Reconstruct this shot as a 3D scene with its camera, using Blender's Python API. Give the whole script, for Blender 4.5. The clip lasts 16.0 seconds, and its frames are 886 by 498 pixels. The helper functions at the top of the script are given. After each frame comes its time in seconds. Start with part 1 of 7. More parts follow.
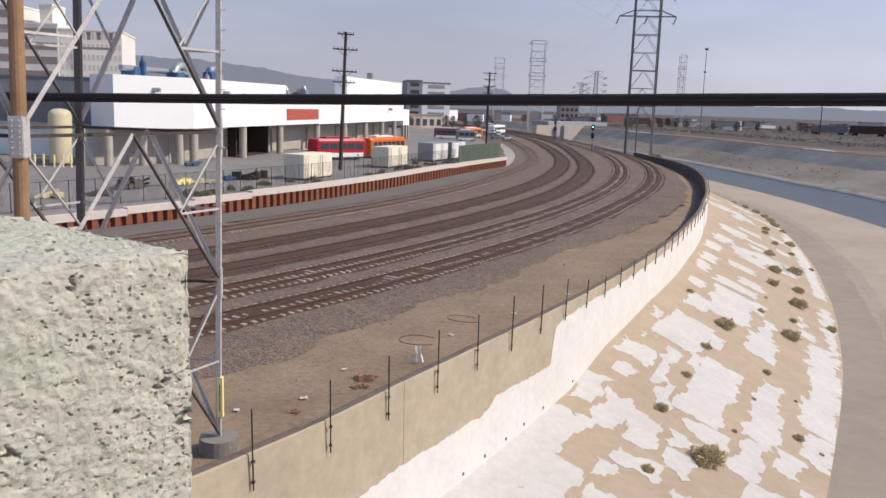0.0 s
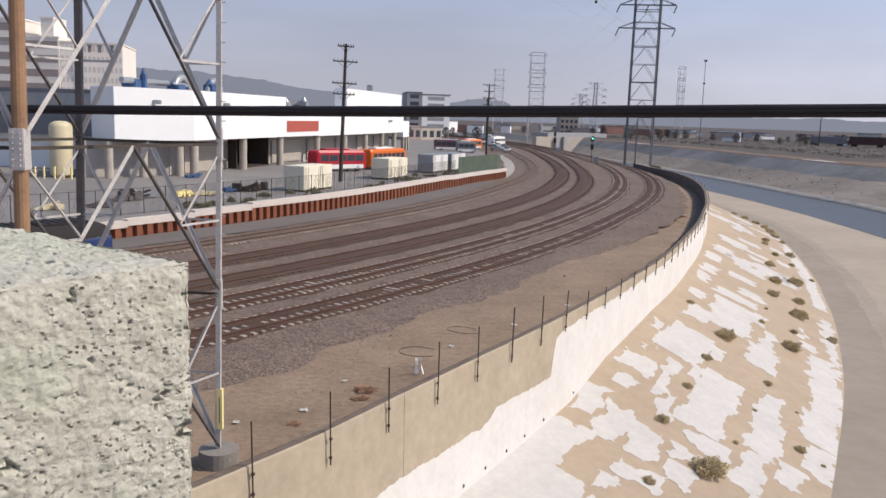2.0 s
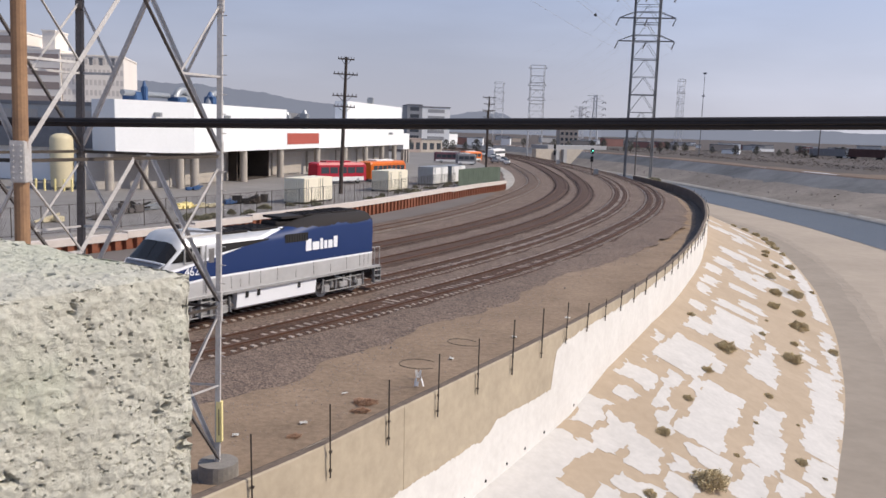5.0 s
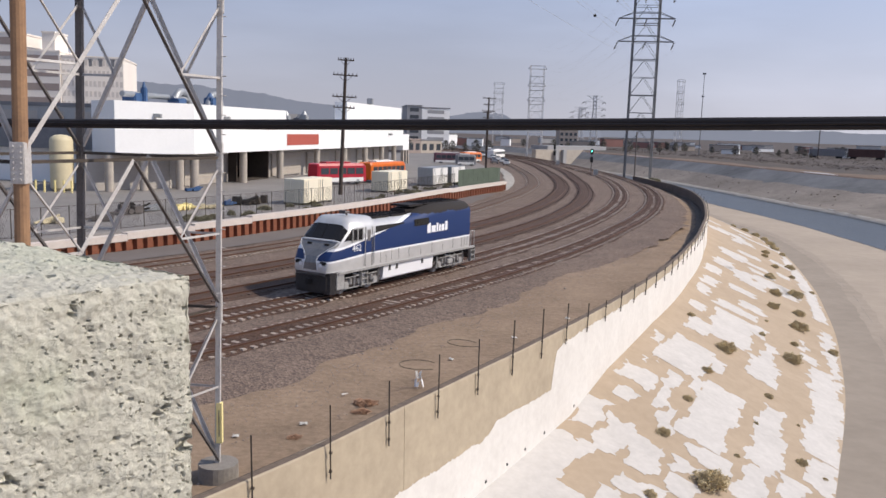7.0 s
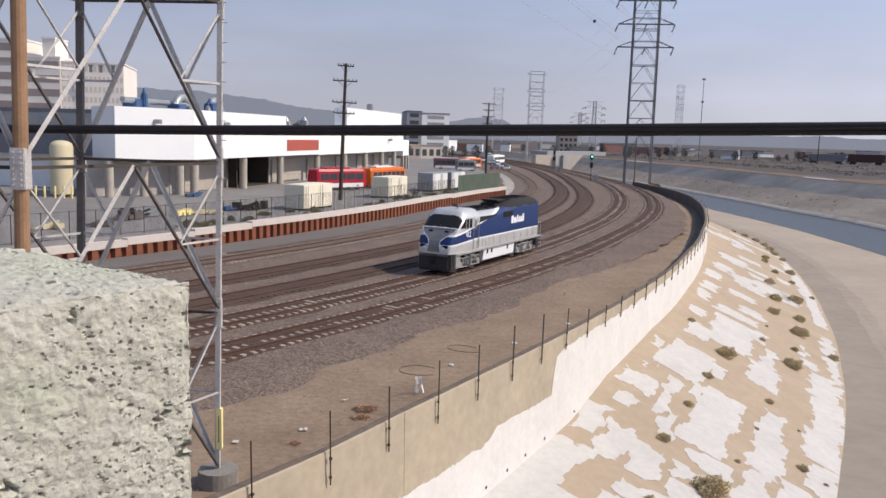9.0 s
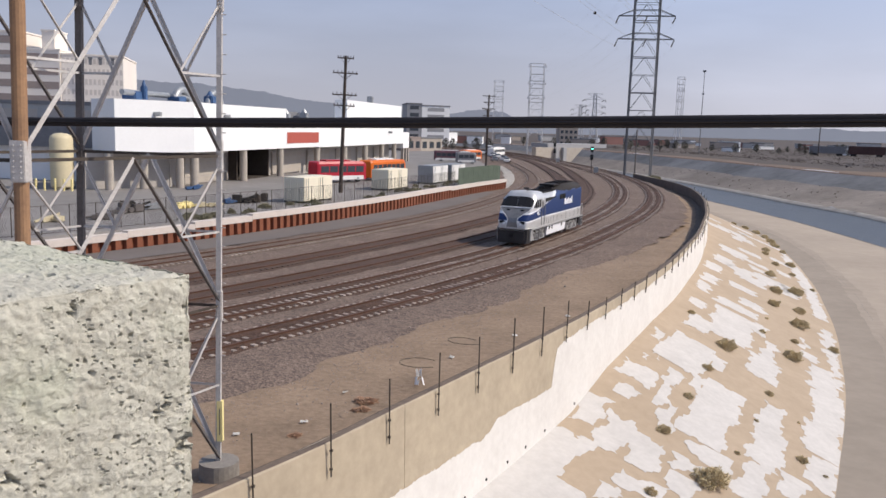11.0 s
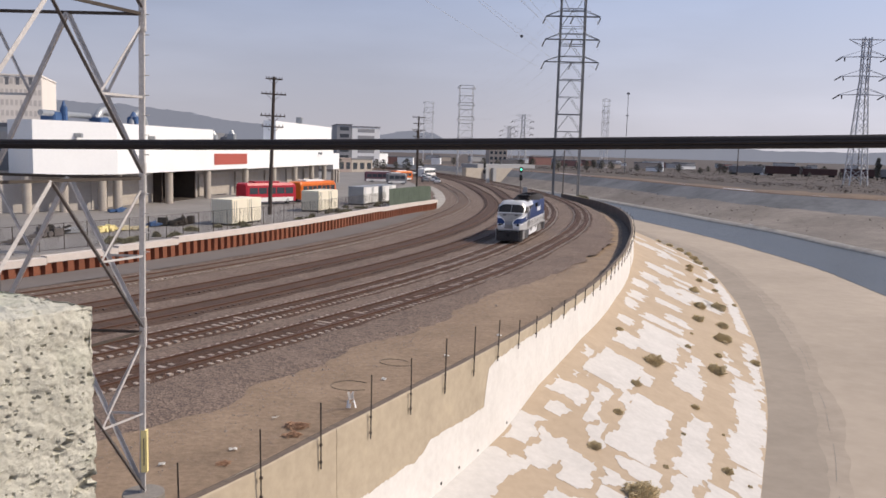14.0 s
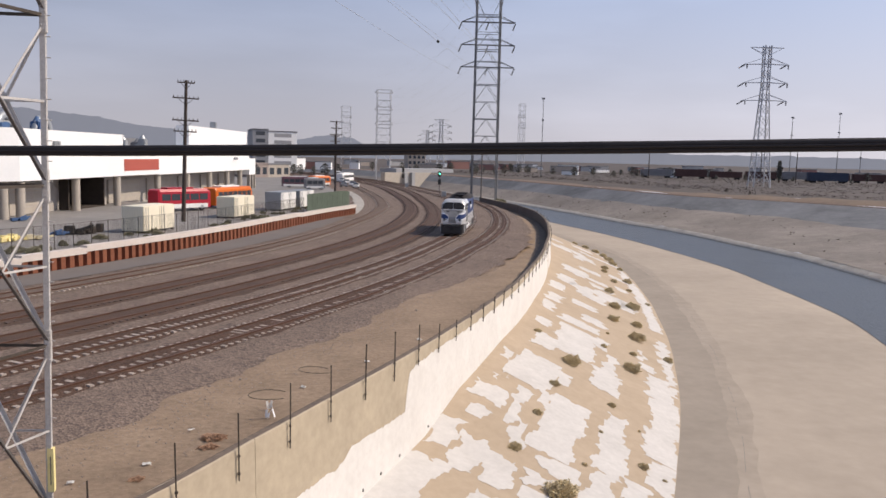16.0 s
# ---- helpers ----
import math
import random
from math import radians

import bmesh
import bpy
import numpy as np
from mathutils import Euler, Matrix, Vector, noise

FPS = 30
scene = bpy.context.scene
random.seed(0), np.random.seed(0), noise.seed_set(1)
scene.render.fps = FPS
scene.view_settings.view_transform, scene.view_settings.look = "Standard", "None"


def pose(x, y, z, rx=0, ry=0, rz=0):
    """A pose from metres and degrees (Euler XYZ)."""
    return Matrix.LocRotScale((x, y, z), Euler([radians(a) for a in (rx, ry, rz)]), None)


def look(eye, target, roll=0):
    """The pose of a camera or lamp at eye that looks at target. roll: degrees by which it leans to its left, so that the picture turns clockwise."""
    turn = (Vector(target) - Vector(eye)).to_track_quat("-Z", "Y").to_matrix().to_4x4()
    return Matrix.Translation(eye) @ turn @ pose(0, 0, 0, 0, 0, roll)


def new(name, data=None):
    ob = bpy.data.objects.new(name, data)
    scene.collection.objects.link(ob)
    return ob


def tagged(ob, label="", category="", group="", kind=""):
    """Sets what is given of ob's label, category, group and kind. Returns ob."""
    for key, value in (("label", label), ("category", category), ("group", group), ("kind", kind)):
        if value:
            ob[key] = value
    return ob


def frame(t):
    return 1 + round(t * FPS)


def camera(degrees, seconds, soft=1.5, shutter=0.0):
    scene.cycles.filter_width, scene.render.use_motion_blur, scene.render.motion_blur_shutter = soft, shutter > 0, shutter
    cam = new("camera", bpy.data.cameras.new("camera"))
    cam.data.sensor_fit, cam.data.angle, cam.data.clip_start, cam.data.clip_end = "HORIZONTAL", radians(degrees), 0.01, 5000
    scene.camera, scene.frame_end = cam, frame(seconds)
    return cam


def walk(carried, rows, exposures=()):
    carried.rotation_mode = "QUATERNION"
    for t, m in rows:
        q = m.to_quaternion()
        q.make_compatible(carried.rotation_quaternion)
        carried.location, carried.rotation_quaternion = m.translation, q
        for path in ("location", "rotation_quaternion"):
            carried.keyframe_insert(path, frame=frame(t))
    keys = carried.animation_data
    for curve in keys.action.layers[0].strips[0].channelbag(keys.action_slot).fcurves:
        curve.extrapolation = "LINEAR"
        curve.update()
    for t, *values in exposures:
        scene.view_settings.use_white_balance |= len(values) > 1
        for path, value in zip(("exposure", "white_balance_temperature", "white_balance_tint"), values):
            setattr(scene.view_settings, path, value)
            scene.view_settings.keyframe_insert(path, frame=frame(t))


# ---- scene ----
cam = camera(56.0, 16.0, soft=1.55, shutter=0.3)
EYE = 9.8  # metres above the track ground
PATH = [
    (0.0, pose(0.000, 0, EYE+0.000, 80.186, -1.928, 0.411)),
    (0.5, pose(-0.000, 0, EYE+0.000, 80.519, -1.899, 0.406)),
    (1.0, pose(-0.000, 0, EYE+0.000, 80.562, -1.965, 0.405)),
    (1.5, pose(-0.001, 0, EYE+0.000, 80.730, -1.841, 0.399)),
    (2.0, pose(-0.001, 0, EYE+0.000, 80.967, -1.849, 0.400)),
    (2.5, pose(-0.001, 0, EYE+0.000, 81.143, -1.833, 0.389)),
    (3.0, pose(-0.001, 0, EYE+0.000, 81.215, -1.784, 0.409)),
    (3.5, pose(-0.001, 0, EYE+0.000, 80.899, -1.837, 0.414)),
    (4.0, pose(-0.002, 0, EYE+0.000, 81.373, -1.861, 0.402)),
    (6.5, pose(-0.003, 0, EYE+0.001, 81.919, -1.771, 0.394)),
    (7.0, pose(-0.003, 0, EYE+0.001, 81.851, -1.756, 0.383)),
    (7.5, pose(-0.003, 0, EYE+0.001, 82.044, -1.775, 0.392)),
    (8.0, pose(-0.003, 0, EYE+0.002, 82.172, -1.670, 0.370)),
    (8.5, pose(-0.003, 0, EYE+0.002, 81.996, -1.682, 0.375)),
    (9.0, pose(-0.003, 0, EYE+0.002, 82.224, -1.718, 0.375)),
    (11.5, pose(-0.002, 0, EYE+0.002, 81.648, -1.672, 0.390)),
    (12.0, pose(-0.002, 0, EYE+0.002, 81.916, -1.679, 0.386)),
    (12.5, pose(0.001, 0, EYE+0.003, 81.384, -1.420, 0.386)),
    (13.0, pose(0.008, 0, EYE+0.007, 82.109, -1.335, -0.118)),
    (13.5, pose(0.031, 0, EYE+0.014, 82.319, -1.018, -1.671)),
    (14.0, pose(0.044, 0, EYE+0.018, 83.256, -1.585, -4.349)),
    (14.5, pose(0.060, 0, EYE+0.022, 84.083, -0.753, -5.434)),
    (15.0, pose(0.060, 0, EYE+0.022, 84.377, -1.346, -5.776)),
    (15.5, pose(0.081, 0, EYE+0.029, 84.039, -1.490, -7.942)),
    (16.0, pose(0.096, 0, EYE+0.033, 83.703, -1.382, -9.909)),
]
walk(cam, PATH, ((0.0, 0.0, 6500, 10), (12.5, 0.0, 6500, 10), (14.5, 0.0, 6850, 11.5), (16.0, 0.0, 6850, 11.5)))

# ---- daylight ----
SUN_ELEVATION, SUN_AZIMUTH = 44.0, 96.0  # degrees; azimuth clockwise from +y
world = bpy.data.worlds.new("sky")
scene.world = world
world.use_nodes = True
wn = world.node_tree.nodes
sky = wn.new("ShaderNodeTexSky")
sky.sky_type, sky.sun_disc = "NISHITA", False
sky.sun_elevation, sky.sun_rotation = radians(SUN_ELEVATION), radians(SUN_AZIMUTH)
sky.air_density, sky.dust_density, sky.ozone_density, sky.altitude = 1.0, 3.0, 2.0, 90
# the smog veil: pale lavender, thickest at the horizon
coord, split, ramp, veil = wn.new("ShaderNodeTexCoord"), wn.new("ShaderNodeSeparateXYZ"), wn.new("ShaderNodeValToRGB"), wn.new("ShaderNodeMix")
thick, scale = wn.new("ShaderNodeMapRange"), wn.new("ShaderNodeMix")
wl = world.node_tree.links
wl.new(coord.outputs["Generated"], split.inputs[0])
wl.new(split.outputs["Z"], ramp.inputs["Fac"])
ramp.color_ramp.elements[0].position, ramp.color_ramp.elements[0].color = 0.0, (0.525, 0.52, 0.585, 1)
ramp.color_ramp.elements[1].position, ramp.color_ramp.elements[1].color = 0.27, (0.315, 0.42, 0.67, 1)
thick.inputs["From Min"].default_value, thick.inputs["From Max"].default_value = 0.0, 0.7
thick.inputs["To Min"].default_value, thick.inputs["To Max"].default_value = 0.95, 0.55
wl.new(split.outputs["Z"], thick.inputs["Value"])
cloud, wisp = wn.new("ShaderNodeTexNoise"), wn.new("ShaderNodeMapRange")
cloud.inputs["Scale"].default_value, cloud.inputs["Detail"].default_value = 2.2, 6
stretch = wn.new("ShaderNodeMapping")
stretch.inputs["Scale"].default_value = (1, 1, 5)
wl.new(coord.outputs["Generated"], stretch.inputs["Vector"]), wl.new(stretch.outputs[0], cloud.inputs["Vector"])
wisp.inputs["From Min"].default_value, wisp.inputs["From Max"].default_value = 0.48, 0.78
wisp.inputs["To Min"].default_value, wisp.inputs["To Max"].default_value = 1.0, 1.18
wl.new(cloud.outputs["Fac"], wisp.inputs["Value"])
for q in (veil, scale):
    q.data_type = "RGBA"
scale.blend_type = "MULTIPLY"
scale.inputs["Factor"].default_value = 1.0
scale.inputs["B"].default_value = (0.105, 0.105, 0.105, 1)
wl.new(sky.outputs[0], scale.inputs["A"])
wl.new(thick.outputs[0], veil.inputs["Factor"]), wl.new(scale.outputs["Result"], veil.inputs["A"]), wl.new(ramp.outputs["Color"], veil.inputs["B"])
bright = wn.new("ShaderNodeVectorMath")
bright.operation = "SCALE"
sunward, both = wn.new("ShaderNodeMapRange"), wn.new("ShaderNodeMath")  # the veil is brighter towards the sun
sunward.inputs["From Min"].default_value, sunward.inputs["From Max"].default_value = 0.0, 0.7
sunward.inputs["To Min"].default_value, sunward.inputs["To Max"].default_value = 0.96, 1.42
both.operation = "MULTIPLY"
wl.new(split.outputs["X"], sunward.inputs["Value"])
wl.new(sunward.outputs[0], both.inputs[0]), wl.new(wisp.outputs[0], both.inputs[1])
wl.new(veil.outputs["Result"], bright.inputs[0]), wl.new(both.outputs[0], bright.inputs["Scale"])
wl.new(bright.outputs[0], wn["Background"].inputs["Color"])
wn["Background"].inputs["Strength"].default_value = 1.0
sun = new("sun", bpy.data.lights.new("sun", "SUN"))
sun.data.energy, sun.data.angle, sun.data.color = 4.0, radians(0.8), (1.0, 0.905, 0.785)
_a, _e = radians(SUN_AZIMUTH), radians(SUN_ELEVATION)
SUN_DIR = Vector((math.sin(_a) * math.cos(_e), math.cos(_a) * math.cos(_e), math.sin(_e)))
sun.matrix_world = look(SUN_DIR * 300, (0, 0, 0))
scene.view_settings.exposure = 0.0


# ---- materials ----
def nodes_of(name):
    m = bpy.data.materials.new(name)
    m.use_nodes = True
    nt = m.node_tree
    return m, nt, nt.nodes["Principled BSDF"]


def mat(name, c1, c2=None, rough=0.85, metal=0.0, big=0.5, fine=12.0, mix=0.5, bump=0.25, depth=0.02, vary=0.0, spec=0.3, pebble=0.0):
    """A surface with stains at a large scale, grain at a fine one, and relief."""
    m, nt, b = nodes_of(name)
    n, l = nt.nodes, nt.links
    c2 = c2 or tuple(v * 0.7 for v in c1)
    co = n.new("ShaderNodeTexCoord")
    n1, n2 = n.new("ShaderNodeTexNoise"), n.new("ShaderNodeTexNoise")
    for q, sc, de in ((n1, big, 5), (n2, fine, 6)):
        q.inputs["Scale"].default_value, q.inputs["Detail"].default_value, q.inputs["Roughness"].default_value = sc, de, 0.65
        l.new(co.outputs["Object"], q.inputs["Vector"])
    add = n.new("ShaderNodeMix")
    add.inputs["Factor"].default_value = mix
    l.new(n1.outputs["Fac"], add.inputs["A"]), l.new(n2.outputs["Fac"], add.inputs["B"])
    r = n.new("ShaderNodeValToRGB")
    r.color_ramp.elements[0].position, r.color_ramp.elements[1].position = 0.32, 0.68
    r.color_ramp.elements[0].color, r.color_ramp.elements[1].color = (*c2, 1), (*c1, 1)
    l.new(add.outputs["Result"], r.inputs["Fac"])
    out = r.outputs["Color"]
    height = n2.outputs["Fac"]
    if pebble:  # single stones, each of its own tone
        vo, bw, tone, hs = n.new("ShaderNodeTexVoronoi"), n.new("ShaderNodeSeparateColor"), n.new("ShaderNodeMapRange"), n.new("ShaderNodeHueSaturation")
        vo.inputs["Scale"].default_value = pebble
        l.new(co.outputs["Object"], vo.inputs["Vector"]), l.new(vo.outputs["Color"], bw.inputs[0])
        tone.inputs["To Min"].default_value, tone.inputs["To Max"].default_value = 0.58, 1.42
        l.new(bw.outputs[0], tone.inputs["Value"]), l.new(tone.outputs["Result"], hs.inputs["Value"]), l.new(out, hs.inputs["Color"])
        out, height = hs.outputs["Color"], vo.outputs["Distance"]
    if vary:
        oi, hs = n.new("ShaderNodeObjectInfo"), n.new("ShaderNodeHueSaturation")
        mr = n.new("ShaderNodeMapRange")
        mr.inputs["To Min"].default_value, mr.inputs["To Max"].default_value = 1 - vary, 1 + vary
        l.new(oi.outputs["Random"], mr.inputs["Value"]), l.new(mr.outputs["Result"], hs.inputs["Value"])
        l.new(out, hs.inputs["Color"])
        out = hs.outputs["Color"]
    l.new(out, b.inputs["Base Color"])
    b.inputs["Roughness"].default_value, b.inputs["Metallic"].default_value = rough, metal
    b.inputs["Specular IOR Level"].default_value = spec
    if bump:
        bp = n.new("ShaderNodeBump")
        bp.inputs["Strength"].default_value, bp.inputs["Distance"].default_value = bump, depth
        l.new(height, bp.inputs["Height"]), l.new(bp.outputs["Normal"], b.inputs["Normal"])
    return m


def glow(name, colour, strength):
    m, nt, b = nodes_of(name)
    b.inputs["Base Color"].default_value = (*colour, 1)
    b.inputs["Emission Color"].default_value = (*colour, 1)
    b.inputs["Emission Strength"].default_value = strength
    return m


def livery():
    """Blue band over silver, with a rising white stripe, in the locomotive's own space."""
    m, nt, b = nodes_of("silver_and_blue_paint")
    n, l = nt.nodes, nt.links
    co, sep = n.new("ShaderNodeTexCoord"), n.new("ShaderNodeSeparateXYZ")
    l.new(co.outputs["Object"], sep.inputs[0])

    def op(kind, a, c):
        q = n.new("ShaderNodeMath")
        q.operation = kind
        for i, v in enumerate((a, c)):
            if isinstance(v, (int, float)):
                q.inputs[i].default_value = v
            else:
                l.new(v, q.inputs[i])
        return q.outputs[0]

    x, z = sep.outputs["X"], sep.outputs["Z"]
    rise = op("ADD", op("MULTIPLY", x, -0.205), 4.02)          # the diagonal top of the band
    sweep = op("ADD", op("MULTIPLY", x, -0.13), 3.56)
    upper = op("MAXIMUM", rise, sweep)
    dipping = op("MAXIMUM", op("MULTIPLY", op("SUBTRACT", x, 4.6), -0.07), -1.0)
    lower = op("ADD", op("MINIMUM", dipping, 0.0), 2.28)
    d1, d2 = op("SUBTRACT", upper, z), op("SUBTRACT", z, lower)
    blue = op("MULTIPLY", op("GREATER_THAN", d1, 0.0), op("GREATER_THAN", d2, 0.0))
    s1 = op("LESS_THAN", op("ABSOLUTE", op("SUBTRACT", d1, -0.06), 0), 0.075)
    s2 = op("LESS_THAN", op("ABSOLUTE", op("SUBTRACT", d2, -0.05), 0), 0.05)
    white = op("MULTIPLY", op("MAXIMUM", s1, s2), op("SUBTRACT", 1.0, blue))
    tail = op("MULTIPLY", op("LESS_THAN", x, -0.9), op("GREATER_THAN", z, 2.28))
    blue = op("MAXIMUM", blue, tail)
    white = op("MULTIPLY", white, op("SUBTRACT", 1.0, tail))
    grime = n.new("ShaderNodeTexNoise")
    grime.inputs["Scale"].default_value, grime.inputs["Detail"].default_value = 1.6, 7
    l.new(co.outputs["Object"], grime.inputs["Vector"])
    base = n.new("ShaderNodeMix")
    base.data_type = "RGBA"
    base.inputs["A"].default_value, base.inputs["B"].default_value = (0.48, 0.47, 0.46, 1), (0.70, 0.69, 0.68, 1)
    l.new(grime.outputs["Fac"], base.inputs["Factor"])
    out = base.outputs["Result"]
    soot = op("MULTIPLY", op("GREATER_THAN", op("ADD", z, op("MULTIPLY", grime.outputs["Fac"], 0.6)), 4.42), op("LESS_THAN", x, -0.3))
    for f, c in ((blue, (0.003, 0.021, 0.10, 1)), (white, (0.8, 0.8, 0.82, 1)), (soot, (0.02, 0.016, 0.015, 1))):
        k = n.new("ShaderNodeMix")
        k.data_type = "RGBA"
        k.inputs["B"].default_value = c
        l.new(f, k.inputs["Factor"]), l.new(out, k.inputs["A"])
        out = k.outputs["Result"]
    l.new(out, b.inputs["Base Color"])
    l.new(op("ADD", 0.34, op("ADD", op("MULTIPLY", blue, 0.12), op("MULTIPLY", soot, 0.45))), b.inputs["Roughness"])
    l.new(op("MULTIPLY", op("SUBTRACT", 1.0, op("MAXIMUM", blue, op("MAXIMUM", white, soot))), 0.42), b.inputs["Metallic"])
    return m


def rough_concrete():
    """Coarse cast concrete with pits, streaks and a thin green growth in places, seen from very near."""
    m, nt, b = nodes_of("coarse_concrete")
    n, l = nt.nodes, nt.links
    co = n.new("ShaderNodeTexCoord")
    mp = n.new("ShaderNodeMapping")
    mp.inputs["Scale"].default_value = (1, 1, 1.7)
    l.new(co.outputs["Object"], mp.inputs["Vector"])
    tex = []
    for sc, de in ((7, 6), (46, 8), (170, 5), (1.7, 3)):
        q = n.new("ShaderNodeTexNoise")
        q.inputs["Scale"].default_value, q.inputs["Detail"].default_value, q.inputs["Roughness"].default_value = sc, de, 0.7
        l.new(mp.outputs[0], q.inputs["Vector"])
        tex.append(q.outputs["Fac"])
    r = n.new("ShaderNodeValToRGB")
    r.color_ramp.elements[0].position, r.color_ramp.elements[1].position = 0.33, 0.6
    r.color_ramp.elements[0].color, r.color_ramp.elements[1].color = (0.40, 0.378, 0.312, 1), (0.58, 0.558, 0.475, 1)
    mix = n.new("ShaderNodeMix")
    mix.inputs["Factor"].default_value = 0.5
    l.new(tex[0], mix.inputs["A"]), l.new(tex[1], mix.inputs["B"]), l.new(mix.outputs["Result"], r.inputs["Fac"])
    grow, tint = n.new("ShaderNodeMapRange"), n.new("ShaderNodeMix")
    grow.inputs["From Min"].default_value, grow.inputs["From Max"].default_value, grow.inputs["To Max"].default_value = 0.5, 0.66, 0.34
    tint.data_type = "RGBA"
    tint.inputs["B"].default_value = (0.45, 0.49, 0.36, 1)
    l.new(tex[3], grow.inputs["Value"]), l.new(grow.outputs[0], tint.inputs["Factor"]), l.new(r.outputs["Color"], tint.inputs["A"])
    l.new(tint.outputs["Result"], b.inputs["Base Color"])
    b.inputs["Roughness"].default_value, b.inputs["Specular IOR Level"].default_value = 0.95, 0.2
    prev = None
    for t, st, de in ((tex[1], 0.55, 0.011), (tex[2], 0.6, 0.005)):
        bp = n.new("ShaderNodeBump")
        bp.inputs["Strength"].default_value, bp.inputs["Distance"].default_value = st, de
        l.new(t, bp.inputs["Height"])
        if prev:
            l.new(prev, bp.inputs["Normal"])
        prev = bp.outputs["Normal"]
    l.new(prev, b.inputs["Normal"])
    return m


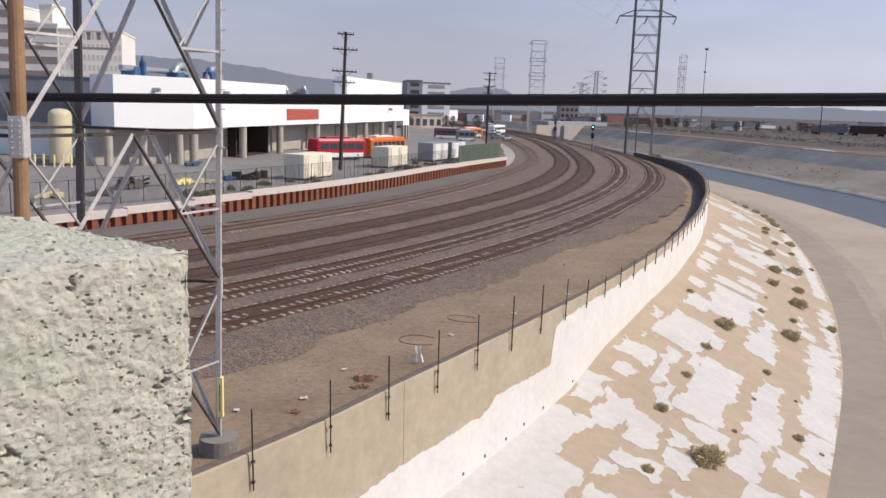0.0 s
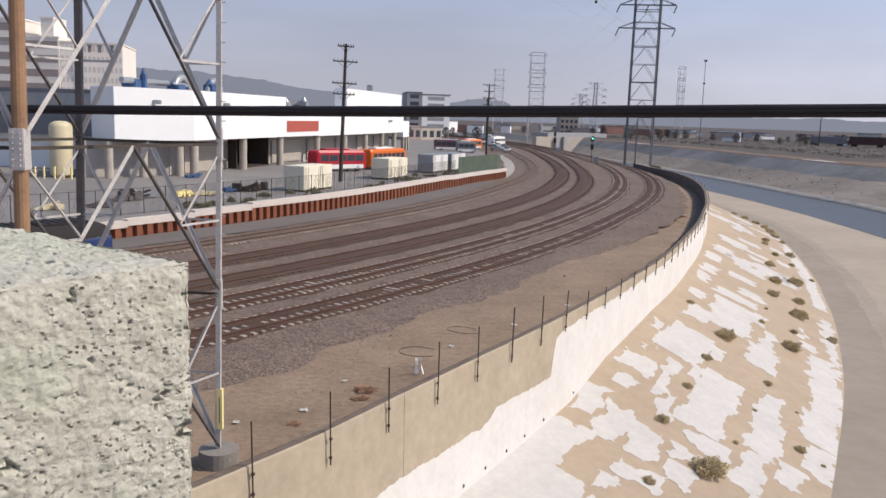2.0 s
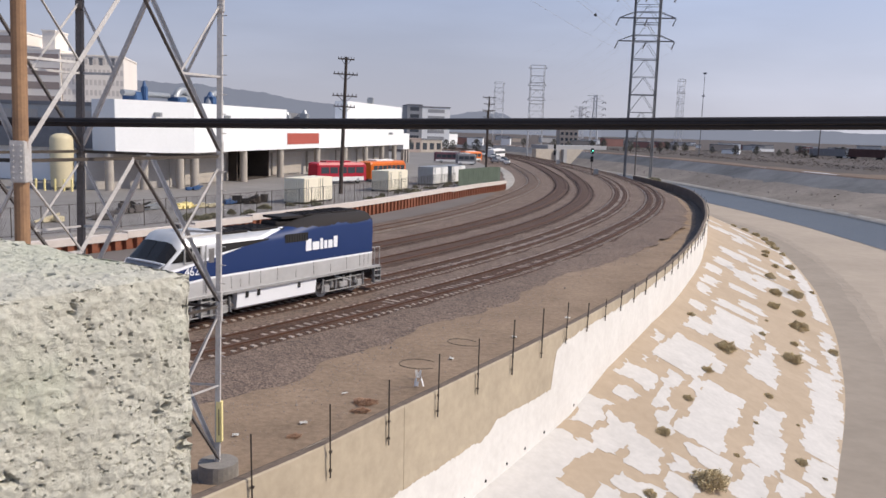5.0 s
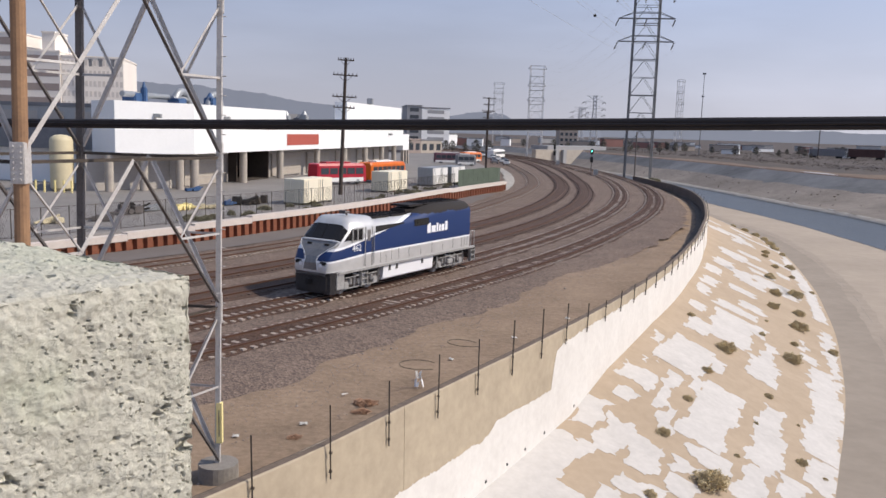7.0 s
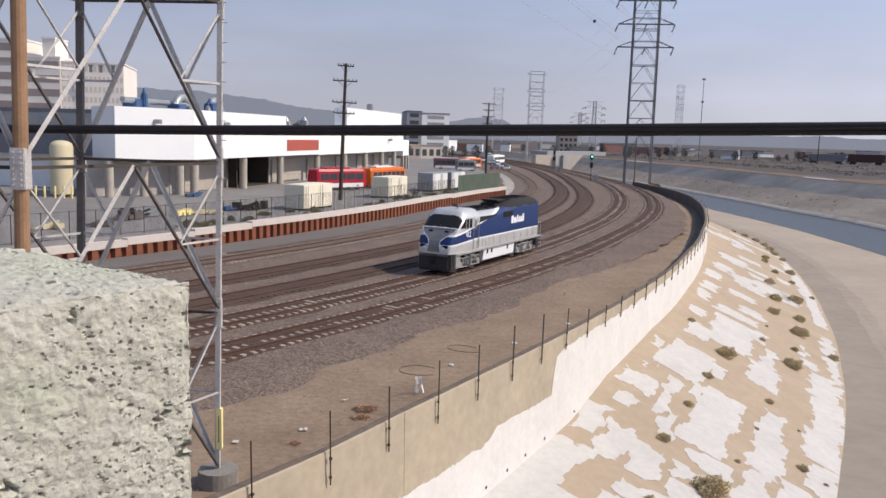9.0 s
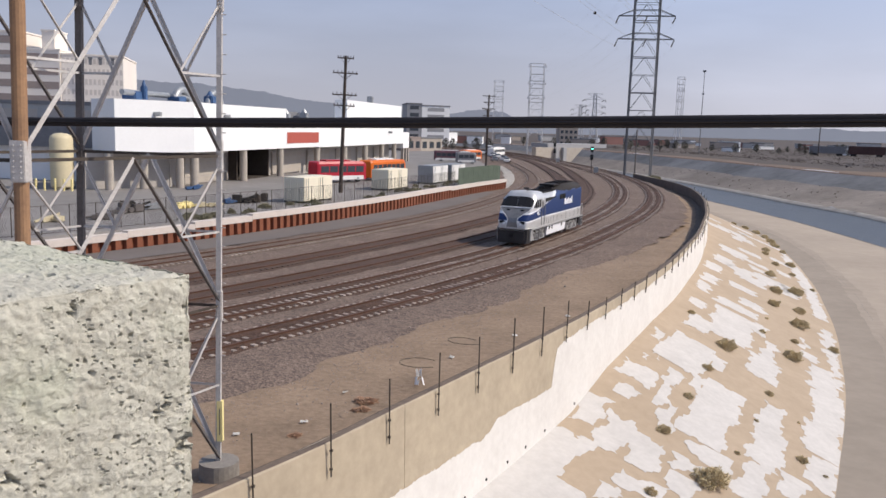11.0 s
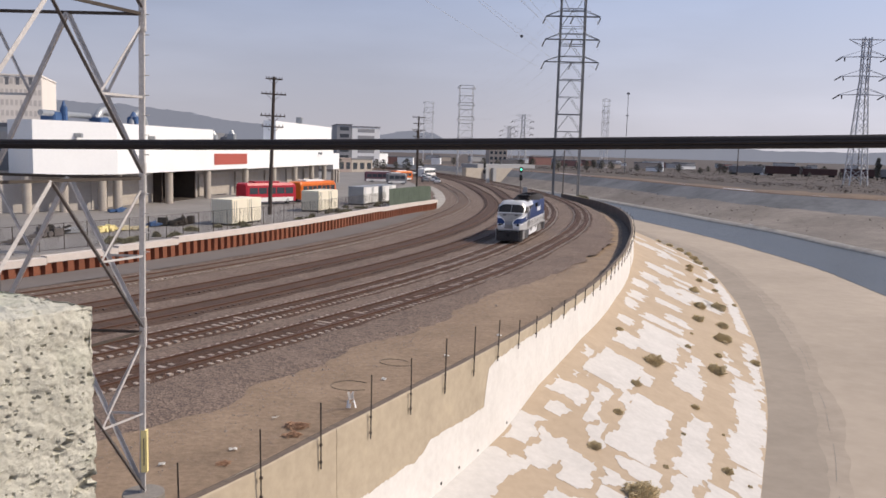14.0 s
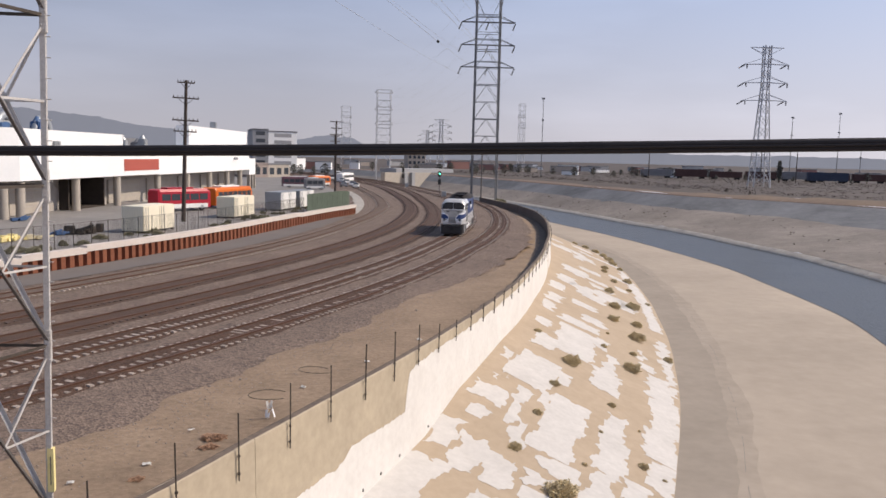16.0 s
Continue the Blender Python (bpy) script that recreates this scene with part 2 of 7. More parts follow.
M = dict(
    dirt=mat("dry_dirt", (0.325, 0.236, 0.163), (0.15, 0.104, 0.07), big=0.28, fine=3.5, bump=0.5, depth=0.08),
    ballast=mat("grey_ballast", (0.205, 0.149, 0.118), (0.10, 0.073, 0.058), big=0.25, fine=3, mix=0.5, bump=0.7, depth=0.05, pebble=11.0),
    stained=mat("rust_stained_ballast", (0.105, 0.058, 0.039), (0.047, 0.028, 0.02), big=0.6, fine=3, mix=0.5, bump=0.7, depth=0.07, pebble=14.0),
    dark_stained=mat("oily_ballast", (0.112, 0.066, 0.047), (0.045, 0.029, 0.022), big=0.5, fine=10, mix=0.6, bump=0.7, depth=0.07),
    ballast_brown=mat("brownish_ballast", (0.165, 0.118, 0.09), (0.082, 0.058, 0.045), big=0.5, fine=10, mix=0.6, bump=0.7, depth=0.07),
    tie=mat("concrete_tie", (0.40, 0.345, 0.30), (0.25, 0.20, 0.17), big=2, fine=30, vary=0.2),
    old_tie=mat("weathered_wooden_tie", (0.12, 0.085, 0.07), (0.06, 0.045, 0.04), big=2, fine=30, vary=0.2),
    rail=mat("rusty_rail_steel", (0.15, 0.078, 0.052), (0.085, 0.046, 0.033), rough=0.6, metal=0.3, big=1, fine=20),
    wall=mat("weathered_tan_wall_concrete", (0.46, 0.385, 0.285), (0.33, 0.275, 0.205), big=0.35, fine=2.5, bump=0.15),
    inner_face=mat("shade_dark_wall_back", (0.14, 0.11, 0.098), (0.075, 0.06, 0.054), big=0.4, fine=3),
    white_paint=mat("chalky_white_cover_paint", (0.71, 0.685, 0.65), (0.58, 0.55, 0.52), big=0.5, fine=3, bump=0.1),
    lining=mat("tan_rolled_cover_paint", (0.42, 0.33, 0.24), (0.33, 0.257, 0.182), big=0.35, fine=2.2, mix=0.45, bump=0.2, depth=0.03),
    bare=mat("pale_bare_lining_concrete", (0.57, 0.54, 0.51), (0.44, 0.415, 0.39), big=0.5, fine=2.6, mix=0.5, bump=0.2, depth=0.03),
    dark_dirt=mat("dark_brown_dirt", (0.19, 0.145, 0.112), (0.095, 0.072, 0.058), big=0.5, fine=5, bump=0.5, depth=0.05),
    floor=mat("river_floor_concrete", (0.41, 0.342, 0.274), (0.29, 0.241, 0.192), big=0.05, fine=0.6, mix=0.35, bump=0.1),
    apron_edge=mat("part_worn_apron_concrete", (0.365, 0.305, 0.246), (0.262, 0.219, 0.176), big=0.1, fine=0.8, mix=0.4, bump=0.12),
    apron=mat("worn_apron_concrete", (0.325, 0.273, 0.222), (0.237, 0.2, 0.162), big=0.12, fine=0.9, mix=0.4, bump=0.12),
    bank=mat("stone_bank", (0.27, 0.235, 0.205), (0.13, 0.11, 0.096), big=0.06, fine=0.5, mix=0.3, bump=0.6, depth=0.3),
    bank_high=mat("upper_paved_bank", (0.205, 0.208, 0.217), (0.07, 0.071, 0.076), big=0.04, fine=0.5, mix=0.22, bump=0.4, depth=0.2),
    edging=mat("pale_concrete_edging", (0.46, 0.425, 0.38), (0.22, 0.20, 0.178), big=0.3, fine=2),
    plain=mat("dry_grass_land", (0.115, 0.092, 0.078), (0.06, 0.05, 0.045), big=0.02, fine=0.15, mix=0.5, bump=0.2, depth=0.3),
    road=mat("smooth_dark_road", (0.165, 0.142, 0.13), (0.125, 0.107, 0.098), big=0.15, fine=3.0, mix=0.4, bump=0.15),
    yard=mat("yard_asphalt", (0.25, 0.232, 0.22), (0.16, 0.148, 0.14), big=0.12, fine=2.0, mix=0.4, bump=0.2),
    post=mat("dark_rusty_steel", (0.10, 0.08, 0.065), (0.045, 0.037, 0.032), rough=0.7, metal=0.2, big=2, fine=20),
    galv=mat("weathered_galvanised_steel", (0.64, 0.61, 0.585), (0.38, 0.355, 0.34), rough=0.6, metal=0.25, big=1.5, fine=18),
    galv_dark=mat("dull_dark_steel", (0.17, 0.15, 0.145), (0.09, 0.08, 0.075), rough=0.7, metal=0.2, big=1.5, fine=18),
    rust_leg=mat("rust_brown_steel", (0.36, 0.215, 0.12), (0.22, 0.13, 0.08), rough=0.75, metal=0.1, big=1.2, fine=9),
    yellow=mat("yellow_warning_paint", (0.82, 0.70, 0.34), (0.72, 0.60, 0.27), big=3, fine=30, bump=0.05),
    coarse=rough_concrete(),
    footing=mat("grey_footing_concrete", (0.27, 0.245, 0.22), (0.16, 0.145, 0.13), big=2, fine=12),
    cable=mat("black_cable_sheath", (0.032, 0.026, 0.027), (0.018, 0.015, 0.016), rough=0.6, big=4, fine=40, bump=0.4, depth=0.004),
    wire=mat("grey_conductor", (0.38, 0.39, 0.41), (0.30, 0.31, 0.33), rough=0.6),
    pile=mat("rusty_sheet_pile", (0.265, 0.095, 0.05), (0.145, 0.052, 0.032), rough=0.9, big=0.8, fine=6, vary=0.12),
    cap=mat("pale_concrete_cap", (0.62, 0.55, 0.50), (0.50, 0.44, 0.40), big=0.6, fine=6),
    white_wall=mat("white_rendered_wall", (0.82, 0.82, 0.82), (0.76, 0.76, 0.76), big=0.15, fine=3, bump=0.05),
    cream=mat("cream_painted_steel", (0.78, 0.72, 0.58), (0.68, 0.62, 0.49), big=0.5, fine=6, bump=0.1, rough=0.6),
    white_steel=mat("white_painted_steel", (0.78, 0.77, 0.75), (0.68, 0.66, 0.64), big=0.5, fine=6, bump=0.1, rough=0.6),
    grey_wall=mat("grey_block_wall", (0.44, 0.405, 0.375), (0.35, 0.32, 0.295), big=0.3, fine=4),
    column=mat("beige_concrete_column", (0.45, 0.40, 0.345), (0.34, 0.30, 0.26), big=0.6, fine=5),
    # dark brown that stands for the shade inside the open bay
    opening=mat("bay_shade_lining", (0.07, 0.055, 0.046), (0.04, 0.032, 0.027), big=0.4, fine=4),
    red_sign=mat("red_sign_panel", (0.42, 0.10, 0.075), (0.36, 0.085, 0.065), big=0.3, fine=3, bump=0.0),
    roof=mat("grey_roof_sheet", (0.22, 0.22, 0.23), (0.15, 0.15, 0.16), big=0.2, fine=2),
    blue_plant=mat("blue_painted_plant", (0.06, 0.12, 0.25), (0.035, 0.075, 0.16), rough=0.5, big=1, fine=8),
    duct=mat("grey_metal_duct", (0.40, 0.41, 0.42), (0.28, 0.29, 0.30), rough=0.45, metal=0.5),
    tank=mat("pale_yellow_tank_paint", (0.62, 0.54, 0.36), (0.52, 0.45, 0.30), rough=0.5, big=0.6, fine=6, bump=0.05),
    hotel=mat("cream_tower_render", (0.80, 0.735, 0.67), (0.72, 0.66, 0.60), big=0.1, fine=1.5, bump=0.0),
    # greyish beige that paints the shade between the tower's ribs
    rib_shade=mat("rib_shade_render", (0.62, 0.56, 0.51), (0.54, 0.49, 0.45), big=0.1, fine=1.5, bump=0.0),
    brown_deck=mat("brown_deck_concrete", (0.34, 0.28, 0.255), (0.27, 0.22, 0.2), big=0.1, fine=1.5, bump=0.0),
    pane=mat("dark_window_pane", (0.06, 0.07, 0.085), (0.04, 0.045, 0.055), rough=0.15, bump=0.0, spec=0.6),
    red_bus=mat("red_bus_paint", (0.42, 0.025, 0.045), (0.34, 0.02, 0.035), rough=0.35, big=1, fine=8, bump=0.0),
    orange_bus=mat("orange_bus_paint", (0.68, 0.16, 0.02), (0.56, 0.12, 0.015), rough=0.35, big=1, fine=8, bump=0.0),
    maroon=mat("maroon_vehicle_paint", (0.15, 0.07, 0.09), (0.10, 0.05, 0.06), rough=0.35, bump=0.0),
    grey_paint=mat("grey_vehicle_paint", (0.22, 0.22, 0.235), (0.16, 0.16, 0.17), rough=0.4, bump=0.0),
    tyre=mat("tyre_rubber", (0.03, 0.03, 0.03), (0.018, 0.018, 0.018), rough=0.9),
    green_screen=mat("green_fence_screen", (0.10, 0.125, 0.095), (0.06, 0.078, 0.06), big=0.6, fine=10),
    leaf=mat("grey_green_brush", (0.66, 0.55, 0.35), (0.46, 0.38, 0.24), rough=0.9, big=1, fine=8, bump=0.0),
    weed=mat("dusty_green_weeds", (0.30, 0.28, 0.19), (0.18, 0.165, 0.11), rough=0.95, big=1, fine=8, bump=0.0),
    twig=mat("dry_brush_twigs", (0.56, 0.46, 0.33), (0.38, 0.31, 0.22), rough=0.9, big=1, fine=8, bump=0.0),
    # leaves of distant trees, lightened in colour for the haze
    tree=mat("haze_paled_tree_leaves", (0.15, 0.142, 0.12), (0.095, 0.09, 0.08), rough=0.9, big=0.3, fine=2, bump=0.0),
    dry_red=mat("reddish_dry_stalks", (0.44, 0.27, 0.175), (0.32, 0.20, 0.135), rough=0.95, big=1, fine=8, bump=0.0),
    berm=mat("tan_berm_earth", (0.215, 0.155, 0.11), (0.12, 0.088, 0.064), big=0.06, fine=0.5, bump=0.4, depth=0.2),
    scrub=mat("dusty_brown_scrub", (0.13, 0.105, 0.09), (0.07, 0.06, 0.055), rough=0.95, big=0.05, fine=0.6, bump=0.0),
    bark=mat("bark", (0.12, 0.09, 0.07), (0.07, 0.055, 0.045), rough=0.95),
    pilot=mat("shade_dark_pilot_paint", (0.055, 0.05, 0.05), (0.025, 0.023, 0.023), rough=0.6, big=1.2, fine=8, bump=0.03),
    wood=mat("dark_creosoted_pole", (0.085, 0.065, 0.055), (0.045, 0.035, 0.03), rough=0.9, big=1.5, fine=14),
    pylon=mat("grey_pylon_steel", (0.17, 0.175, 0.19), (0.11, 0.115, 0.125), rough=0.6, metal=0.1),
    # the pylon steel again, paled for the haze over the distant ones
    far_pylon=mat("haze_paled_pylon_steel", (0.50, 0.505, 0.53), (0.41, 0.415, 0.44), rough=0.6, metal=0.1),
    insulator=mat("glazed_insulator", (0.10, 0.09, 0.09), (0.07, 0.06, 0.06), rough=0.3),
    livery=livery(),
    silver=mat("dusty_silver_paint", (0.54, 0.53, 0.52), (0.27, 0.262, 0.255), rough=0.38, metal=0.35, big=1.2, fine=9, bump=0.03),
    nose=mat("grey_nose_paint", (0.30, 0.285, 0.28), (0.16, 0.155, 0.15), rough=0.38, metal=0.5, big=1.2, fine=9, bump=0.03),
    sooty=mat("sooty_roof", (0.032, 0.026, 0.025), (0.016, 0.013, 0.013), rough=0.7, big=1.2, fine=6),
    glass=mat("tinted_cab_glass", (0.022, 0.02, 0.02), (0.014, 0.013, 0.013), rough=0.1, bump=0.0, spec=0.3),
    truck=mat("grey_truck_casting", (0.42, 0.41, 0.40), (0.09, 0.085, 0.08), rough=0.6, big=3, fine=12),
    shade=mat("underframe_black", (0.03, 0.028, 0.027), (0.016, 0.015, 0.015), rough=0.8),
    letter=mat("white_lettering", (0.82, 0.82, 0.84), (0.76, 0.76, 0.78), rough=0.5, bump=0.0),
    green_light=glow("green_signal_light", (0.1, 1.0, 0.65), 6.0),
    red_brick=mat("red_box_steel", (0.10, 0.055, 0.05), (0.065, 0.035, 0.033), rough=0.8, big=0.3, fine=2),
    blue_box=mat("dark_blue_box_steel", (0.045, 0.06, 0.10), (0.03, 0.04, 0.065), rough=0.7, big=0.3, fine=2),
    # distant walls: haze is mixed into these base colours
    far_pale=mat("pale_far_walls", (0.48, 0.47, 0.46), (0.38, 0.37, 0.37), big=0.02, fine=0.2, bump=0.0),
    far_grey=mat("grey_far_walls", (0.36, 0.36, 0.37), (0.28, 0.28, 0.29), big=0.02, fine=0.2, bump=0.0),
    far_red=mat("dull_red_far_walls", (0.30, 0.16, 0.14), (0.24, 0.13, 0.115), big=0.02, fine=0.2, bump=0.0),
    far_tan=mat("tan_far_walls", (0.42, 0.36, 0.31), (0.34, 0.29, 0.25), big=0.02, fine=0.2, bump=0.0),
)


def water_mat():
    m, nt, b = nodes_of("shallow_river_water")
    n, l = nt.nodes, nt.links
    co, q, r, bp = n.new("ShaderNodeTexCoord"), n.new("ShaderNodeTexNoise"), n.new("ShaderNodeValToRGB"), n.new("ShaderNodeBump")
    q.inputs["Scale"].default_value, q.inputs["Detail"].default_value = 0.12, 6
    l.new(co.outputs["Object"], q.inputs["Vector"]), l.new(q.outputs["Fac"], r.inputs["Fac"])
    r.color_ramp.elements[0].color, r.color_ramp.elements[1].color = (0.04, 0.044, 0.047, 1), (0.085, 0.088, 0.087, 1)
    l.new(r.outputs["Color"], b.inputs["Base Color"])
    q2 = n.new("ShaderNodeTexNoise")
    q2.inputs["Scale"].default_value, q2.inputs["Detail"].default_value = 2.2, 4
    l.new(co.outputs["Object"], q2.inputs["Vector"])
    bp.inputs["Strength"].default_value, bp.inputs["Distance"].default_value = 0.7, 0.12
    l.new(q2.outputs["Fac"], bp.inputs["Height"]), l.new(bp.outputs["Normal"], b.inputs["Normal"])
    b.inputs["Roughness"].default_value, b.inputs["IOR"].default_value = 0.3, 1.33
    b.inputs["Specular IOR Level"].default_value = 0.3
    return m


M["water"] = water_mat()


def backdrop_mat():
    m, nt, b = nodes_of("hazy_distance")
    # the haze over the hills is put in as a dim bluish glow
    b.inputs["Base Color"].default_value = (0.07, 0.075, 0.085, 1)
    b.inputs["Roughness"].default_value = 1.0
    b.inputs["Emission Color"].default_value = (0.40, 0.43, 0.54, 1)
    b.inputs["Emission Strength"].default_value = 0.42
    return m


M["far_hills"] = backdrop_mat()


# ---- building blocks ----
def link(name, bm, material, parent=None, label="", smooth=False):
    me = bpy.data.meshes.new(name)
    if smooth:
        bm.normal_update()
        for e in bm.edges:
            e.smooth = len(e.link_faces) != 2 or e.calc_face_angle(0) < 0.75
    bm.to_mesh(me)
    bm.free()
    me.materials.append(material)
    if smooth:
        for p in me.polygons:
            p.use_smooth = True
    ob = new(name, me)
    if parent:
        ob.parent = parent
    if label:
        tagged(ob, label)
    return ob


def part(name, bm, material, parent, label="", smooth=False):
    return link(name, bm, material, parent, label, smooth)


def thing(name, label, category, m=None, group="", kind=""):
    ob = new(name)
    if m is not None:
        ob.matrix_world = m
    return tagged(ob, label, category, group, kind)


def box(bm, x0, x1, y0, y1, z0, z1, m=None, bevel=0.0):
    r = bmesh.ops.create_cube(bm, size=1)
    vs = r["verts"]
    mm = Matrix.Translation(((x0 + x1) / 2, (y0 + y1) / 2, (z0 + z1) / 2)) @ Matrix.Diagonal((abs(x1 - x0), abs(y1 - y0), abs(z1 - z0), 1))
    bmesh.ops.transform(bm, matrix=mm, verts=vs)
    if bevel:
        es = list({e for v in vs for e in v.link_edges})
        vs = list({v for f in bmesh.ops.bevel(bm, geom=es, offset=bevel, segments=2, affect="EDGES")["faces"] for v in f.verts} | {v for v in vs if v.is_valid})
    if m is not None:
        bmesh.ops.transform(bm, matrix=m, verts=vs)
    return vs


def beam(bm, p, q, w, h=None):
    """A bar of w by h from p to q."""
    p, q = Vector(p), Vector(q)
    d = q - p
    m = Matrix.Translation((p + q) / 2) @ d.to_track_quat("Z", "Y").to_matrix().to_4x4() @ Matrix.Diagonal((w, h or w, d.length, 1))
    bmesh.ops.create_cube(bm, size=1, matrix=m)


def angle_bar(bm, p, q, w, t=0.012):
    """An L section from p to q."""
    p, q = Vector(p), Vector(q)
    d = q - p
    base = Matrix.Translation((p + q) / 2) @ d.to_track_quat("Z", "Y").to_matrix().to_4x4()
    prof = ((0, 0), (w, 0), (w, t), (t, t), (t, w), (0, w))
    ring_loft(bm, [[base @ Vector((x - w * 0.3, y - w * 0.3, z)) for x, y in prof] for z in (-d.length / 2, d.length / 2)])


def cyl(bm, p, q, r1, r2=None, n=10):
    p, q = Vector(p), Vector(q)
    d = q - p
    m = Matrix.Translation((p + q) / 2) @ d.to_track_quat("Z", "Y").to_matrix().to_4x4()
    bmesh.ops.create_cone(bm, cap_ends=True, segments=n, radius1=r1, radius2=r1 if r2 is None else r2, depth=d.length, matrix=m)


def rope(bm, pts, r, n=5):
    """One continuous tube through the points."""
    pts = [Vector(p) for p in pts]
    rings = []
    for i, p in enumerate(pts):
        d = (pts[min(i + 1, len(pts) - 1)] - pts[max(i - 1, 0)]).normalized()
        a = d.orthogonal().normalized() if i == 0 else (a - d * a.dot(d)).normalized()
        b = d.cross(a)
        rings.append([p + a * (r * math.cos(t)) + b * (r * math.sin(t)) for t in np.linspace(0, 2 * math.pi, n, endpoint=False)])
    ring_loft(bm, rings)


def ring_loft(bm, rings, close=True):
    """Skin a list of equal rings of points."""
    vs = [[bm.verts.new(p) for p in ring] for ring in rings]
    n = len(vs[0])
    for a, c in zip(vs, vs[1:]):
        for i in range(n if close else n - 1):
            j = (i + 1) % n
            bm.faces.new((a[i], a[j], c[j], c[i]))
    if close:
        bm.faces.new(vs[0][::-1])
        bm.faces.new(vs[-1])
    bmesh.ops.recalc_face_normals(bm, faces=bm.faces)
    return vs


# ---- the line of the railway: stations s along it, offsets o to its river side ----
KNOTS = (-60, 0, 30, 60, 90, 120, 150, 180, 220, 300, 440, 520, 900)
BENDS = (-4.32, -4.32, -4.23, -4.27, -3.69, -3.15, -2.28, -1.53, -1.29, -1.20, -1.08, 0.0, 0.0)  # thousandths of a radian a metre
LS = np.arange(-60, 900.5, 1.0)
_k = np.interp(LS, KNOTS, BENDS) / 1000
_i0 = 60
LT = np.concatenate([[0], np.cumsum((_k[1:] + _k[:-1]) / 2)])
LT = LT - LT[_i0] + 0.6247
LX = np.concatenate([[0], np.cumsum((np.sin(LT)[1:] + np.sin(LT)[:-1]) / 2)])
LY = np.concatenate([[0], np.cumsum((np.cos(LT)[1:] + np.cos(LT)[:-1]) / 2)])
LX, LY = LX - LX[_i0] + 0.681, LY - LY[_i0] + 29.209


def heading(s):
    return float(np.interp(s, LS, LT))


def at(s, o, z=0.0):
    t = heading(s)
    return Vector((float(np.interp(s, LS, LX)) + o * math.cos(t), float(np.interp(s, LS, LY)) - o * math.sin(t), z))


def station(s, o, z=0.0, turn=0.0):
    """A pose on the line whose y looks along it and whose x looks to the river."""
    p = at(s, o, z)
    return pose(p.x, p.y, p.z, 0, 0, -math.degrees(heading(s)) + turn)


def table(rows):
    xs, ys = zip(*rows)
    return lambda s: float(np.interp(s, xs, ys))


wall_o = table([(-60, 4.5), (-12, 1.4), (-8, 1.1), (-4, 0.55), (1.4, 0.03), (10, -0.6), (21, -1.4), (33, -2.15), (43, -2.85), (63, -3.7),
                (83, -3.8), (104, -3.3), (120, -3.0), (136, -3.6), (150, -5.2), (175, -7.0), (220, -8.2), (900, -8.2)])
wall_foot = table([(-60, -4.2), (0, -4.0), (10.6, -3.45), (16, -2.5), (26, -1.95), (900, -1.85)])
water_near = table([(-60, 29.6), (60, 29.1), (73, 28.8), (91, 27.9), (113, 26.3), (138, 24.1), (165, 21.6), (190, 19.3), (260, 17), (900, 16)])
water_far = table([(-60, 47), (97, 45.2), (124, 44.5), (141, 42.4), (167, 41.5), (192, 38.2), (250, 36.6), (900, 36)])
bank_top = table([(-60, 112), (120, 96), (158, 88), (180, 78), (192, 69), (205, 61), (235, 57.5), (300, 56), (900, 55)])
yard_z = table([(-60, 1.5), (110, 1.4), (124, 0.6), (150, 0.3), (900, 0.2)])
WALL_TOP, FLOOR_Z = 0.94, -6.8
slope_run = table([(-60, 11.6), (22, 11.6), (48, 11.95), (70, 12.1), (900, 12.1)])  # from the wall down to the toe
STATIONS = list(np.arange(-60, 260, 4.0)) + list(np.arange(260, 901, 20.0))
FAR = 3500


def sheet(name, columns, material, label, category, stations=STATIONS, jitter=0.0, run_out=True):
    """A surface lofted along the line; each column gives (x, y, z) at a station."""
    rows = [[Vector(c(s)) for c in columns] for s in stations]
    if run_out:
        t = heading(stations[-1])
        rows.append([p + Vector((math.sin(t), math.cos(t), 0)) * FAR for p in rows[-1]])
    bm = bmesh.new()
    vs = [[bm.verts.new(p + Vector((0, 0, jitter * noise.noise(p * 0.4)))) for p in r] for r in rows]
    for i in range(len(vs) - 1):
        for j in range(len(columns) - 1):
            bm.faces.new((vs[i][j], vs[i][j + 1], vs[i + 1][j + 1], vs[i + 1][j]))
    bmesh.ops.recalc_face_normals(bm, faces=bm.faces)
    if sum(f.normal.z for f in bm.faces) < 0:
        bmesh.ops.reverse_faces(bm, faces=bm.faces)
    ob = link(name, bm, material, smooth=True)
    return tagged(ob, label, category, kind="structure")


def col(o, z):
    return lambda s: at(s, o(s) if callable(o) else o, z(s) if callable(z) else z)


# ---- land and river ----
RUST = -38.9  # offset of the sheet-pile wall
rust_o = table([(-60, RUST), (72, RUST), (84, -38.3), (95, -37.4), (104, -36.0), (113.5, -33.9), (124, -35.6), (900, -36.0)])
sheet("ground", [lambda s: at(s, -150, yard_z(s)) + Vector((-FAR, 0, 0)), col(-150, yard_z), col(-100, yard_z), col(-70, yard_z), col(-50, yard_z), col(lambda s: rust_o(s) - (0.6 if s < 113 else 4.0), yard_z), col(lambda s: rust_o(s) - 0.25, lambda s: -0.05)],
      M["yard"], "grey asphalt yard behind the sheet-pile wall", "ground")
near_wall_z = table([(-60, 0.0), (35, 0.0), (70, -0.45), (900, -0.45)])
sheet("trackbed", [col(RUST - 0.6, -0.09), col(-30, 0), col(-20, 0), col(-12, 0), col(lambda s: wall_o(s) - 5.6, 0), col(lambda s: wall_o(s) - 3, near_wall_z), col(lambda s: wall_o(s) - 0.2, lambda s: 1.6 * near_wall_z(s) + 0.1)],
      M["dirt"], "dry brown dirt ground beside the railway tracks", "ground", jitter=0.10)
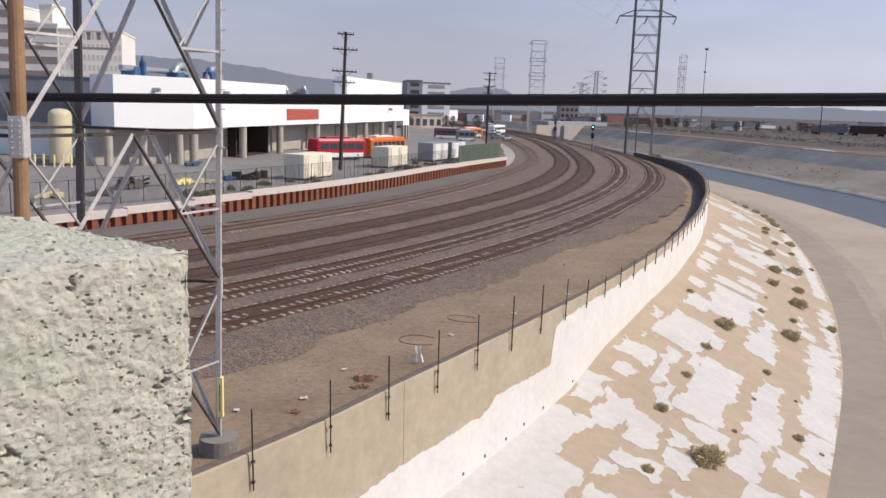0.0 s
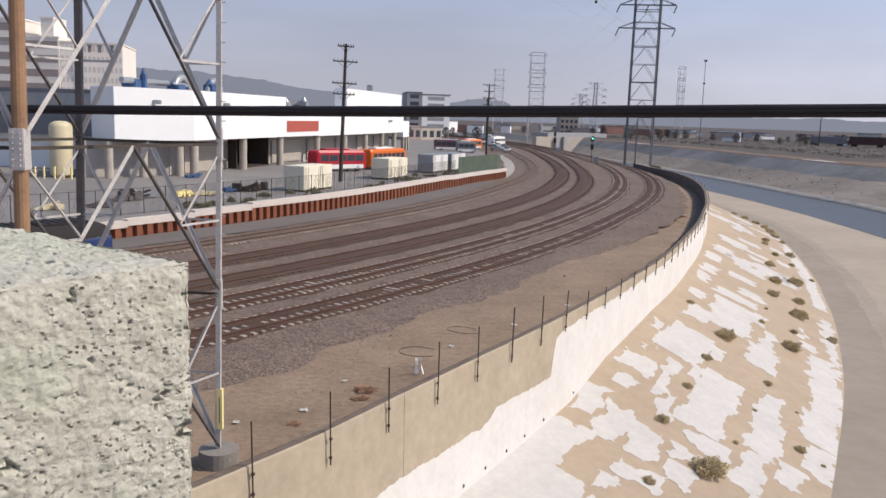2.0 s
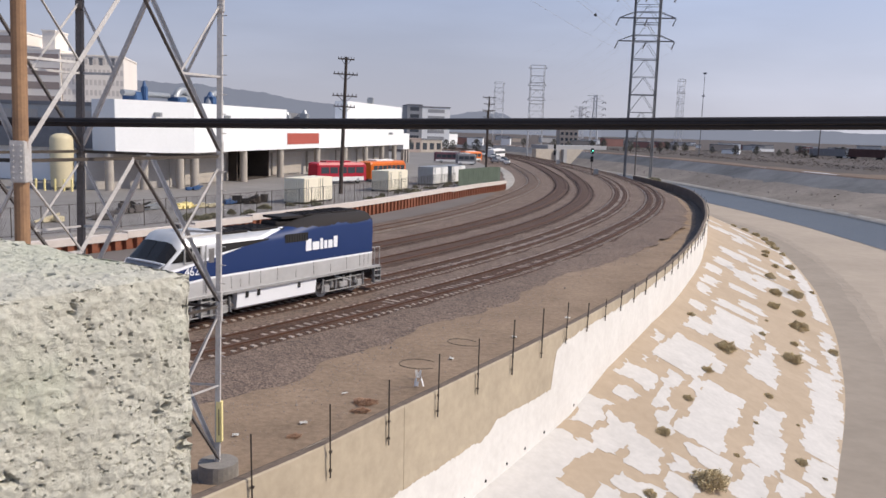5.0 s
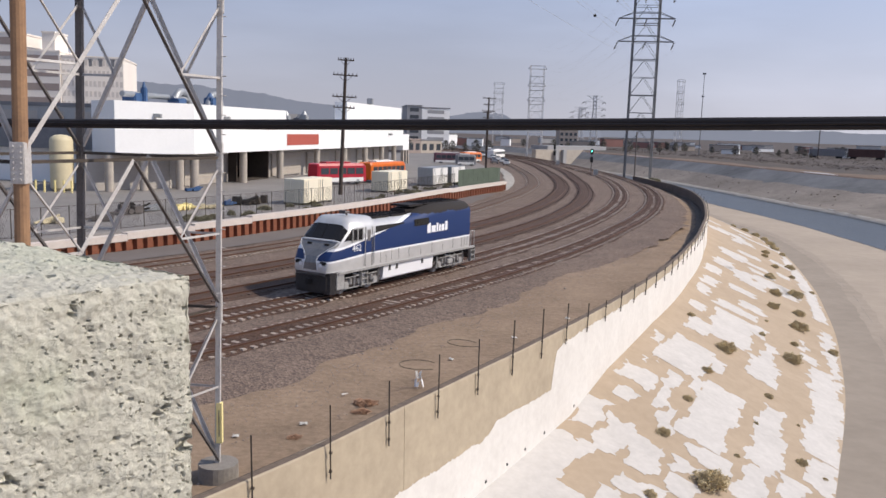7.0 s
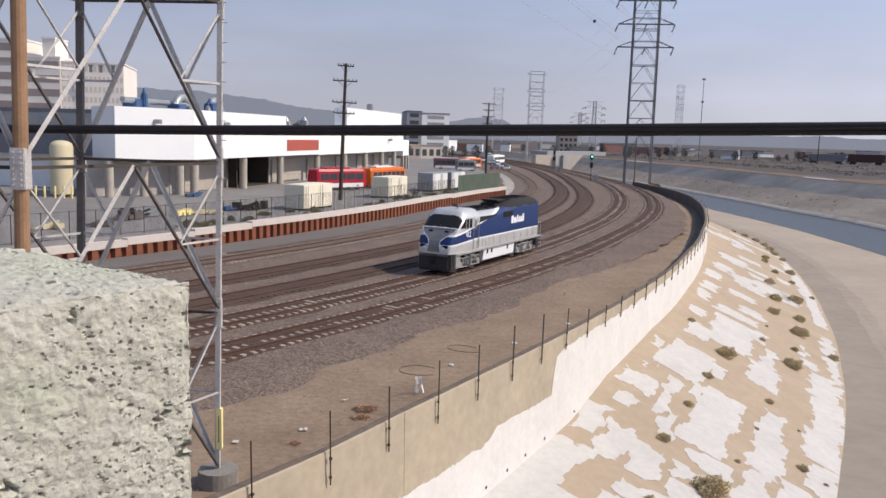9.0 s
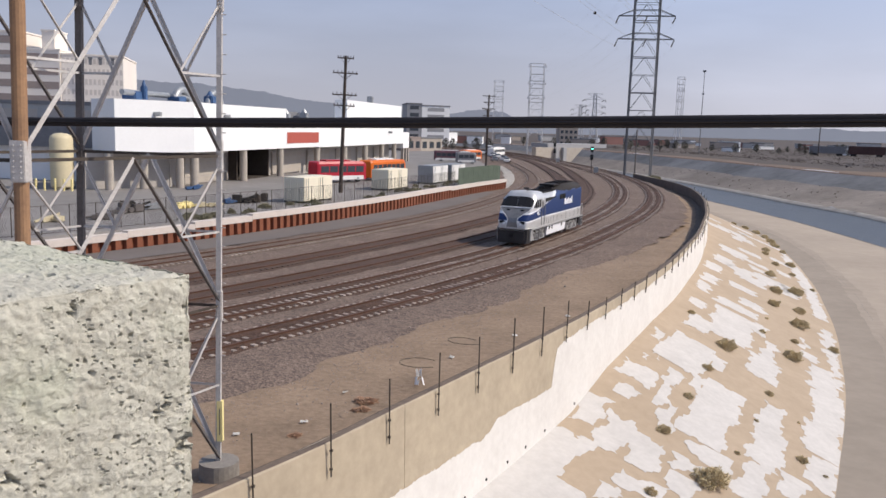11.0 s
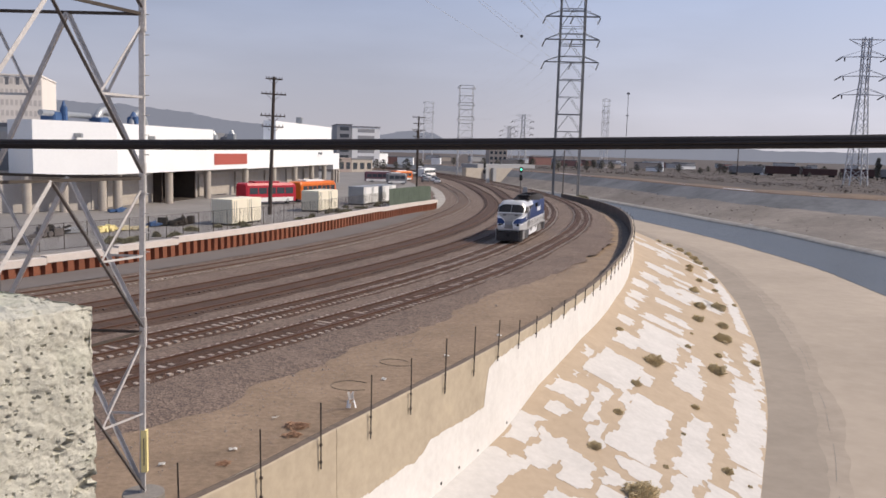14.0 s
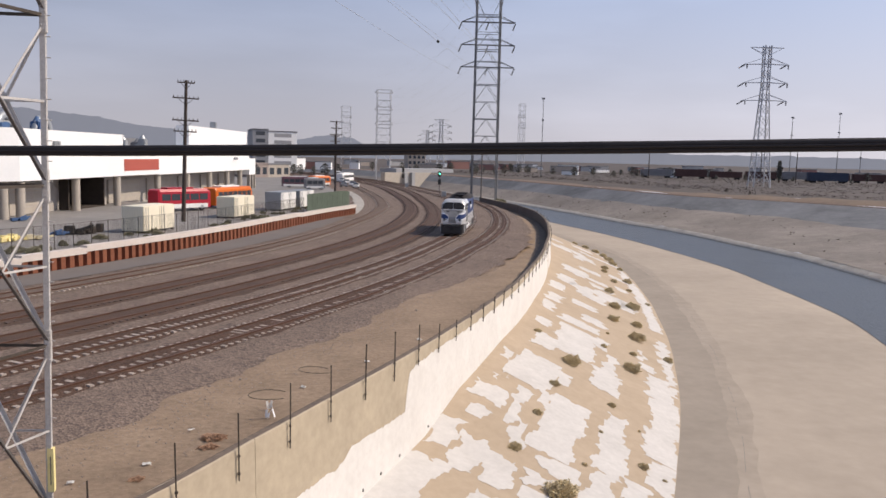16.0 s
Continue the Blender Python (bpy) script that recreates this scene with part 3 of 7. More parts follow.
sheet("wall_side_dirt", [col(lambda s: wall_o(s) - 1.35 + 0.35 * noise.noise((s * 0.35, 9, 0)) + 0.2 * noise.noise((s * 1.3, 9, 0)), lambda s: near_wall_z(s) + 0.09), col(lambda s: wall_o(s) - 0.33, lambda s: 1.6 * near_wall_z(s) + 0.15)],
      M["dark_dirt"], "darker strip of dirt behind the flood wall", "ground", stations=list(np.arange(-30, 130, 0.5)), run_out=False, jitter=0.1)
sheet("river_slope", [col(wall_o, wall_foot), col(lambda s: wall_o(s) + slope_run(s) / 2, lambda s: (wall_foot(s) + FLOOR_Z) / 2), col(lambda s: wall_o(s) + slope_run(s), FLOOR_Z)],
      M["lining"], "pale concrete river slope rolled over with tan cover paint", "embankment", stations=list(np.arange(-60, 60, 0.2)) + [q for q in STATIONS if q >= 60])
sheet("river_floor", [col(lambda s: wall_o(s) + slope_run(s) - 0.3, FLOOR_Z - 0.04), col(lambda s: wall_o(s) + slope_run(s) + 4, FLOOR_Z), col(lambda s: water_near(s), FLOOR_Z - 0.03), col(lambda s: water_near(s) + 2, FLOOR_Z - 0.4),
                      col(lambda s: water_far(s) - 1, FLOOR_Z - 0.4), col(lambda s: water_far(s) + 0.4, FLOOR_Z)],
      M["floor"], "flat bare concrete floor of the river channel", "river floor")
sheet("water", [col(lambda s: water_near(s) - 0.3 + 0.9 * noise.noise((s * 0.05, 0, 0)), FLOOR_Z + 0.01), col(water_far, FLOOR_Z + 0.01)], M["water"],
      "shallow grey-blue water of the low-flow channel", "water")
sheet("bank_edging", [col(water_far, FLOOR_Z + 0.03), col(lambda s: water_far(s) + 0.3, FLOOR_Z + 0.35), col(lambda s: water_far(s) + 1.9 + 0.8 * noise.noise((s * 0.15, 2, 0)), FLOOR_Z + 0.78)], M["edging"],
      "pale concrete edging along the water", "edging")


def bank_col(f, z):
    return lambda s: at(s, water_far(s) + 1.7 + f * (bank_top(s) - water_far(s) - 1.7), z)


sheet("river_bank_lower", [bank_col(0, FLOOR_Z + 0.7), bank_col(0.25, -5.1), bank_col(0.46, -3.6), lambda s: bank_col(0.6 + 0.13 * noise.noise((s * 0.03, 1, 0)) + 0.06 * noise.noise((s * 0.11, 4, 0)), -2.75 + 0.85 * noise.noise((s * 0.03, 1, 0)))(s)], M["bank"],
      "rough grey-brown stone river bank with dry brush", "river bank", jitter=0.35)
sheet("river_bank_upper", [bank_col(0.42, -4.15), bank_col(0.6, -2.85), bank_col(0.8, -1.3), bank_col(1.0, 0.3)], M["bank_high"], "smooth grey paved upper river bank", "river bank")
sheet("bank_path", [bank_col(1.0, 0.28), lambda s: at(s, bank_top(s) + 5, 0.35)], M["dark_stained"], "dark strip of ground on top of the river bank", "path")
berm_k = table([(-60, 2.6), (90, 2.4), (125, 1.6), (160, 1.0), (235, 0.0), (900, 0.0)])
sheet("berm", [lambda s: at(s, bank_top(s) + 4.9, 0.34), lambda s: at(s, bank_top(s) + 9, 0.36 + 0.84 * berm_k(s)), lambda s: at(s, bank_top(s) + 15, 0.4 + 1.25 * berm_k(s))], M["berm"], "low tan dirt berm behind the river bank", "ground", jitter=0.4)
sheet("plain", [lambda s: at(s, bank_top(s) + 14, 0.3 + 1.2 * berm_k(s)), lambda s: at(s, bank_top(s) + 45, 1.7), lambda s: at(s, bank_top(s) + 160, 1.5),
                lambda s: at(s, bank_top(s) + 160, 1.5) + Vector((FAR, -FAR * 0.3 if s < 200 else 0, 0))], M["plain"], "flat dry grass land beyond the river", "ground")

sheet("river_apron_edge", [col(lambda s: wall_o(s) + slope_run(s) + 1.5, FLOOR_Z + 0.004), col(lambda s: wall_o(s) + slope_run(s) + 4.5 + 0.5 * noise.noise((s * 0.12, 1.6, 0)) + 0.25 * noise.noise((s * 0.5, 1.6, 0)), FLOOR_Z + 0.006)],
      M["apron_edge"], "half-worn strip of the concrete river floor", "river floor", stations=list(np.arange(-60, 160, 1.0)) + [s for s in STATIONS if s > 160])
sheet("river_apron", [col(lambda s: wall_o(s) + slope_run(s) - 0.25, FLOOR_Z + 0.004), col(lambda s: wall_o(s) + slope_run(s) + 3.0 + 0.4 * noise.noise((s * 0.15, 3.6, 0)) + 0.25 * noise.noise((s * 0.6, 3.6, 0)), FLOOR_Z + 0.012)],
      M["apron"], "darker worn strip of concrete along the slope's toe", "river floor", stations=list(np.arange(-60, 160, 1.0)) + [s for s in STATIONS if s > 160])
_j = random.Random(4)
_s0 = -20.0
while _s0 < 150:
    _s1 = _s0 + _j.uniform(2.5, 9)
    sheet("floor_joint", [col(lambda s: wall_o(s) + slope_run(s) + 3.6 + 0.15 * noise.noise((s * 0.2, 3.6, 0)), FLOOR_Z + 0.017), col(lambda s: wall_o(s) + slope_run(s) + 3.63 + 0.15 * noise.noise((s * 0.2, 3.6, 0)), FLOOR_Z + 0.017)],
          M["footing"], "thin broken joint in the river floor", "joint", stations=list(np.linspace(_s0, _s1, 6)), run_out=False)
    _s0 = _s1 + _j.uniform(0.5, 7)

sheet("dirt_path", [col(lambda s: -35.6 + 0.5 * noise.noise((s * 0.1, 7, 0)), 0.19), col(lambda s: -33.5 + 0.4 * noise.noise((s * 0.13, 3, 0)), 0.16)],
      M["edging"], "pale dusty path at the end of the sheet-pile wall", "path", stations=list(np.arange(112, 206, 3.0)), run_out=False)

sheet("service_road", [col(lambda s: rust_o(s) + 0.3, 0.10), col(lambda s: -34.3 + 0.25 * noise.noise((s * 0.2, 11, 0)), 0.135)], M["road"], "smooth dark grey service road beside the sheet-pile wall", "road", stations=list(np.arange(-40, 104, 1.0)), run_out=False)
# ballast laid between the tracks
ballast_edge = table([(-60, -5.2), (-7, -5.9), (-3, -5.6), (1, -6.7), (10, -7.0), (27, -7.8), (45, -7.2), (70, -6.2), (900, -6.0)])
sheet("ballast", [col(-38.75, 0.03), col(-36.5, 0.08), col(-34, 0.09), col(-20, 0.10), col(-10.2, 0.12), col(lambda s: ballast_edge(s) - 1.2 + 0.5 * noise.noise((s * 0.3, 5, 0)), 0.07), col(lambda s: ballast_edge(s) + 0.8 * noise.noise((s * 0.25, 2, 0)) + 0.5 * noise.noise((s * 0.9, 8, 0)) + 0.3 * noise.noise((s * 2.7, 8, 3)), -0.05)],
      M["ballast"], "grey crushed-stone ballast between the tracks", "ballast", stations=list(np.arange(-60, 90, 0.5)) + [s for s in STATIONS if s > 90], jitter=0.05)


# ---- flood wall, in cast panels ----
def flood_wall():
    root = tagged(new("wall_river"), "tan concrete flood wall, its lower part painted white", "wall", kind="structure")
    joints = [-56.2]
    while joints[-1] < 155:
        joints.append(joints[-1] + 13.1)
    for a, c in zip(joints, joints[1:]):
        n = max(2, int((c - a) / 2.2))
        rings = []
        for i in range(n + 1):
            s = a + 0.012 + (c - a - 0.024) * i / n
            o = wall_o(s)
            rings.append([at(s, o - 0.32, -0.9), at(s, o - 0.32, WALL_TOP - 0.03), at(s, o - 0.29, WALL_TOP), at(s, o - 0.03, WALL_TOP),
                          at(s, o, WALL_TOP - 0.03), at(s, o + 0.10, wall_foot(s) - 0.25)])
        bm = bmesh.new()
        ring_loft(bm, rings)
        part("concrete_panel", bm, M["wall"], root)
    # the white cover paint: a thin coat with a stepped upper edge
    edge = table([(-60, -3.0), (-9, -2.2), (-4.3, -1.88), (1.4, -1.9), (2.2, -1.74), (2.7, -1.49), (3.8, -1.43), (6.5, -1.56), (8.05, -1.56), (8.25, -0.8), (8.6, 0.09), (9.6, 0.31), (12.7, 0.42), (21, 0.42), (26, 0.46), (40, 0.66), (60, 0.88), (900, 0.9)])
    bm = bmesh.new()
    rows = []
    for s in list(np.arange(-30, 24, 0.11)) + list(np.arange(24, 157, 0.5)):
        o, top = wall_o(s), edge(s)
        if top < 0.8:
            top += (0.12 * noise.noise((s * 0.9, 1.0, 0)) + 0.08 * noise.noise((s * 3.1, 4.0, 0))) * min(1.0, 1.3 - edge(s)) + 0.07 * noise.noise((s * 9.0, 7.0, 0))
        f = wall_foot(s) - 0.1
        if top < f + 0.05:
            top = f + 0.05
        q = []
        for z in (f, (f + top) / 2, top):
            k = (WALL_TOP - z) / (WALL_TOP - f)
            q.append(bm.verts.new(at(s, o + 0.10 * k + 0.006, z)))
        rows.append(q)
    for a, c in zip(rows, rows[1:]):
        for j in (0, 1):
            bm.faces.new((a[j], c[j], c[j + 1], a[j + 1]))
    part("paint_coat", bm, M["white_paint"], root, "chalky white cover paint with a ragged edge", smooth=True)
    # a thin dark coat paints the shade on the wall's back
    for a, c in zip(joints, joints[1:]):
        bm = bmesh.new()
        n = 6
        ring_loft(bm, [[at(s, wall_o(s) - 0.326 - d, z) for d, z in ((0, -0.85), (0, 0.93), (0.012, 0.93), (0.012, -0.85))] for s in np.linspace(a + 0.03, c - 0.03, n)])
        part("back_face", bm, M["inner_face"], root, "wall back coloured dark for its shade")
    bm = bmesh.new()  # blown dirt lying along the top
    rows = [[bm.verts.new(at(s, wall_o(s) + a, WALL_TOP + 0.005)) for a in (-0.29, -0.05 + 0.035 * noise.noise((s * 1.3, 2, 0)))] for s in np.arange(-30, 150, 0.4)]
    for a, c in zip(rows, rows[1:]):
        bm.faces.new((a[0], a[1], c[1], c[0]))
    bmesh.ops.recalc_face_normals(bm, faces=bm.faces)
    part("dirt_film", bm, M["dark_dirt"], root, "brown dirt lying on the wall top")
    # small drain holes along the foot: black discs paint their dark insides
    for s in (0.2, 1.9, 3.7, 5.4, 7.4, 11.0):
        bm = bmesh.new()
        z = wall_foot(s) + 0.25
        cyl(bm, at(s, wall_o(s) + 0.02, z), at(s, wall_o(s) + 0.112, z), 0.07)
        part("drain_hole", bm, M["shade"], root)
    return root


flood_wall()


post_foot = table([(-60, -0.12), (-5, -0.04), (8, 0.22), (900, 0.22)])
post_length = table([(8.5, 1.0), (12.4, 0.66), (15.3, 0.54), (30, 0.46), (900, 0.44)])  # cut short round the bend


def fence_post(s, lean, h):
    h *= post_length(s)
    z0 = post_foot(s)
    p, q = at(s, wall_o(s) + 0.09, z0), at(s + lean, wall_o(s) + 0.12, z0 + h)
    ob = thing("fence_post", "thin dark rusty steel post bolted to the flood wall", "fence post", group="posts along the flood wall")
    ob.location = p
    bm = bmesh.new()
    angle_bar(bm, (0, 0, 0), q - p, 0.042, 0.012)
    part("post", bm, M["post"], ob)
    for dz in (0.2, 0.75):
        bm = bmesh.new()
        box(bm, -0.045, 0.045, -0.04, 0.05, dz, dz + 0.05)
        part("bracket", bm, M["post"], ob)
    return ob


_rng = random.Random(7)
_s = -19.4
while _s < 120:
    fence_post(_s, _rng.uniform(-0.08, 0.02), 2.2 + _rng.uniform(-0.08, 0.08))
    _s += (2.92 if _s < -4 else 2.85) if _s < 60 else 5.7


def loose_wire():
    ob = thing("loose_wire", "rusty wire loop hanging from the fence posts", "wire")
    for s0, r, z in ((-2.3, 0.9, 1.75), (0.8, 0.8, 1.85)):
        bm = bmesh.new()
        rope(bm, [at(s0 + r * math.cos(a), wall_o(s0) - 0.35 - 0.7 * math.sin(a), z + 0.25 * math.sin(a * 0.5)) for a in np.linspace(0.2, 4.4, 14)], 0.012)
        part("strand", bm, M["post"], ob)
    bm = bmesh.new()
    p = at(0.3, -2.23, 0.05)
    for x0, x1, h in ((-0.02, 0.13, 0.58), (0.3, 0.16, 0.6), (0.05, 0.22, 0.3)):
        foot, mid_way, tip = p + Vector((x0, 0, 0)), p + Vector((x0 * 0.6 + x1 * 0.4 - 0.03, 0.04, h * 0.5)), p + Vector((x1, 0.02, h))
        beam(bm, foot, mid_way, 0.09, 0.012)
        beam(bm, mid_way, tip, 0.06, 0.012)
    rag = thing("plastic_rag", "torn white plastic caught by the fence", "litter")
    part("scrap", bm, M["letter"], rag)


loose_wire()


# ---- tracks ----
RAIL_TOP = 0.30
# where the tracks draw together towards the far end of the bend
RUNS = {-12.0: table([(60, -12.0), (87, -10.9), (107, -10.1), (131, -9.2), (163, -8.6), (240, -8.9), (300, -7.5), (900, -7.5)]),
        -16.4: table([(60, -16.4), (85, -15.8), (106, -15.2), (136, -14.2), (167, -13.0), (225, -13.2), (270, -11.8), (300, -11.2), (900, -11.2)]),
        -21.1: table([(30, -20.8), (60, -20.6), (130, -20.7), (163, -20.2), (196, -18.2), (236, -16.2), (286, -14.8), (900, -14.8)]),
        -26.0: table([(30, -25.7), (105, -25.0), (160, -24.2), (192, -23.4), (251, -20.0), (300, -18.6), (900, -18.6)]),
        -31.6: table([(90, -31.6), (135, -29.9), (204, -29.5), (244, -28.0), (300, -26.5), (900, -26.5)])}


def track_o(o, s):
    return RUNS[o](s)


TRACKS = [(-12.0, "stained", "tie"), (-16.4, "stained", "tie"), (-21.1, "dark_stained", "old_tie"), (-26.0, "dark_stained", "old_tie"), (-31.6, "ballast_brown", "tie")]


def rail_mesh(o0, side, s0, s1):
    bm = bmesh.new()
    prof = [(-0.07, 0.13), (-0.07, 0.15), (-0.012, 0.17), (-0.012, 0.26), (-0.036, 0.27), (-0.036, 0.30), (0.036, 0.30), (0.036, 0.27), (0.012, 0.26), (0.012, 0.17), (0.07, 0.15), (0.07, 0.13)]
    st = list(np.arange(s0, 260, 3.0)) + list(np.arange(260, s1, 15.0))
    ring_loft(bm, [[at(s, track_o(o0, s) + side + a, z) for a, z in prof] for s in st])
    return bm


def tie_mesh(kind):
    bm = bmesh.new()
    box(bm, -1.3, 1.3, -0.125, 0.125, -0.06, 0.085)
    for v in bm.verts:
        if v.co.z > 0:
            v.co.y *= 0.82
            v.co.z = 0.085 if abs(v.co.x) > 1 else 0.05
    me = bpy.data.meshes.new(kind)
    bm.to_mesh(me)
    bm.free()
    me.materials.append(M[kind])
    return me


TIE = {k: tie_mesh(k) for k in ("tie", "old_tie")}


def track(o, bed, kind):
    root = tagged(new("rail_track"), "rusty rails on ties in brown-stained ballast", "rail track", "tracks of the railway", "structure")
    bm = bmesh.new()
    st = list(np.arange(-58, 130, 1.0)) + list(np.arange(130, 260, 3.0)) + list(np.arange(260, 640, 15.0))
    half = 1.75
    rows = []
    for s in st:
        w = half + 0.18 * noise.noise((s * 0.21, o, 0))
        oo = track_o(o, s)
        mid = 0.18 if o > -13 else 0.166 if o > -17 else 0.218  # ties peep out between the rails of the two newer tracks
        prof = ((-w, 0.07), (-1.36, 0.135), (-1.16, 0.15), (-1.0, 0.205), (-0.46, 0.208), (-0.22, 0.21), (-0.1, mid), (0.2, mid), (0.34, 0.21), (0.56, 0.208), (1.0, 0.21), (1.16, 0.15), (1.36, 0.135), (w, 0.07))
        rows.append([bm.verts.new(at(s, oo + a, z + 0.03 * noise.noise((s * 0.8, a * 2, o)))) for a, z in prof])
    for a, c in zip(rows, rows[1:]):
        for j in range(len(prof) - 1):
            bm.faces.new((a[j], a[j + 1], c[j + 1], c[j]))
    part("track_ballast", bm, M[bed], root, smooth=True)
    for side in (-0.7535, 0.7535):
        part("rail", rail_mesh(o, side, -58, 640), M["rail"], root)
    # ties: those in the near stretch singly, the rest as one mesh
    near0, near1 = (-14, 78)
    s, verts, faces = -50.0, [], []
    cube = [(x, y, z) for x in (-1.3, 1.3) for y in (-0.11, 0.11) for z in (-0.05, 0.08)]
    quads = [(0, 1, 3, 2), (4, 6, 7, 5), (0, 4, 5, 1), (2, 3, 7, 6), (1, 5, 7, 3)]
    jit = random.Random(int(-o * 10))
    while s < 330:
        step = 0.61 / (1 + abs(o) * 0.0035)
        z = 0.10 + jit.uniform(-0.012, 0.02)
        m = station(s, track_o(o, s) + jit.uniform(-0.05, 0.05), z, jit.uniform(-1.2, 1.2))
        if near0 < s < near1 and kind == "tie":
            ob = new("tie", TIE[kind])
            ob.parent = root
            ob.matrix_basis = m
        else:
            k = len(verts)
            verts += [tuple(m @ Vector(c)) for c in cube]
            faces += [tuple(k + i for i in q) for q in quads]
        s += step
    me = bpy.data.meshes.new("tie_row")
    me.from_pydata(verts, [], faces)
    me.materials.append(M[kind])
    ob = new("tie_row", me)
    ob.parent = root
    tagged(ob, kind="stuff")


def litter_stones():
    """Loose stones lying on the dirt and the ballast shoulder."""
    r = random.Random(3)
    verts, faces = [], []
    for i in range(2600):
        s = r.uniform(-16, 60) if i % 3 else r.uniform(-14, 20)
        o = ballast_edge(s) + r.gauss(0.6, 0.8) if i % 5 else r.uniform(wall_o(s) - 5, wall_o(s) - 0.6)
        big = r.random() < 0.008
        a = r.uniform(0.06, 0.12) if big else r.uniform(0.02, 0.042)
        p = at(s, o, 0.03 + 0.10 * (o < -7))
        k = len(verts)
        for d in ((1, 0, 0), (-1, 0, 0), (0, 1, 0), (0, -1, 0), (0, 0, 0.8), (0, 0, -0.6)):
            verts.append(tuple(p + Vector(d) * a * r.uniform(0.6, 1.1)))
        for q in ((0, 2, 4), (2, 1, 4), (1, 3, 4), (3, 0, 4), (2, 0, 5), (1, 2, 5), (3, 1, 5), (0, 3, 5)):
            faces.append(tuple(k + j for j in q))
    me = bpy.data.meshes.new("loose_stones")
    me.from_pydata(verts, [], faces)
    me.materials.append(M["tie"])
    tagged(new("loose_stones", me), "scattered grey stones on the dirt", "stones", kind="stuff")


litter_stones()


# ---- sheet-pile wall with its concrete cap ----
def pile_wall():
    root = tagged(new("wall_sheet_pile"), "rusty corrugated sheet-pile wall under a pale concrete cap", "wall", kind="structure")
    bm = bmesh.new()
    for x0, x1, y0, y1 in ((-0.02, 0.02, -0.30, 0.30),):
        pts = [(-0.2, -0.66), (-0.2, -0.36), (0.12, -0.24), (0.12, 0.24), (-0.2, 0.36), (-0.2, 0.66)]
        ring_loft(bm, [[(a, b, z) for a, b in pts] + [(a - 0.03, b, z) for a, b in pts[::-1]] for z in (-0.3, 1.25)])
    me = bpy.data.meshes.new("sheet_pile")
    bm.to_mesh(me)
    bm.free()
    me.materials.append(M["pile"])
    s = -30.0
    while s < 113.4:
        ob = new("sheet_pile", me)
        ob.parent = root
        ob.matrix_basis = station(s, rust_o(s) + 0.12, 0.0)
        s += 1.34 / (1 + 0.0043 * 38.9 if s < 60 else 1 + 0.0032 * 38.9)
    steps = [(-30, 14.6, 1.30), (14.6, 22.4, 1.42), (22.4, 30.5, 1.58), (30.5, 58, 1.74), (58, 86, 1.74), (86, 113.8, 1.62)]
    for a, c, top in steps:
        bm = bmesh.new()
        n = max(2, int((c - a) / 3))
        ring_loft(bm, [[at(s, rust_o(s) - 0.45, top - 0.55), at(s, rust_o(s) - 0.45, top), at(s, rust_o(s) + 0.30, top), at(s, rust_o(s) + 0.30, top - 0.50)] for s in np.linspace(a + 0.01, c - 0.01, n)])
        part("concrete_cap", bm, M["cap"], root)
    return root


pile_wall()


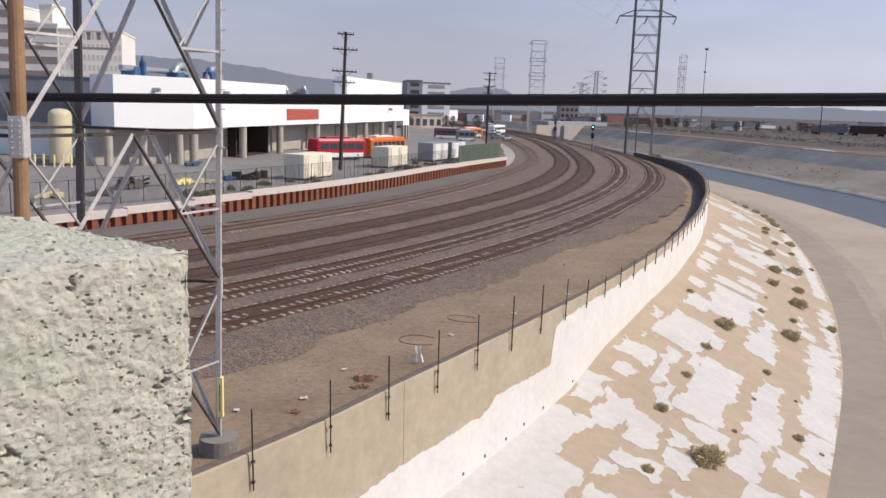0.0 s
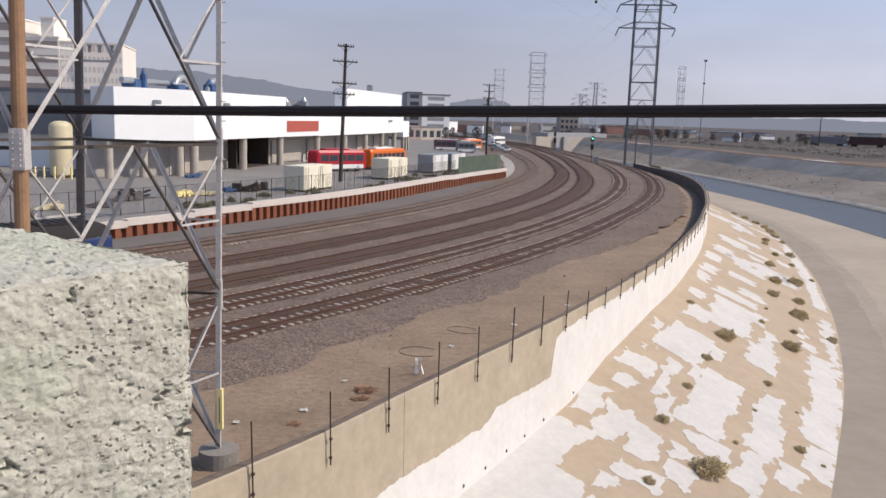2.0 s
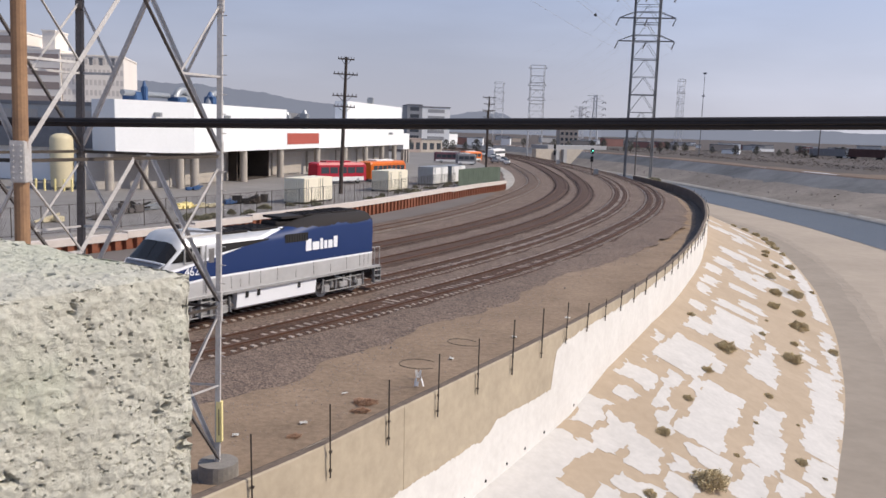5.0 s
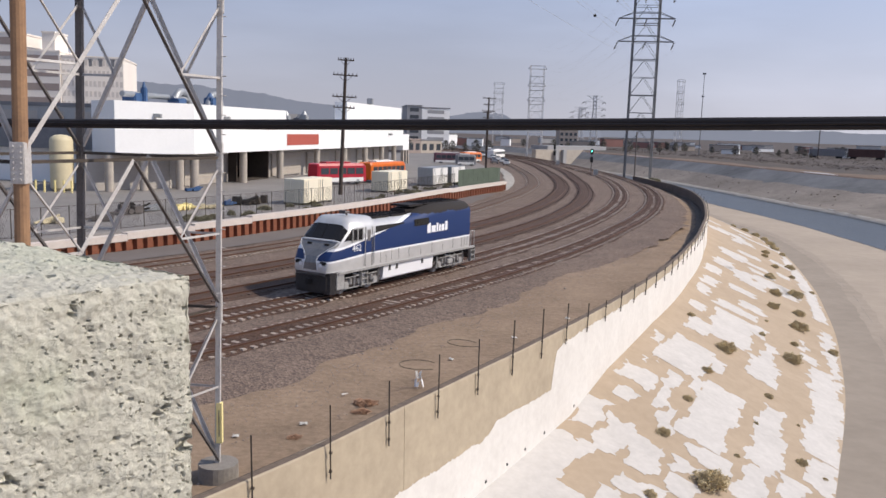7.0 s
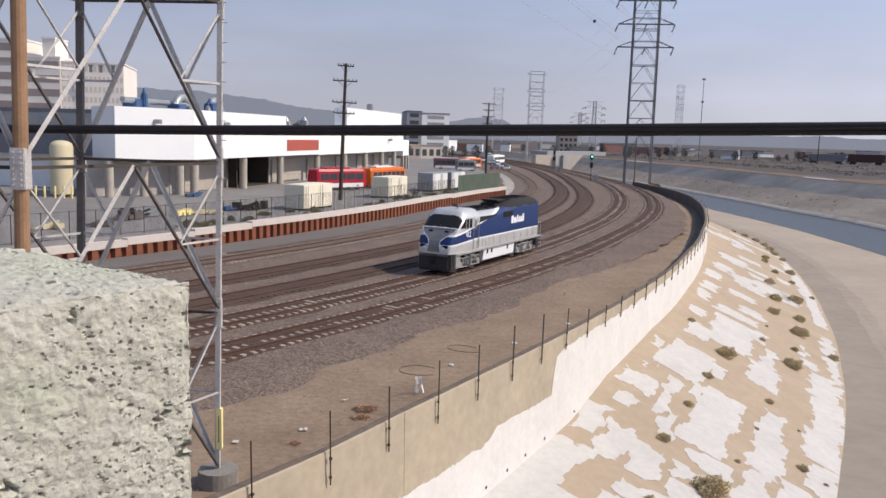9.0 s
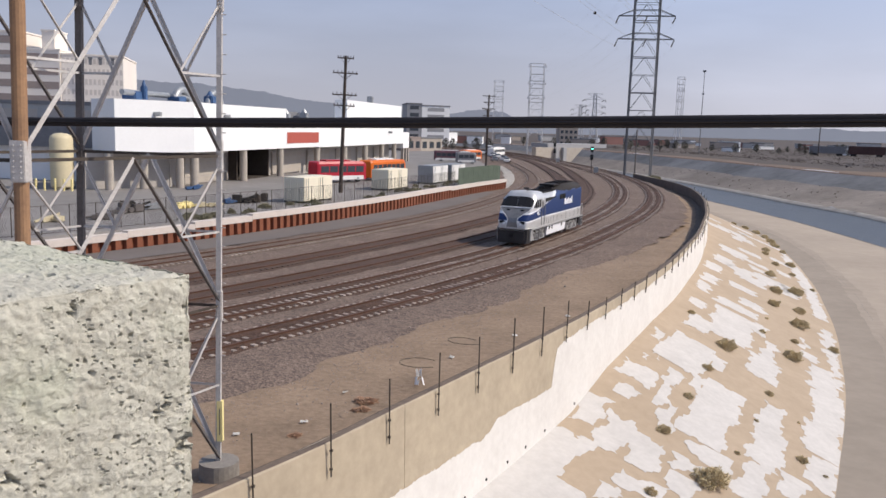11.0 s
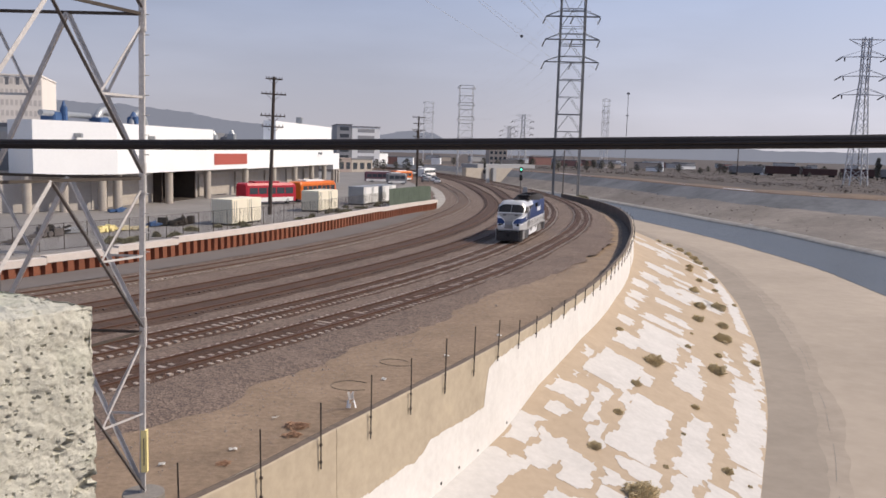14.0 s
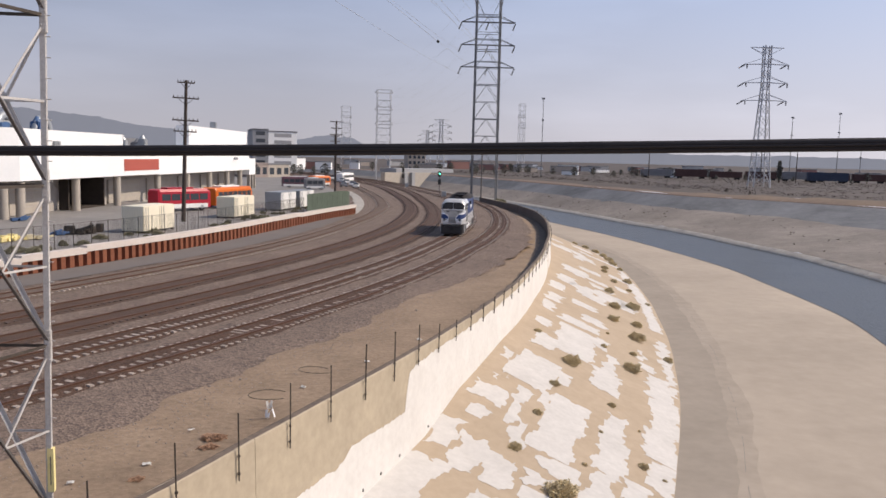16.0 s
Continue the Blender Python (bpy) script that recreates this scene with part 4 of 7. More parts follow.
# ---- bridge parapet beside the camera, and the cable along the bridge ----
def parapet():
    root = tagged(new("bridge_parapet"), "coarse pitted grey concrete end block of a bridge parapet", "parapet")
    top = EYE - 0.35
    c, f, b = Vector((-0.588, 1.906, 0)), Vector((-1.15, 1.08, 0)), Vector((-1.62, 2.62, 0))
    d = f + (b - c)
    bm = bmesh.new()
    nu, nv, nz = 300, 170, 290
    depth = 0.95

    def skin(p0, p1, p2, p3, na, nb):
        g = [[bm.verts.new(p0.lerp(p1, i / na).lerp(p3.lerp(p2, i / na), j / nb)) for j in range(nb + 1)] for i in range(na + 1)]
        for i in range(na):
            for j in range(nb):
                bm.faces.new((g[i][j], g[i + 1][j], g[i + 1][j + 1], g[i][j + 1]))

    up, dn = Vector((0, 0, top)), Vector((0, 0, top - depth))
    skin(f + up, c + up, c + dn, f + dn, nu, nz)
    skin(c + up, b + up, b + dn, c + dn, nv, nz)
    skin(f + up, c + up, b + up, d + up, nu, nv)
    bmesh.ops.remove_doubles(bm, verts=bm.verts, dist=0.0005)
    bmesh.ops.recalc_face_normals(bm, faces=bm.faces)
    bm.normal_update()
    for v in bm.verts:
        p = v.co.copy()
        e = top - p.z
        fc, cb = (c - f).normalized(), (b - c).normalized()
        d1 = abs((p - f).x * fc.y - (p - f).y * fc.x)
        d2 = abs((p - c).x * cb.y - (p - c).y * cb.x)
        near = sorted((e, d1, d2))[1]  # distance to the nearest arris
        worn = 0.5 * max(0.0, 0.03 - near) * (0.7 + 0.9 * noise.noise(p * 13))
        a = 0.006 * noise.noise(p * 7) + 0.0055 * noise.noise(p * 24) + 0.0042 * noise.noise(p * 52) + 0.0024 * noise.noise(p * 100) + 0.0016 * noise.noise(p * 190)
        q = Vector((p.x, p.y, p.z * 1.35))
        patch = 0.22 * noise.noise(q * 4 + Vector((9, 2, 2)))
        pit = 0.4 * noise.noise(q * 34 + Vector((3, 1, 5))) + 0.75 * noise.noise(q * 88) + 0.55 * noise.noise(q * 150) - 0.49 + patch
        if pit > 0:
            a -= min(0.014, 0.09 * pit)
        gouge = noise.noise(q * 13 + Vector((1, 7, 3))) + 0.6 * noise.noise(q * 38) + 0.3 * noise.noise(q * 90) - 0.6 + patch
        if gouge > 0:
            a -= min(0.024, 0.10 * gouge)
        v.co = p + v.normal * (a - worn)
    bmesh.ops.recalc_face_normals(bm, faces=bm.faces)
    if sum(q.normal.z for q in bm.faces if abs(q.normal.z) > 0.6) < 0:
        bmesh.ops.reverse_faces(bm, faces=bm.faces)
    part("block", bm, M["coarse"], root, smooth=True)
    bm = bmesh.new()
    k = 0.03
    ring_loft(bm, [[Vector((p.x, p.y, z)) for p in (c.lerp(d, k), b.lerp(f, k), d.lerp(c, k), f.lerp(b, k))] for z in (-7.2, top - depth + 0.02)])
    part("pier", bm, M["coarse"], root)
    return root


parapet()


def bridge_cable():
    root = tagged(new("bundled_cable"), "thick black bundled cable strung past the bridge", "cable")
    a, c = Vector((15.0, 15.08 - 0.45 * 15.0, 0)), Vector((-34.0, 15.08 + 0.45 * 34.0, 0))
    along = (c - a).normalized()
    side = along.cross(Vector((0, 0, 1))).normalized()
    for k, (r, dz, dy) in enumerate(((0.062, 0.040, 0.0), (0.052, -0.05, 0.012), (0.023, -0.004, -0.055))):
        bm = bmesh.new()
        rings = []
        for i in range(121):
            p = a.lerp(c, i / 120)
            p.z = EYE + 0.0924 + 0.0286 * p.x + 0.0005 * p.x * p.x
            p += Vector((0, 0, dz + 0.005 * noise.noise((i * 0.21, k, 0)))) + side * dy
            rings.append([p + side * (r * math.cos(t)) + Vector((0, 0, r * math.sin(t))) for t in np.linspace(0, 2 * math.pi, 10, endpoint=False)])
        ring_loft(bm, rings)
        part("sheathed_line", bm, M["cable"], root, smooth=True)
    return root


bridge_cable()


# ---- lattice mast beside the bridge ----
def lattice_mast():
    root = tagged(new("lattice_mast"), "weathered galvanised steel lattice mast with a rust-brown leg", "lattice mast")
    FR, FL, BL = Vector((-6.10, 22.0, 0)), Vector((-8.77, 16.8, 0)), Vector((-10.02, 22.4, 0))
    BR = FL + BL - FR  # the far corner
    legs = (FR, FL, BL, BR)
    lean = lambda p, z: p + Vector((0.012 if p is FR else 0.020 if p is FL else 0.022, 0, 1)) * z
    levels = (0.45, 4.86, 8.88, 13.0, 17.1, 21.2)
    # the rear leg's shade is coloured in with dark steel
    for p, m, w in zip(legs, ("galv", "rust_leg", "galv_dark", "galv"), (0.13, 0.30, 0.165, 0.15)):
        bm = bmesh.new()
        if m == "rust_leg":
            cyl(bm, lean(p, 0.4), lean(p, 22.0), 0.15, 0.14, 14)
        else:
            angle_bar(bm, lean(p, -0.2), lean(p, 22.0), w, 0.03)
        leg = part("leg", bm, M[m], root, smooth=False)
        for z in levels[1:]:
            bm = bmesh.new()
            g = 0.15 if m == "rust_leg" else 0.075
            box(bm, -g, g, -g - 0.01, g, -0.42, 0.42, Matrix.Translation(lean(p, z)), 0.015)
            for k in range(7):
                for sx in (-g * 0.5, g * 0.5):
                    cyl(bm, lean(p, z - 0.33 + 0.11 * k) + Vector((sx, -g - 0.04, 0)), lean(p, z - 0.33 + 0.11 * k) + Vector((sx, -g, 0)), 0.022, n=6)
            part("gusset_plate", bm, M["galv" if m != "galv_dark" else "galv_dark"], leg)
        if m == "galv" and p is FR:
            for k in range(34):
                bm = bmesh.new()
                z = 3.0 + 0.5 * k
                cyl(bm, lean(p, z), lean(p, z) + Vector((0.17, -0.05, 0)), 0.012, n=6)
                part("step_bolt", bm, M["galv"], leg)
            bm = bmesh.new()
            box(bm, -0.05, 0.105, -0.05, 0.105, 0, 1.15, Matrix.Translation(lean(p, 1.05)))
            part("warning_sleeve", bm, M["yellow"], leg, "yellow warning sleeve with unreadable marks")
            bm = bmesh.new()
            box(bm, 0.02, 0.045, -0.07, -0.064, 0.2, 0.95, Matrix.Translation(lean(p, 1.05)))
            part("marking", bm, M["galv_dark"], leg)
        bm = bmesh.new()
        cyl(bm, (p.x, p.y, -0.3), (p.x, p.y, 0.48), 0.56, 0.54, 24)
        part("footing", bm, M["footing"], root, "round grey concrete footing")
    # dark and pale steel per diagonal paint how light falls on them
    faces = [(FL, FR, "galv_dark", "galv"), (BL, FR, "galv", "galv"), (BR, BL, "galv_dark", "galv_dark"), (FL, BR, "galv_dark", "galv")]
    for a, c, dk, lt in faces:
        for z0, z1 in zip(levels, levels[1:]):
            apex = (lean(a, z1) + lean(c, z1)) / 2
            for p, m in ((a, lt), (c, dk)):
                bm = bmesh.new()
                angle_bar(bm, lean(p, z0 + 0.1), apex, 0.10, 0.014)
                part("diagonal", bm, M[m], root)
                mid = lean(p, z0).lerp(apex, 0.5)
                for end in (lean(p, (z0 + z1) / 2), lean(p, z1 - 0.2)):
                    bm = bmesh.new()
                    angle_bar(bm, mid, end, 0.058, 0.01)
                    part("sub_brace", bm, M["galv"], root)
            bm = bmesh.new()
            angle_bar(bm, lean(a, z1), lean(c, z1), 0.075, 0.012)
            part("horizontal", bm, M["post"], root)
    return root


lattice_mast()


# ---- power line pylons ----
def box_pylon(x, y, turn, h=47.4, w=6.0, arms=True, steel="pylon", label="tall grey steel lattice pylon with three crossarms"):
    root = thing("pylon", label, "pylon", pose(x, y, 0, 0, 0, turn), "pylons of the power line")
    d = 3.6
    pt = 0.16
    legs = [(sx * w / 2, sy * d / 2) for sx in (-1, 1) for sy in (-1, 1)]
    for lx, ly in legs:
        bm = bmesh.new()
        beam(bm, (lx, ly, -0.4), (lx * 0.93, ly * 0.93, h), 0.25 if arms else 0.19)
        part("leg", bm, M[steel], root)
    zs = np.linspace(7.0, h - 4, 10)
    for ly in (-d / 2, d / 2):
        for i, (a, c) in enumerate(zip(zs, zs[1:])):
            bm = bmesh.new()
            k = w / 2 * 0.96
            mid = (0, ly, c)
            beam(bm, (-k, ly, a), mid, 0.075)
            beam(bm, (k, ly, a), mid, 0.075)
            beam(bm, (-k, ly, c), (k, ly, c), 0.10 if i % 2 else 0.16)
            part("brace_panel", bm, M[steel], root)
    for lx in (-w / 2 * 0.96, w / 2 * 0.96):
        bm = bmesh.new()
        for i, (a, c) in enumerate(zip(np.linspace(1, h - 2, 14), np.linspace(1, h - 2, 14)[1:])):
            s = 1 if i % 2 else -1
            beam(bm, (lx, s * d / 2 * 0.95, a), (lx, -s * d / 2 * 0.95, c), 0.09)
        tagged(part("side_lacing", bm, M[steel], root), kind="stuff")
    for z in ((h - 5.5, h - 10.8, h - 16.0) if arms else (h - 1, h - 8, h - 14)):
        ext = 6.4 if arms else w / 2 + 0.8
        bm = bmesh.new()
        for ly in (-0.9, 0.9):
            beam(bm, (-ext, ly * 0.4, z), (ext, ly * 0.4, z), 0.20)
            beam(bm, (-ext, ly * 0.2, z), (-w / 2, ly, z + 1.3), 0.12)
            beam(bm, (ext, ly * 0.2, z), (w / 2, ly, z + 1.3), 0.12)
            beam(bm, (-w / 2, ly, z + 1.3), (w / 2, ly, z + 1.3), 0.13)
        arm = part("crossarm", bm, M[steel], root)
        if arms:
            for ix in (-ext, 0, ext):
                bm = bmesh.new()
                for k in range(7):
                    cyl(bm, (ix - 0.1 * k, -0.1 * k, z - 0.25 - 0.24 * k), (ix - 0.1 * k - 0.03, -0.1 * k - 0.03, z - 0.34 - 0.24 * k), 0.2, 0.13, 8)
                part("insulator", bm, M["insulator"], arm)
    if arms:
        for sx in (-1, 1):
            bm = bmesh.new()
            beam(bm, (sx * w / 2 * 0.9, 0, h - 4), (sx * (w / 2 + 0.6), 0, h + 1.5), 0.16)
            beam(bm, (sx * w / 2 * 0.3, 0, h - 4), (sx * (w / 2 + 0.6), 0, h + 1.5), 0.10)
            part("peak", bm, M[steel], root)
    return root


def taper_pylon(x, y, h, turn=0.0, k=1.0, steel="far_pylon"):
    root = thing("pylon", "tapered grey steel lattice pylon with three pairs of arms", "pylon", pose(x, y, 0, 0, 0, turn), "pylons beyond the river")
    wid = lambda z: (6.2 if z < 1 else 6.2 + (2.2 - 6.2) * min(1.0, z / (h * 0.72))) * k
    for sx in (-1, 1):
        for sy in (-1, 1):
            bm = bmesh.new()
            zs = (-0.5, h * 0.72, h)
            for a, c in zip(zs, zs[1:]):
                beam(bm, (sx * wid(a) / 2, sy * wid(a) / 2, a), (sx * wid(c) / 2, sy * wid(c) / 2, c), 0.34)
            part("leg", bm, M[steel], root)
    zs = np.linspace(3, h, 13)
    for side in range(4):
        m = pose(0, 0, 0, 0, 0, 90 * side)
        for a, c in zip(zs, zs[1:]):
            for sg in (-1, 1):
                bm = bmesh.new()
                beam(bm, m @ Vector((sg * wid(a) / 2, wid(a) / 2, a)), m @ Vector((-sg * wid(c) / 2, wid(c) / 2, c)), 0.13)
                part("lacing_bar", bm, M[steel], root)
    for z, e in ((h * 0.985, 6.0), (h * 0.87, 8.2), (h * 0.745, 8.2), (h * 0.625, 8.2)):
        bm = bmesh.new()
        for sx in (-1, 1):
            for ly in (-1, 1):
                beam(bm, (sx * e * k, 0, z), (0, ly, z + (0 if z > h * 0.95 else 0.3)), 0.2)
                beam(bm, (sx * e * k, 0, z), (sx * 1.0, ly, z + (-2.4 if z > h * 0.95 else 2.4)), 0.14)
        arm = part("crossarm", bm, M[steel], root)
        if z < h * 0.95:
            for sx in (-1, 1):
                for q in (-1.5, 1.5):
                    bm = bmesh.new()
                    cyl(bm, (sx * (e - 0.8) * k + q * 0.3, 0, z - 0.1), (sx * (e - 0.8) * k + q - 1.0, 0, z - 1.4), 0.26, 0.2, 8)
                    part("insulator", bm, M["insulator"], arm)
    return root


box_pylon(44.9, 198.0, -8)
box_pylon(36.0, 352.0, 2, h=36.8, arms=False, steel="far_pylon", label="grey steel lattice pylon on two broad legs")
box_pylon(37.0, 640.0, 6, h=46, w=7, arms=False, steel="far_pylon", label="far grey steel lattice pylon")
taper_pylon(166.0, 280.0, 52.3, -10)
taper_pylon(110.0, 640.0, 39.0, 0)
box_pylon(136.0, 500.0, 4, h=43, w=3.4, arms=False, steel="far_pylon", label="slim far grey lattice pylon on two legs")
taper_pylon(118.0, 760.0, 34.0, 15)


def conductors():
    root = thing("power_lines", "thin grey conductors running between the pylons", "power line")
    tops = [Vector((44.9 + ex, 198, z)) for ex in (-6.4, 0.0, 6.4) for z in (40.0, 34.7, 29.5)] + [Vector((41.3, 198, 48.5)), Vector((48.5, 198, 48.5))]
    for p in tops:
        q = p + Vector((-112, -330, 6))
        pts = [p.lerp(q, i / 24) - Vector((0, 0, 5 * 4 * (i / 24) * (1 - i / 24))) for i in range(25)]
        bm = bmesh.new()
        rope(bm, pts, 0.02, 4)
        part("conductor", bm, M["wire"], root)
        if abs(p.x - 44.9) < 0.1 and p.z < 30:  # warning ball hung on the lowest middle line
            bm = bmesh.new()
            bmesh.ops.create_icosphere(bm, subdivisions=2, radius=0.24, matrix=Matrix.Translation(p.lerp(q, 0.21) - Vector((0, 0, 20 * 0.21 * 0.79))))
            part("marker_ball", bm, M["shade"], root, "small dark warning ball", smooth=True)
        q = Vector((36.0 + (p.x - 44.9) * 0.6, 352, p.z - 6))
        pts = [p.lerp(q, i / 12) - Vector((0, 0, 4 * 4 * (i / 12) * (1 - i / 12))) for i in range(13)]
        bm = bmesh.new()
        rope(bm, pts, 0.009, 4)
        part("conductor", bm, M["wire"], root)


conductors()


def utility_pole(x, y, z, h, arms, lean, turn):
    root = thing("utility_pole", "dark wooden utility pole with several crossarms", "utility pole", pose(x, y, z, 0, lean, turn), "utility poles of the yard")
    bm = bmesh.new()
    cyl(bm, (0, 0, -0.5), (0, 0, h), 0.26, 0.17, 12)
    part("pole", bm, M["wood"], root, smooth=True)
    for dz, w in arms:
        bm = bmesh.new()
        box(bm, -w / 2, w / 2, -0.22, -0.08, h - dz - 0.07, h - dz + 0.07)
        beam(bm, (-w * 0.3, -0.15, h - dz), (0, -0.15, h - dz - 0.8), 0.05)
        beam(bm, (w * 0.3, -0.15, h - dz), (0, -0.15, h - dz - 0.8), 0.05)
        arm = part("crossarm", bm, M["wood"], root)
        for q in (-0.46, -0.3, -0.14, 0.14, 0.3, 0.46):
            bm = bmesh.new()
            cyl(bm, (q * w, -0.15, h - dz + 0.06), (q * w, -0.15, h - dz + 0.3), 0.06, 0.04, 8)
            part("insulator", bm, M["insulator"], arm)
    return root


utility_pole(-13.2, 103.4, 1.5, 16.6, ((0.3, 2.0), (2.1, 3.0), (4.7, 3.0), (6.0, 2.6)), 1.6, 8)
utility_pole(9.2, 201.0, 0.2, 17.6, ((0.3, 3.2), (1.8, 2.6), (3.3, 3.2)), 0.6, 10)
utility_pole(10.6, 232.0, 0.2, 15.0, ((0.3, 2.6), (1.8, 2.6)), -0.5, 10)


# ---- signal by the tracks ----
def signal(x, y, h, lit):
    root = thing("rail_signal", "slim railway signal mast with a green light" if lit else "slim dark railway signal mast", "signal", pose(x, y, 0))
    bm = bmesh.new()
    cyl(bm, (0, 0, -0.2), (0, 0, h), 0.09, n=10)
    part("mast", bm, M["galv_dark"], root)
    for k, z in enumerate((h - 0.4, h - 2.3)):
        bm = bmesh.new()
        box(bm, -0.35, 0.35, -0.12, 0.14, z - 0.75, z + 0.55, None, 0.08)
        head = part("signal_head", bm, M["shade"], root)
        bm = bmesh.new()
        cyl(bm, (0, -0.13, z), (0, -0.2, z), 0.15 if lit and k == 0 else 0.12, n=14)
        part("lens", bm, M["green_light"] if lit and k == 0 else M["pane"], head)
    bm = bmesh.new()
    box(bm, -0.5, 0.5, -0.4, 0.4, 0, 1.5, Matrix.Translation((1.2, 0.4, 0)), 0.03)
    part("relay_case", bm, M["duct"], root)
    return root


signal(34.4, 200.5, 6.2, True)
signal(33.0, 260.0, 6.0, False)


def plain_pole(x, y, h):
    root = thing("steel_pole", "slim dark steel pole beside the pylon", "pole", pose(x, y, 0))
    bm = bmesh.new()
    cyl(bm, (0, 0, -0.3), (0, 0, h), 0.17, 0.13, 10)
    part("shaft", bm, M["galv_dark"], root, smooth=True)
    bm = bmesh.new()
    cyl(bm, (0, 0, -0.2), (0, 0, 0.35), 0.34, 0.3, 12)
    part("base_collar", bm, M["footing"], root)


plain_pole(42.2, 188.7, 10.6)


# ---- locomotive ----
LENGTH = 0.95


def locomotive():
    """Cab end looks along +x; the origin is on the rails at mid length."""
    root = thing("locomotive", "silver and blue streamlined diesel passenger locomotive on the track", "locomotive")
    # main carbody: rear hood, raised over the engine
    def ring(x, w, eave, top, floor=1.42):
        return [(x, -w, floor), (x, -w, eave - 0.25), (x, -w + 0.06, eave), (x, -w * 0.72, top - 0.06), (x, -w * 0.5, top), (x, w * 0.5, top), (x, w * 0.72, top - 0.06), (x, w - 0.06, eave), (x, w, eave - 0.25), (x, w, floor)]
    bm = bmesh.new()
    ring_loft(bm, [ring(x, 1.50, e, t) for x, e, t in ((-7.75, 4.22, 4.58), (-7.6, 4.25, 4.64), (-3.4, 4.25, 4.66), (-2.2, 4.12, 4.5), (-1.2, 3.92, 4.22), (0.5, 3.84, 4.14), (4.0, 3.84, 4.14))])
    body = part("carbody", bm, M["livery"], root, smooth=True)
    # cab: full height roof, raked windshield, sloping nose
    bm = bmesh.new()
    ring_loft(bm, [ring(x, w, e, t) for x, w, e, t in ((4.0, 1.51, 3.92, 4.36), (5.9, 1.50, 3.90, 4.42), (6.25, 1.47, 3.84, 4.30), (6.45, 1.46, 3.74, 4.12), (7.35, 1.42, 2.98, 3.10), (8.05, 1.34, 2.55, 2.66),
                                                      (8.45, 1.24, 2.18, 2.28), (8.62, 1.14, 1.80, 1.92), (8.64, 1.06, 1.50, 1.58))])
    cab = part("cab", bm, M["livery"], root, smooth=True)
    # grey centre of the nose, swept panel
    bm = bmesh.new()
    rows = [(7.38, 1.36, 3.09), (7.72, 1.22, 2.875), (8.05, 0.92, 2.665), (8.27, 0.66, 2.47), (8.46, 0.48, 2.295), (8.56, 0.42, 2.10), (8.632, 0.45, 1.93), (8.655, 0.52, 1.55)]
    for (x0, w0, z0), (x1, w1, z1) in zip(rows, rows[1:]):
        v = [bm.verts.new((x + 0.012, y, z + 0.012)) for x, y, z in ((x0, -w0, z0), (x0, w0, z0), (x1, w1, z1), (x1, -w1, z1))]
        bm.faces.new(v)
    r = bmesh.ops.extrude_face_region(bm, geom=list(bm.faces))
    bmesh.ops.translate(bm, vec=(-0.02, 0, -0.02), verts=[v for v in r["geom"] if isinstance(v, bmesh.types.BMVert)])
    part("nose_panel", bm, M["nose"], cab, "plain grey nose panel")
    for sy in (-1, 1):  # white piping down both edges of the nose panel
        bm = bmesh.new()
        rope(bm, [(x + 0.014, sy * w, z + 0.014) for x, w, z in rows], 0.022, 6)
        part("nose_stripe", bm, M["letter"], cab)
    bm = bmesh.new()  # bright ledge under the windshield
    rope(bm, [(7.30, -1.38, 3.10), (7.40, -1.2, 3.14), (7.44, 0.0, 3.15), (7.40, 1.2, 3.14), (7.30, 1.38, 3.10)], 0.045, 6)
    part("windshield_sill", bm, M["letter"], cab)
    bm = bmesh.new()  # number boards and the centre lamp
    for y in (-0.75, 0.5):
        box(bm, 7.62, 7.78, y, y + 0.32, 2.86, 2.98, None, 0.02)
    part("lamp_cluster", bm, M["shade"], cab)
    bm = bmesh.new()  # bright lip over the pilot
    rope(bm, [(7.9, -1.40, 1.46), (8.4, -1.2, 1.46), (8.58, -0.7, 1.46), (8.58, 0.7, 1.46), (8.4, 1.2, 1.46), (7.9, 1.40, 1.46)], 0.05, 6)
    part("bumper_lip", bm, M["silver"], cab)
    for sy in (-1, 1):  # windshield halves
        bm = bmesh.new()
        skin = []
        for x, w, e, t in ((6.58, 1.454, 3.63, 3.973), (6.7, 1.449, 3.529, 3.837), (6.9, 1.44, 3.36, 3.61), (7.27, 1.424, 3.048, 3.19)):
            skin.append([(x + 0.03, y * sy, z + 0.03) for y, z in ((0.02, t), (0.5 * w, t), (0.72 * w, t - 0.06), (w - 0.09, e + 0.03))])
        g = [[bm.verts.new(q) for q in row] for row in skin]
        for a, c in zip(g, g[1:]):
            for j in range(3):
                bm.faces.new((a[j], a[j + 1], c[j + 1], c[j]))
        r = bmesh.ops.extrude_face_region(bm, geom=list(bm.faces))
        bmesh.ops.translate(bm, vec=(-0.05, 0, -0.05), verts=[v for v in r["geom"] if isinstance(v, bmesh.types.BMVert)])
        bmesh.ops.recalc_face_normals(bm, faces=bm.faces)
        part("windshield", bm, M["glass"], cab)
        bm = bmesh.new()  # corner pane between windshield and side
        p = [(6.30, 1.475, 3.72), (6.42, 1.475, 3.60), (6.98, 1.462, 3.14), (6.35, 1.485, 3.14)]
        v = [bm.verts.new((x, (y + 0.012) * sy, z)) for x, y, z in p] + [bm.verts.new((x, (y - 0.03) * sy, z)) for x, y, z in p]
        for f in ((0, 1, 2, 3), (7, 6, 5, 4), (0, 4, 5, 1), (1, 5, 6, 2), (2, 6, 7, 3), (3, 7, 4, 0)):
            bm.faces.new([v[i] for i in f])
        bmesh.ops.recalc_face_normals(bm, faces=bm.faces)
        part("corner_window", bm, M["glass"], cab)
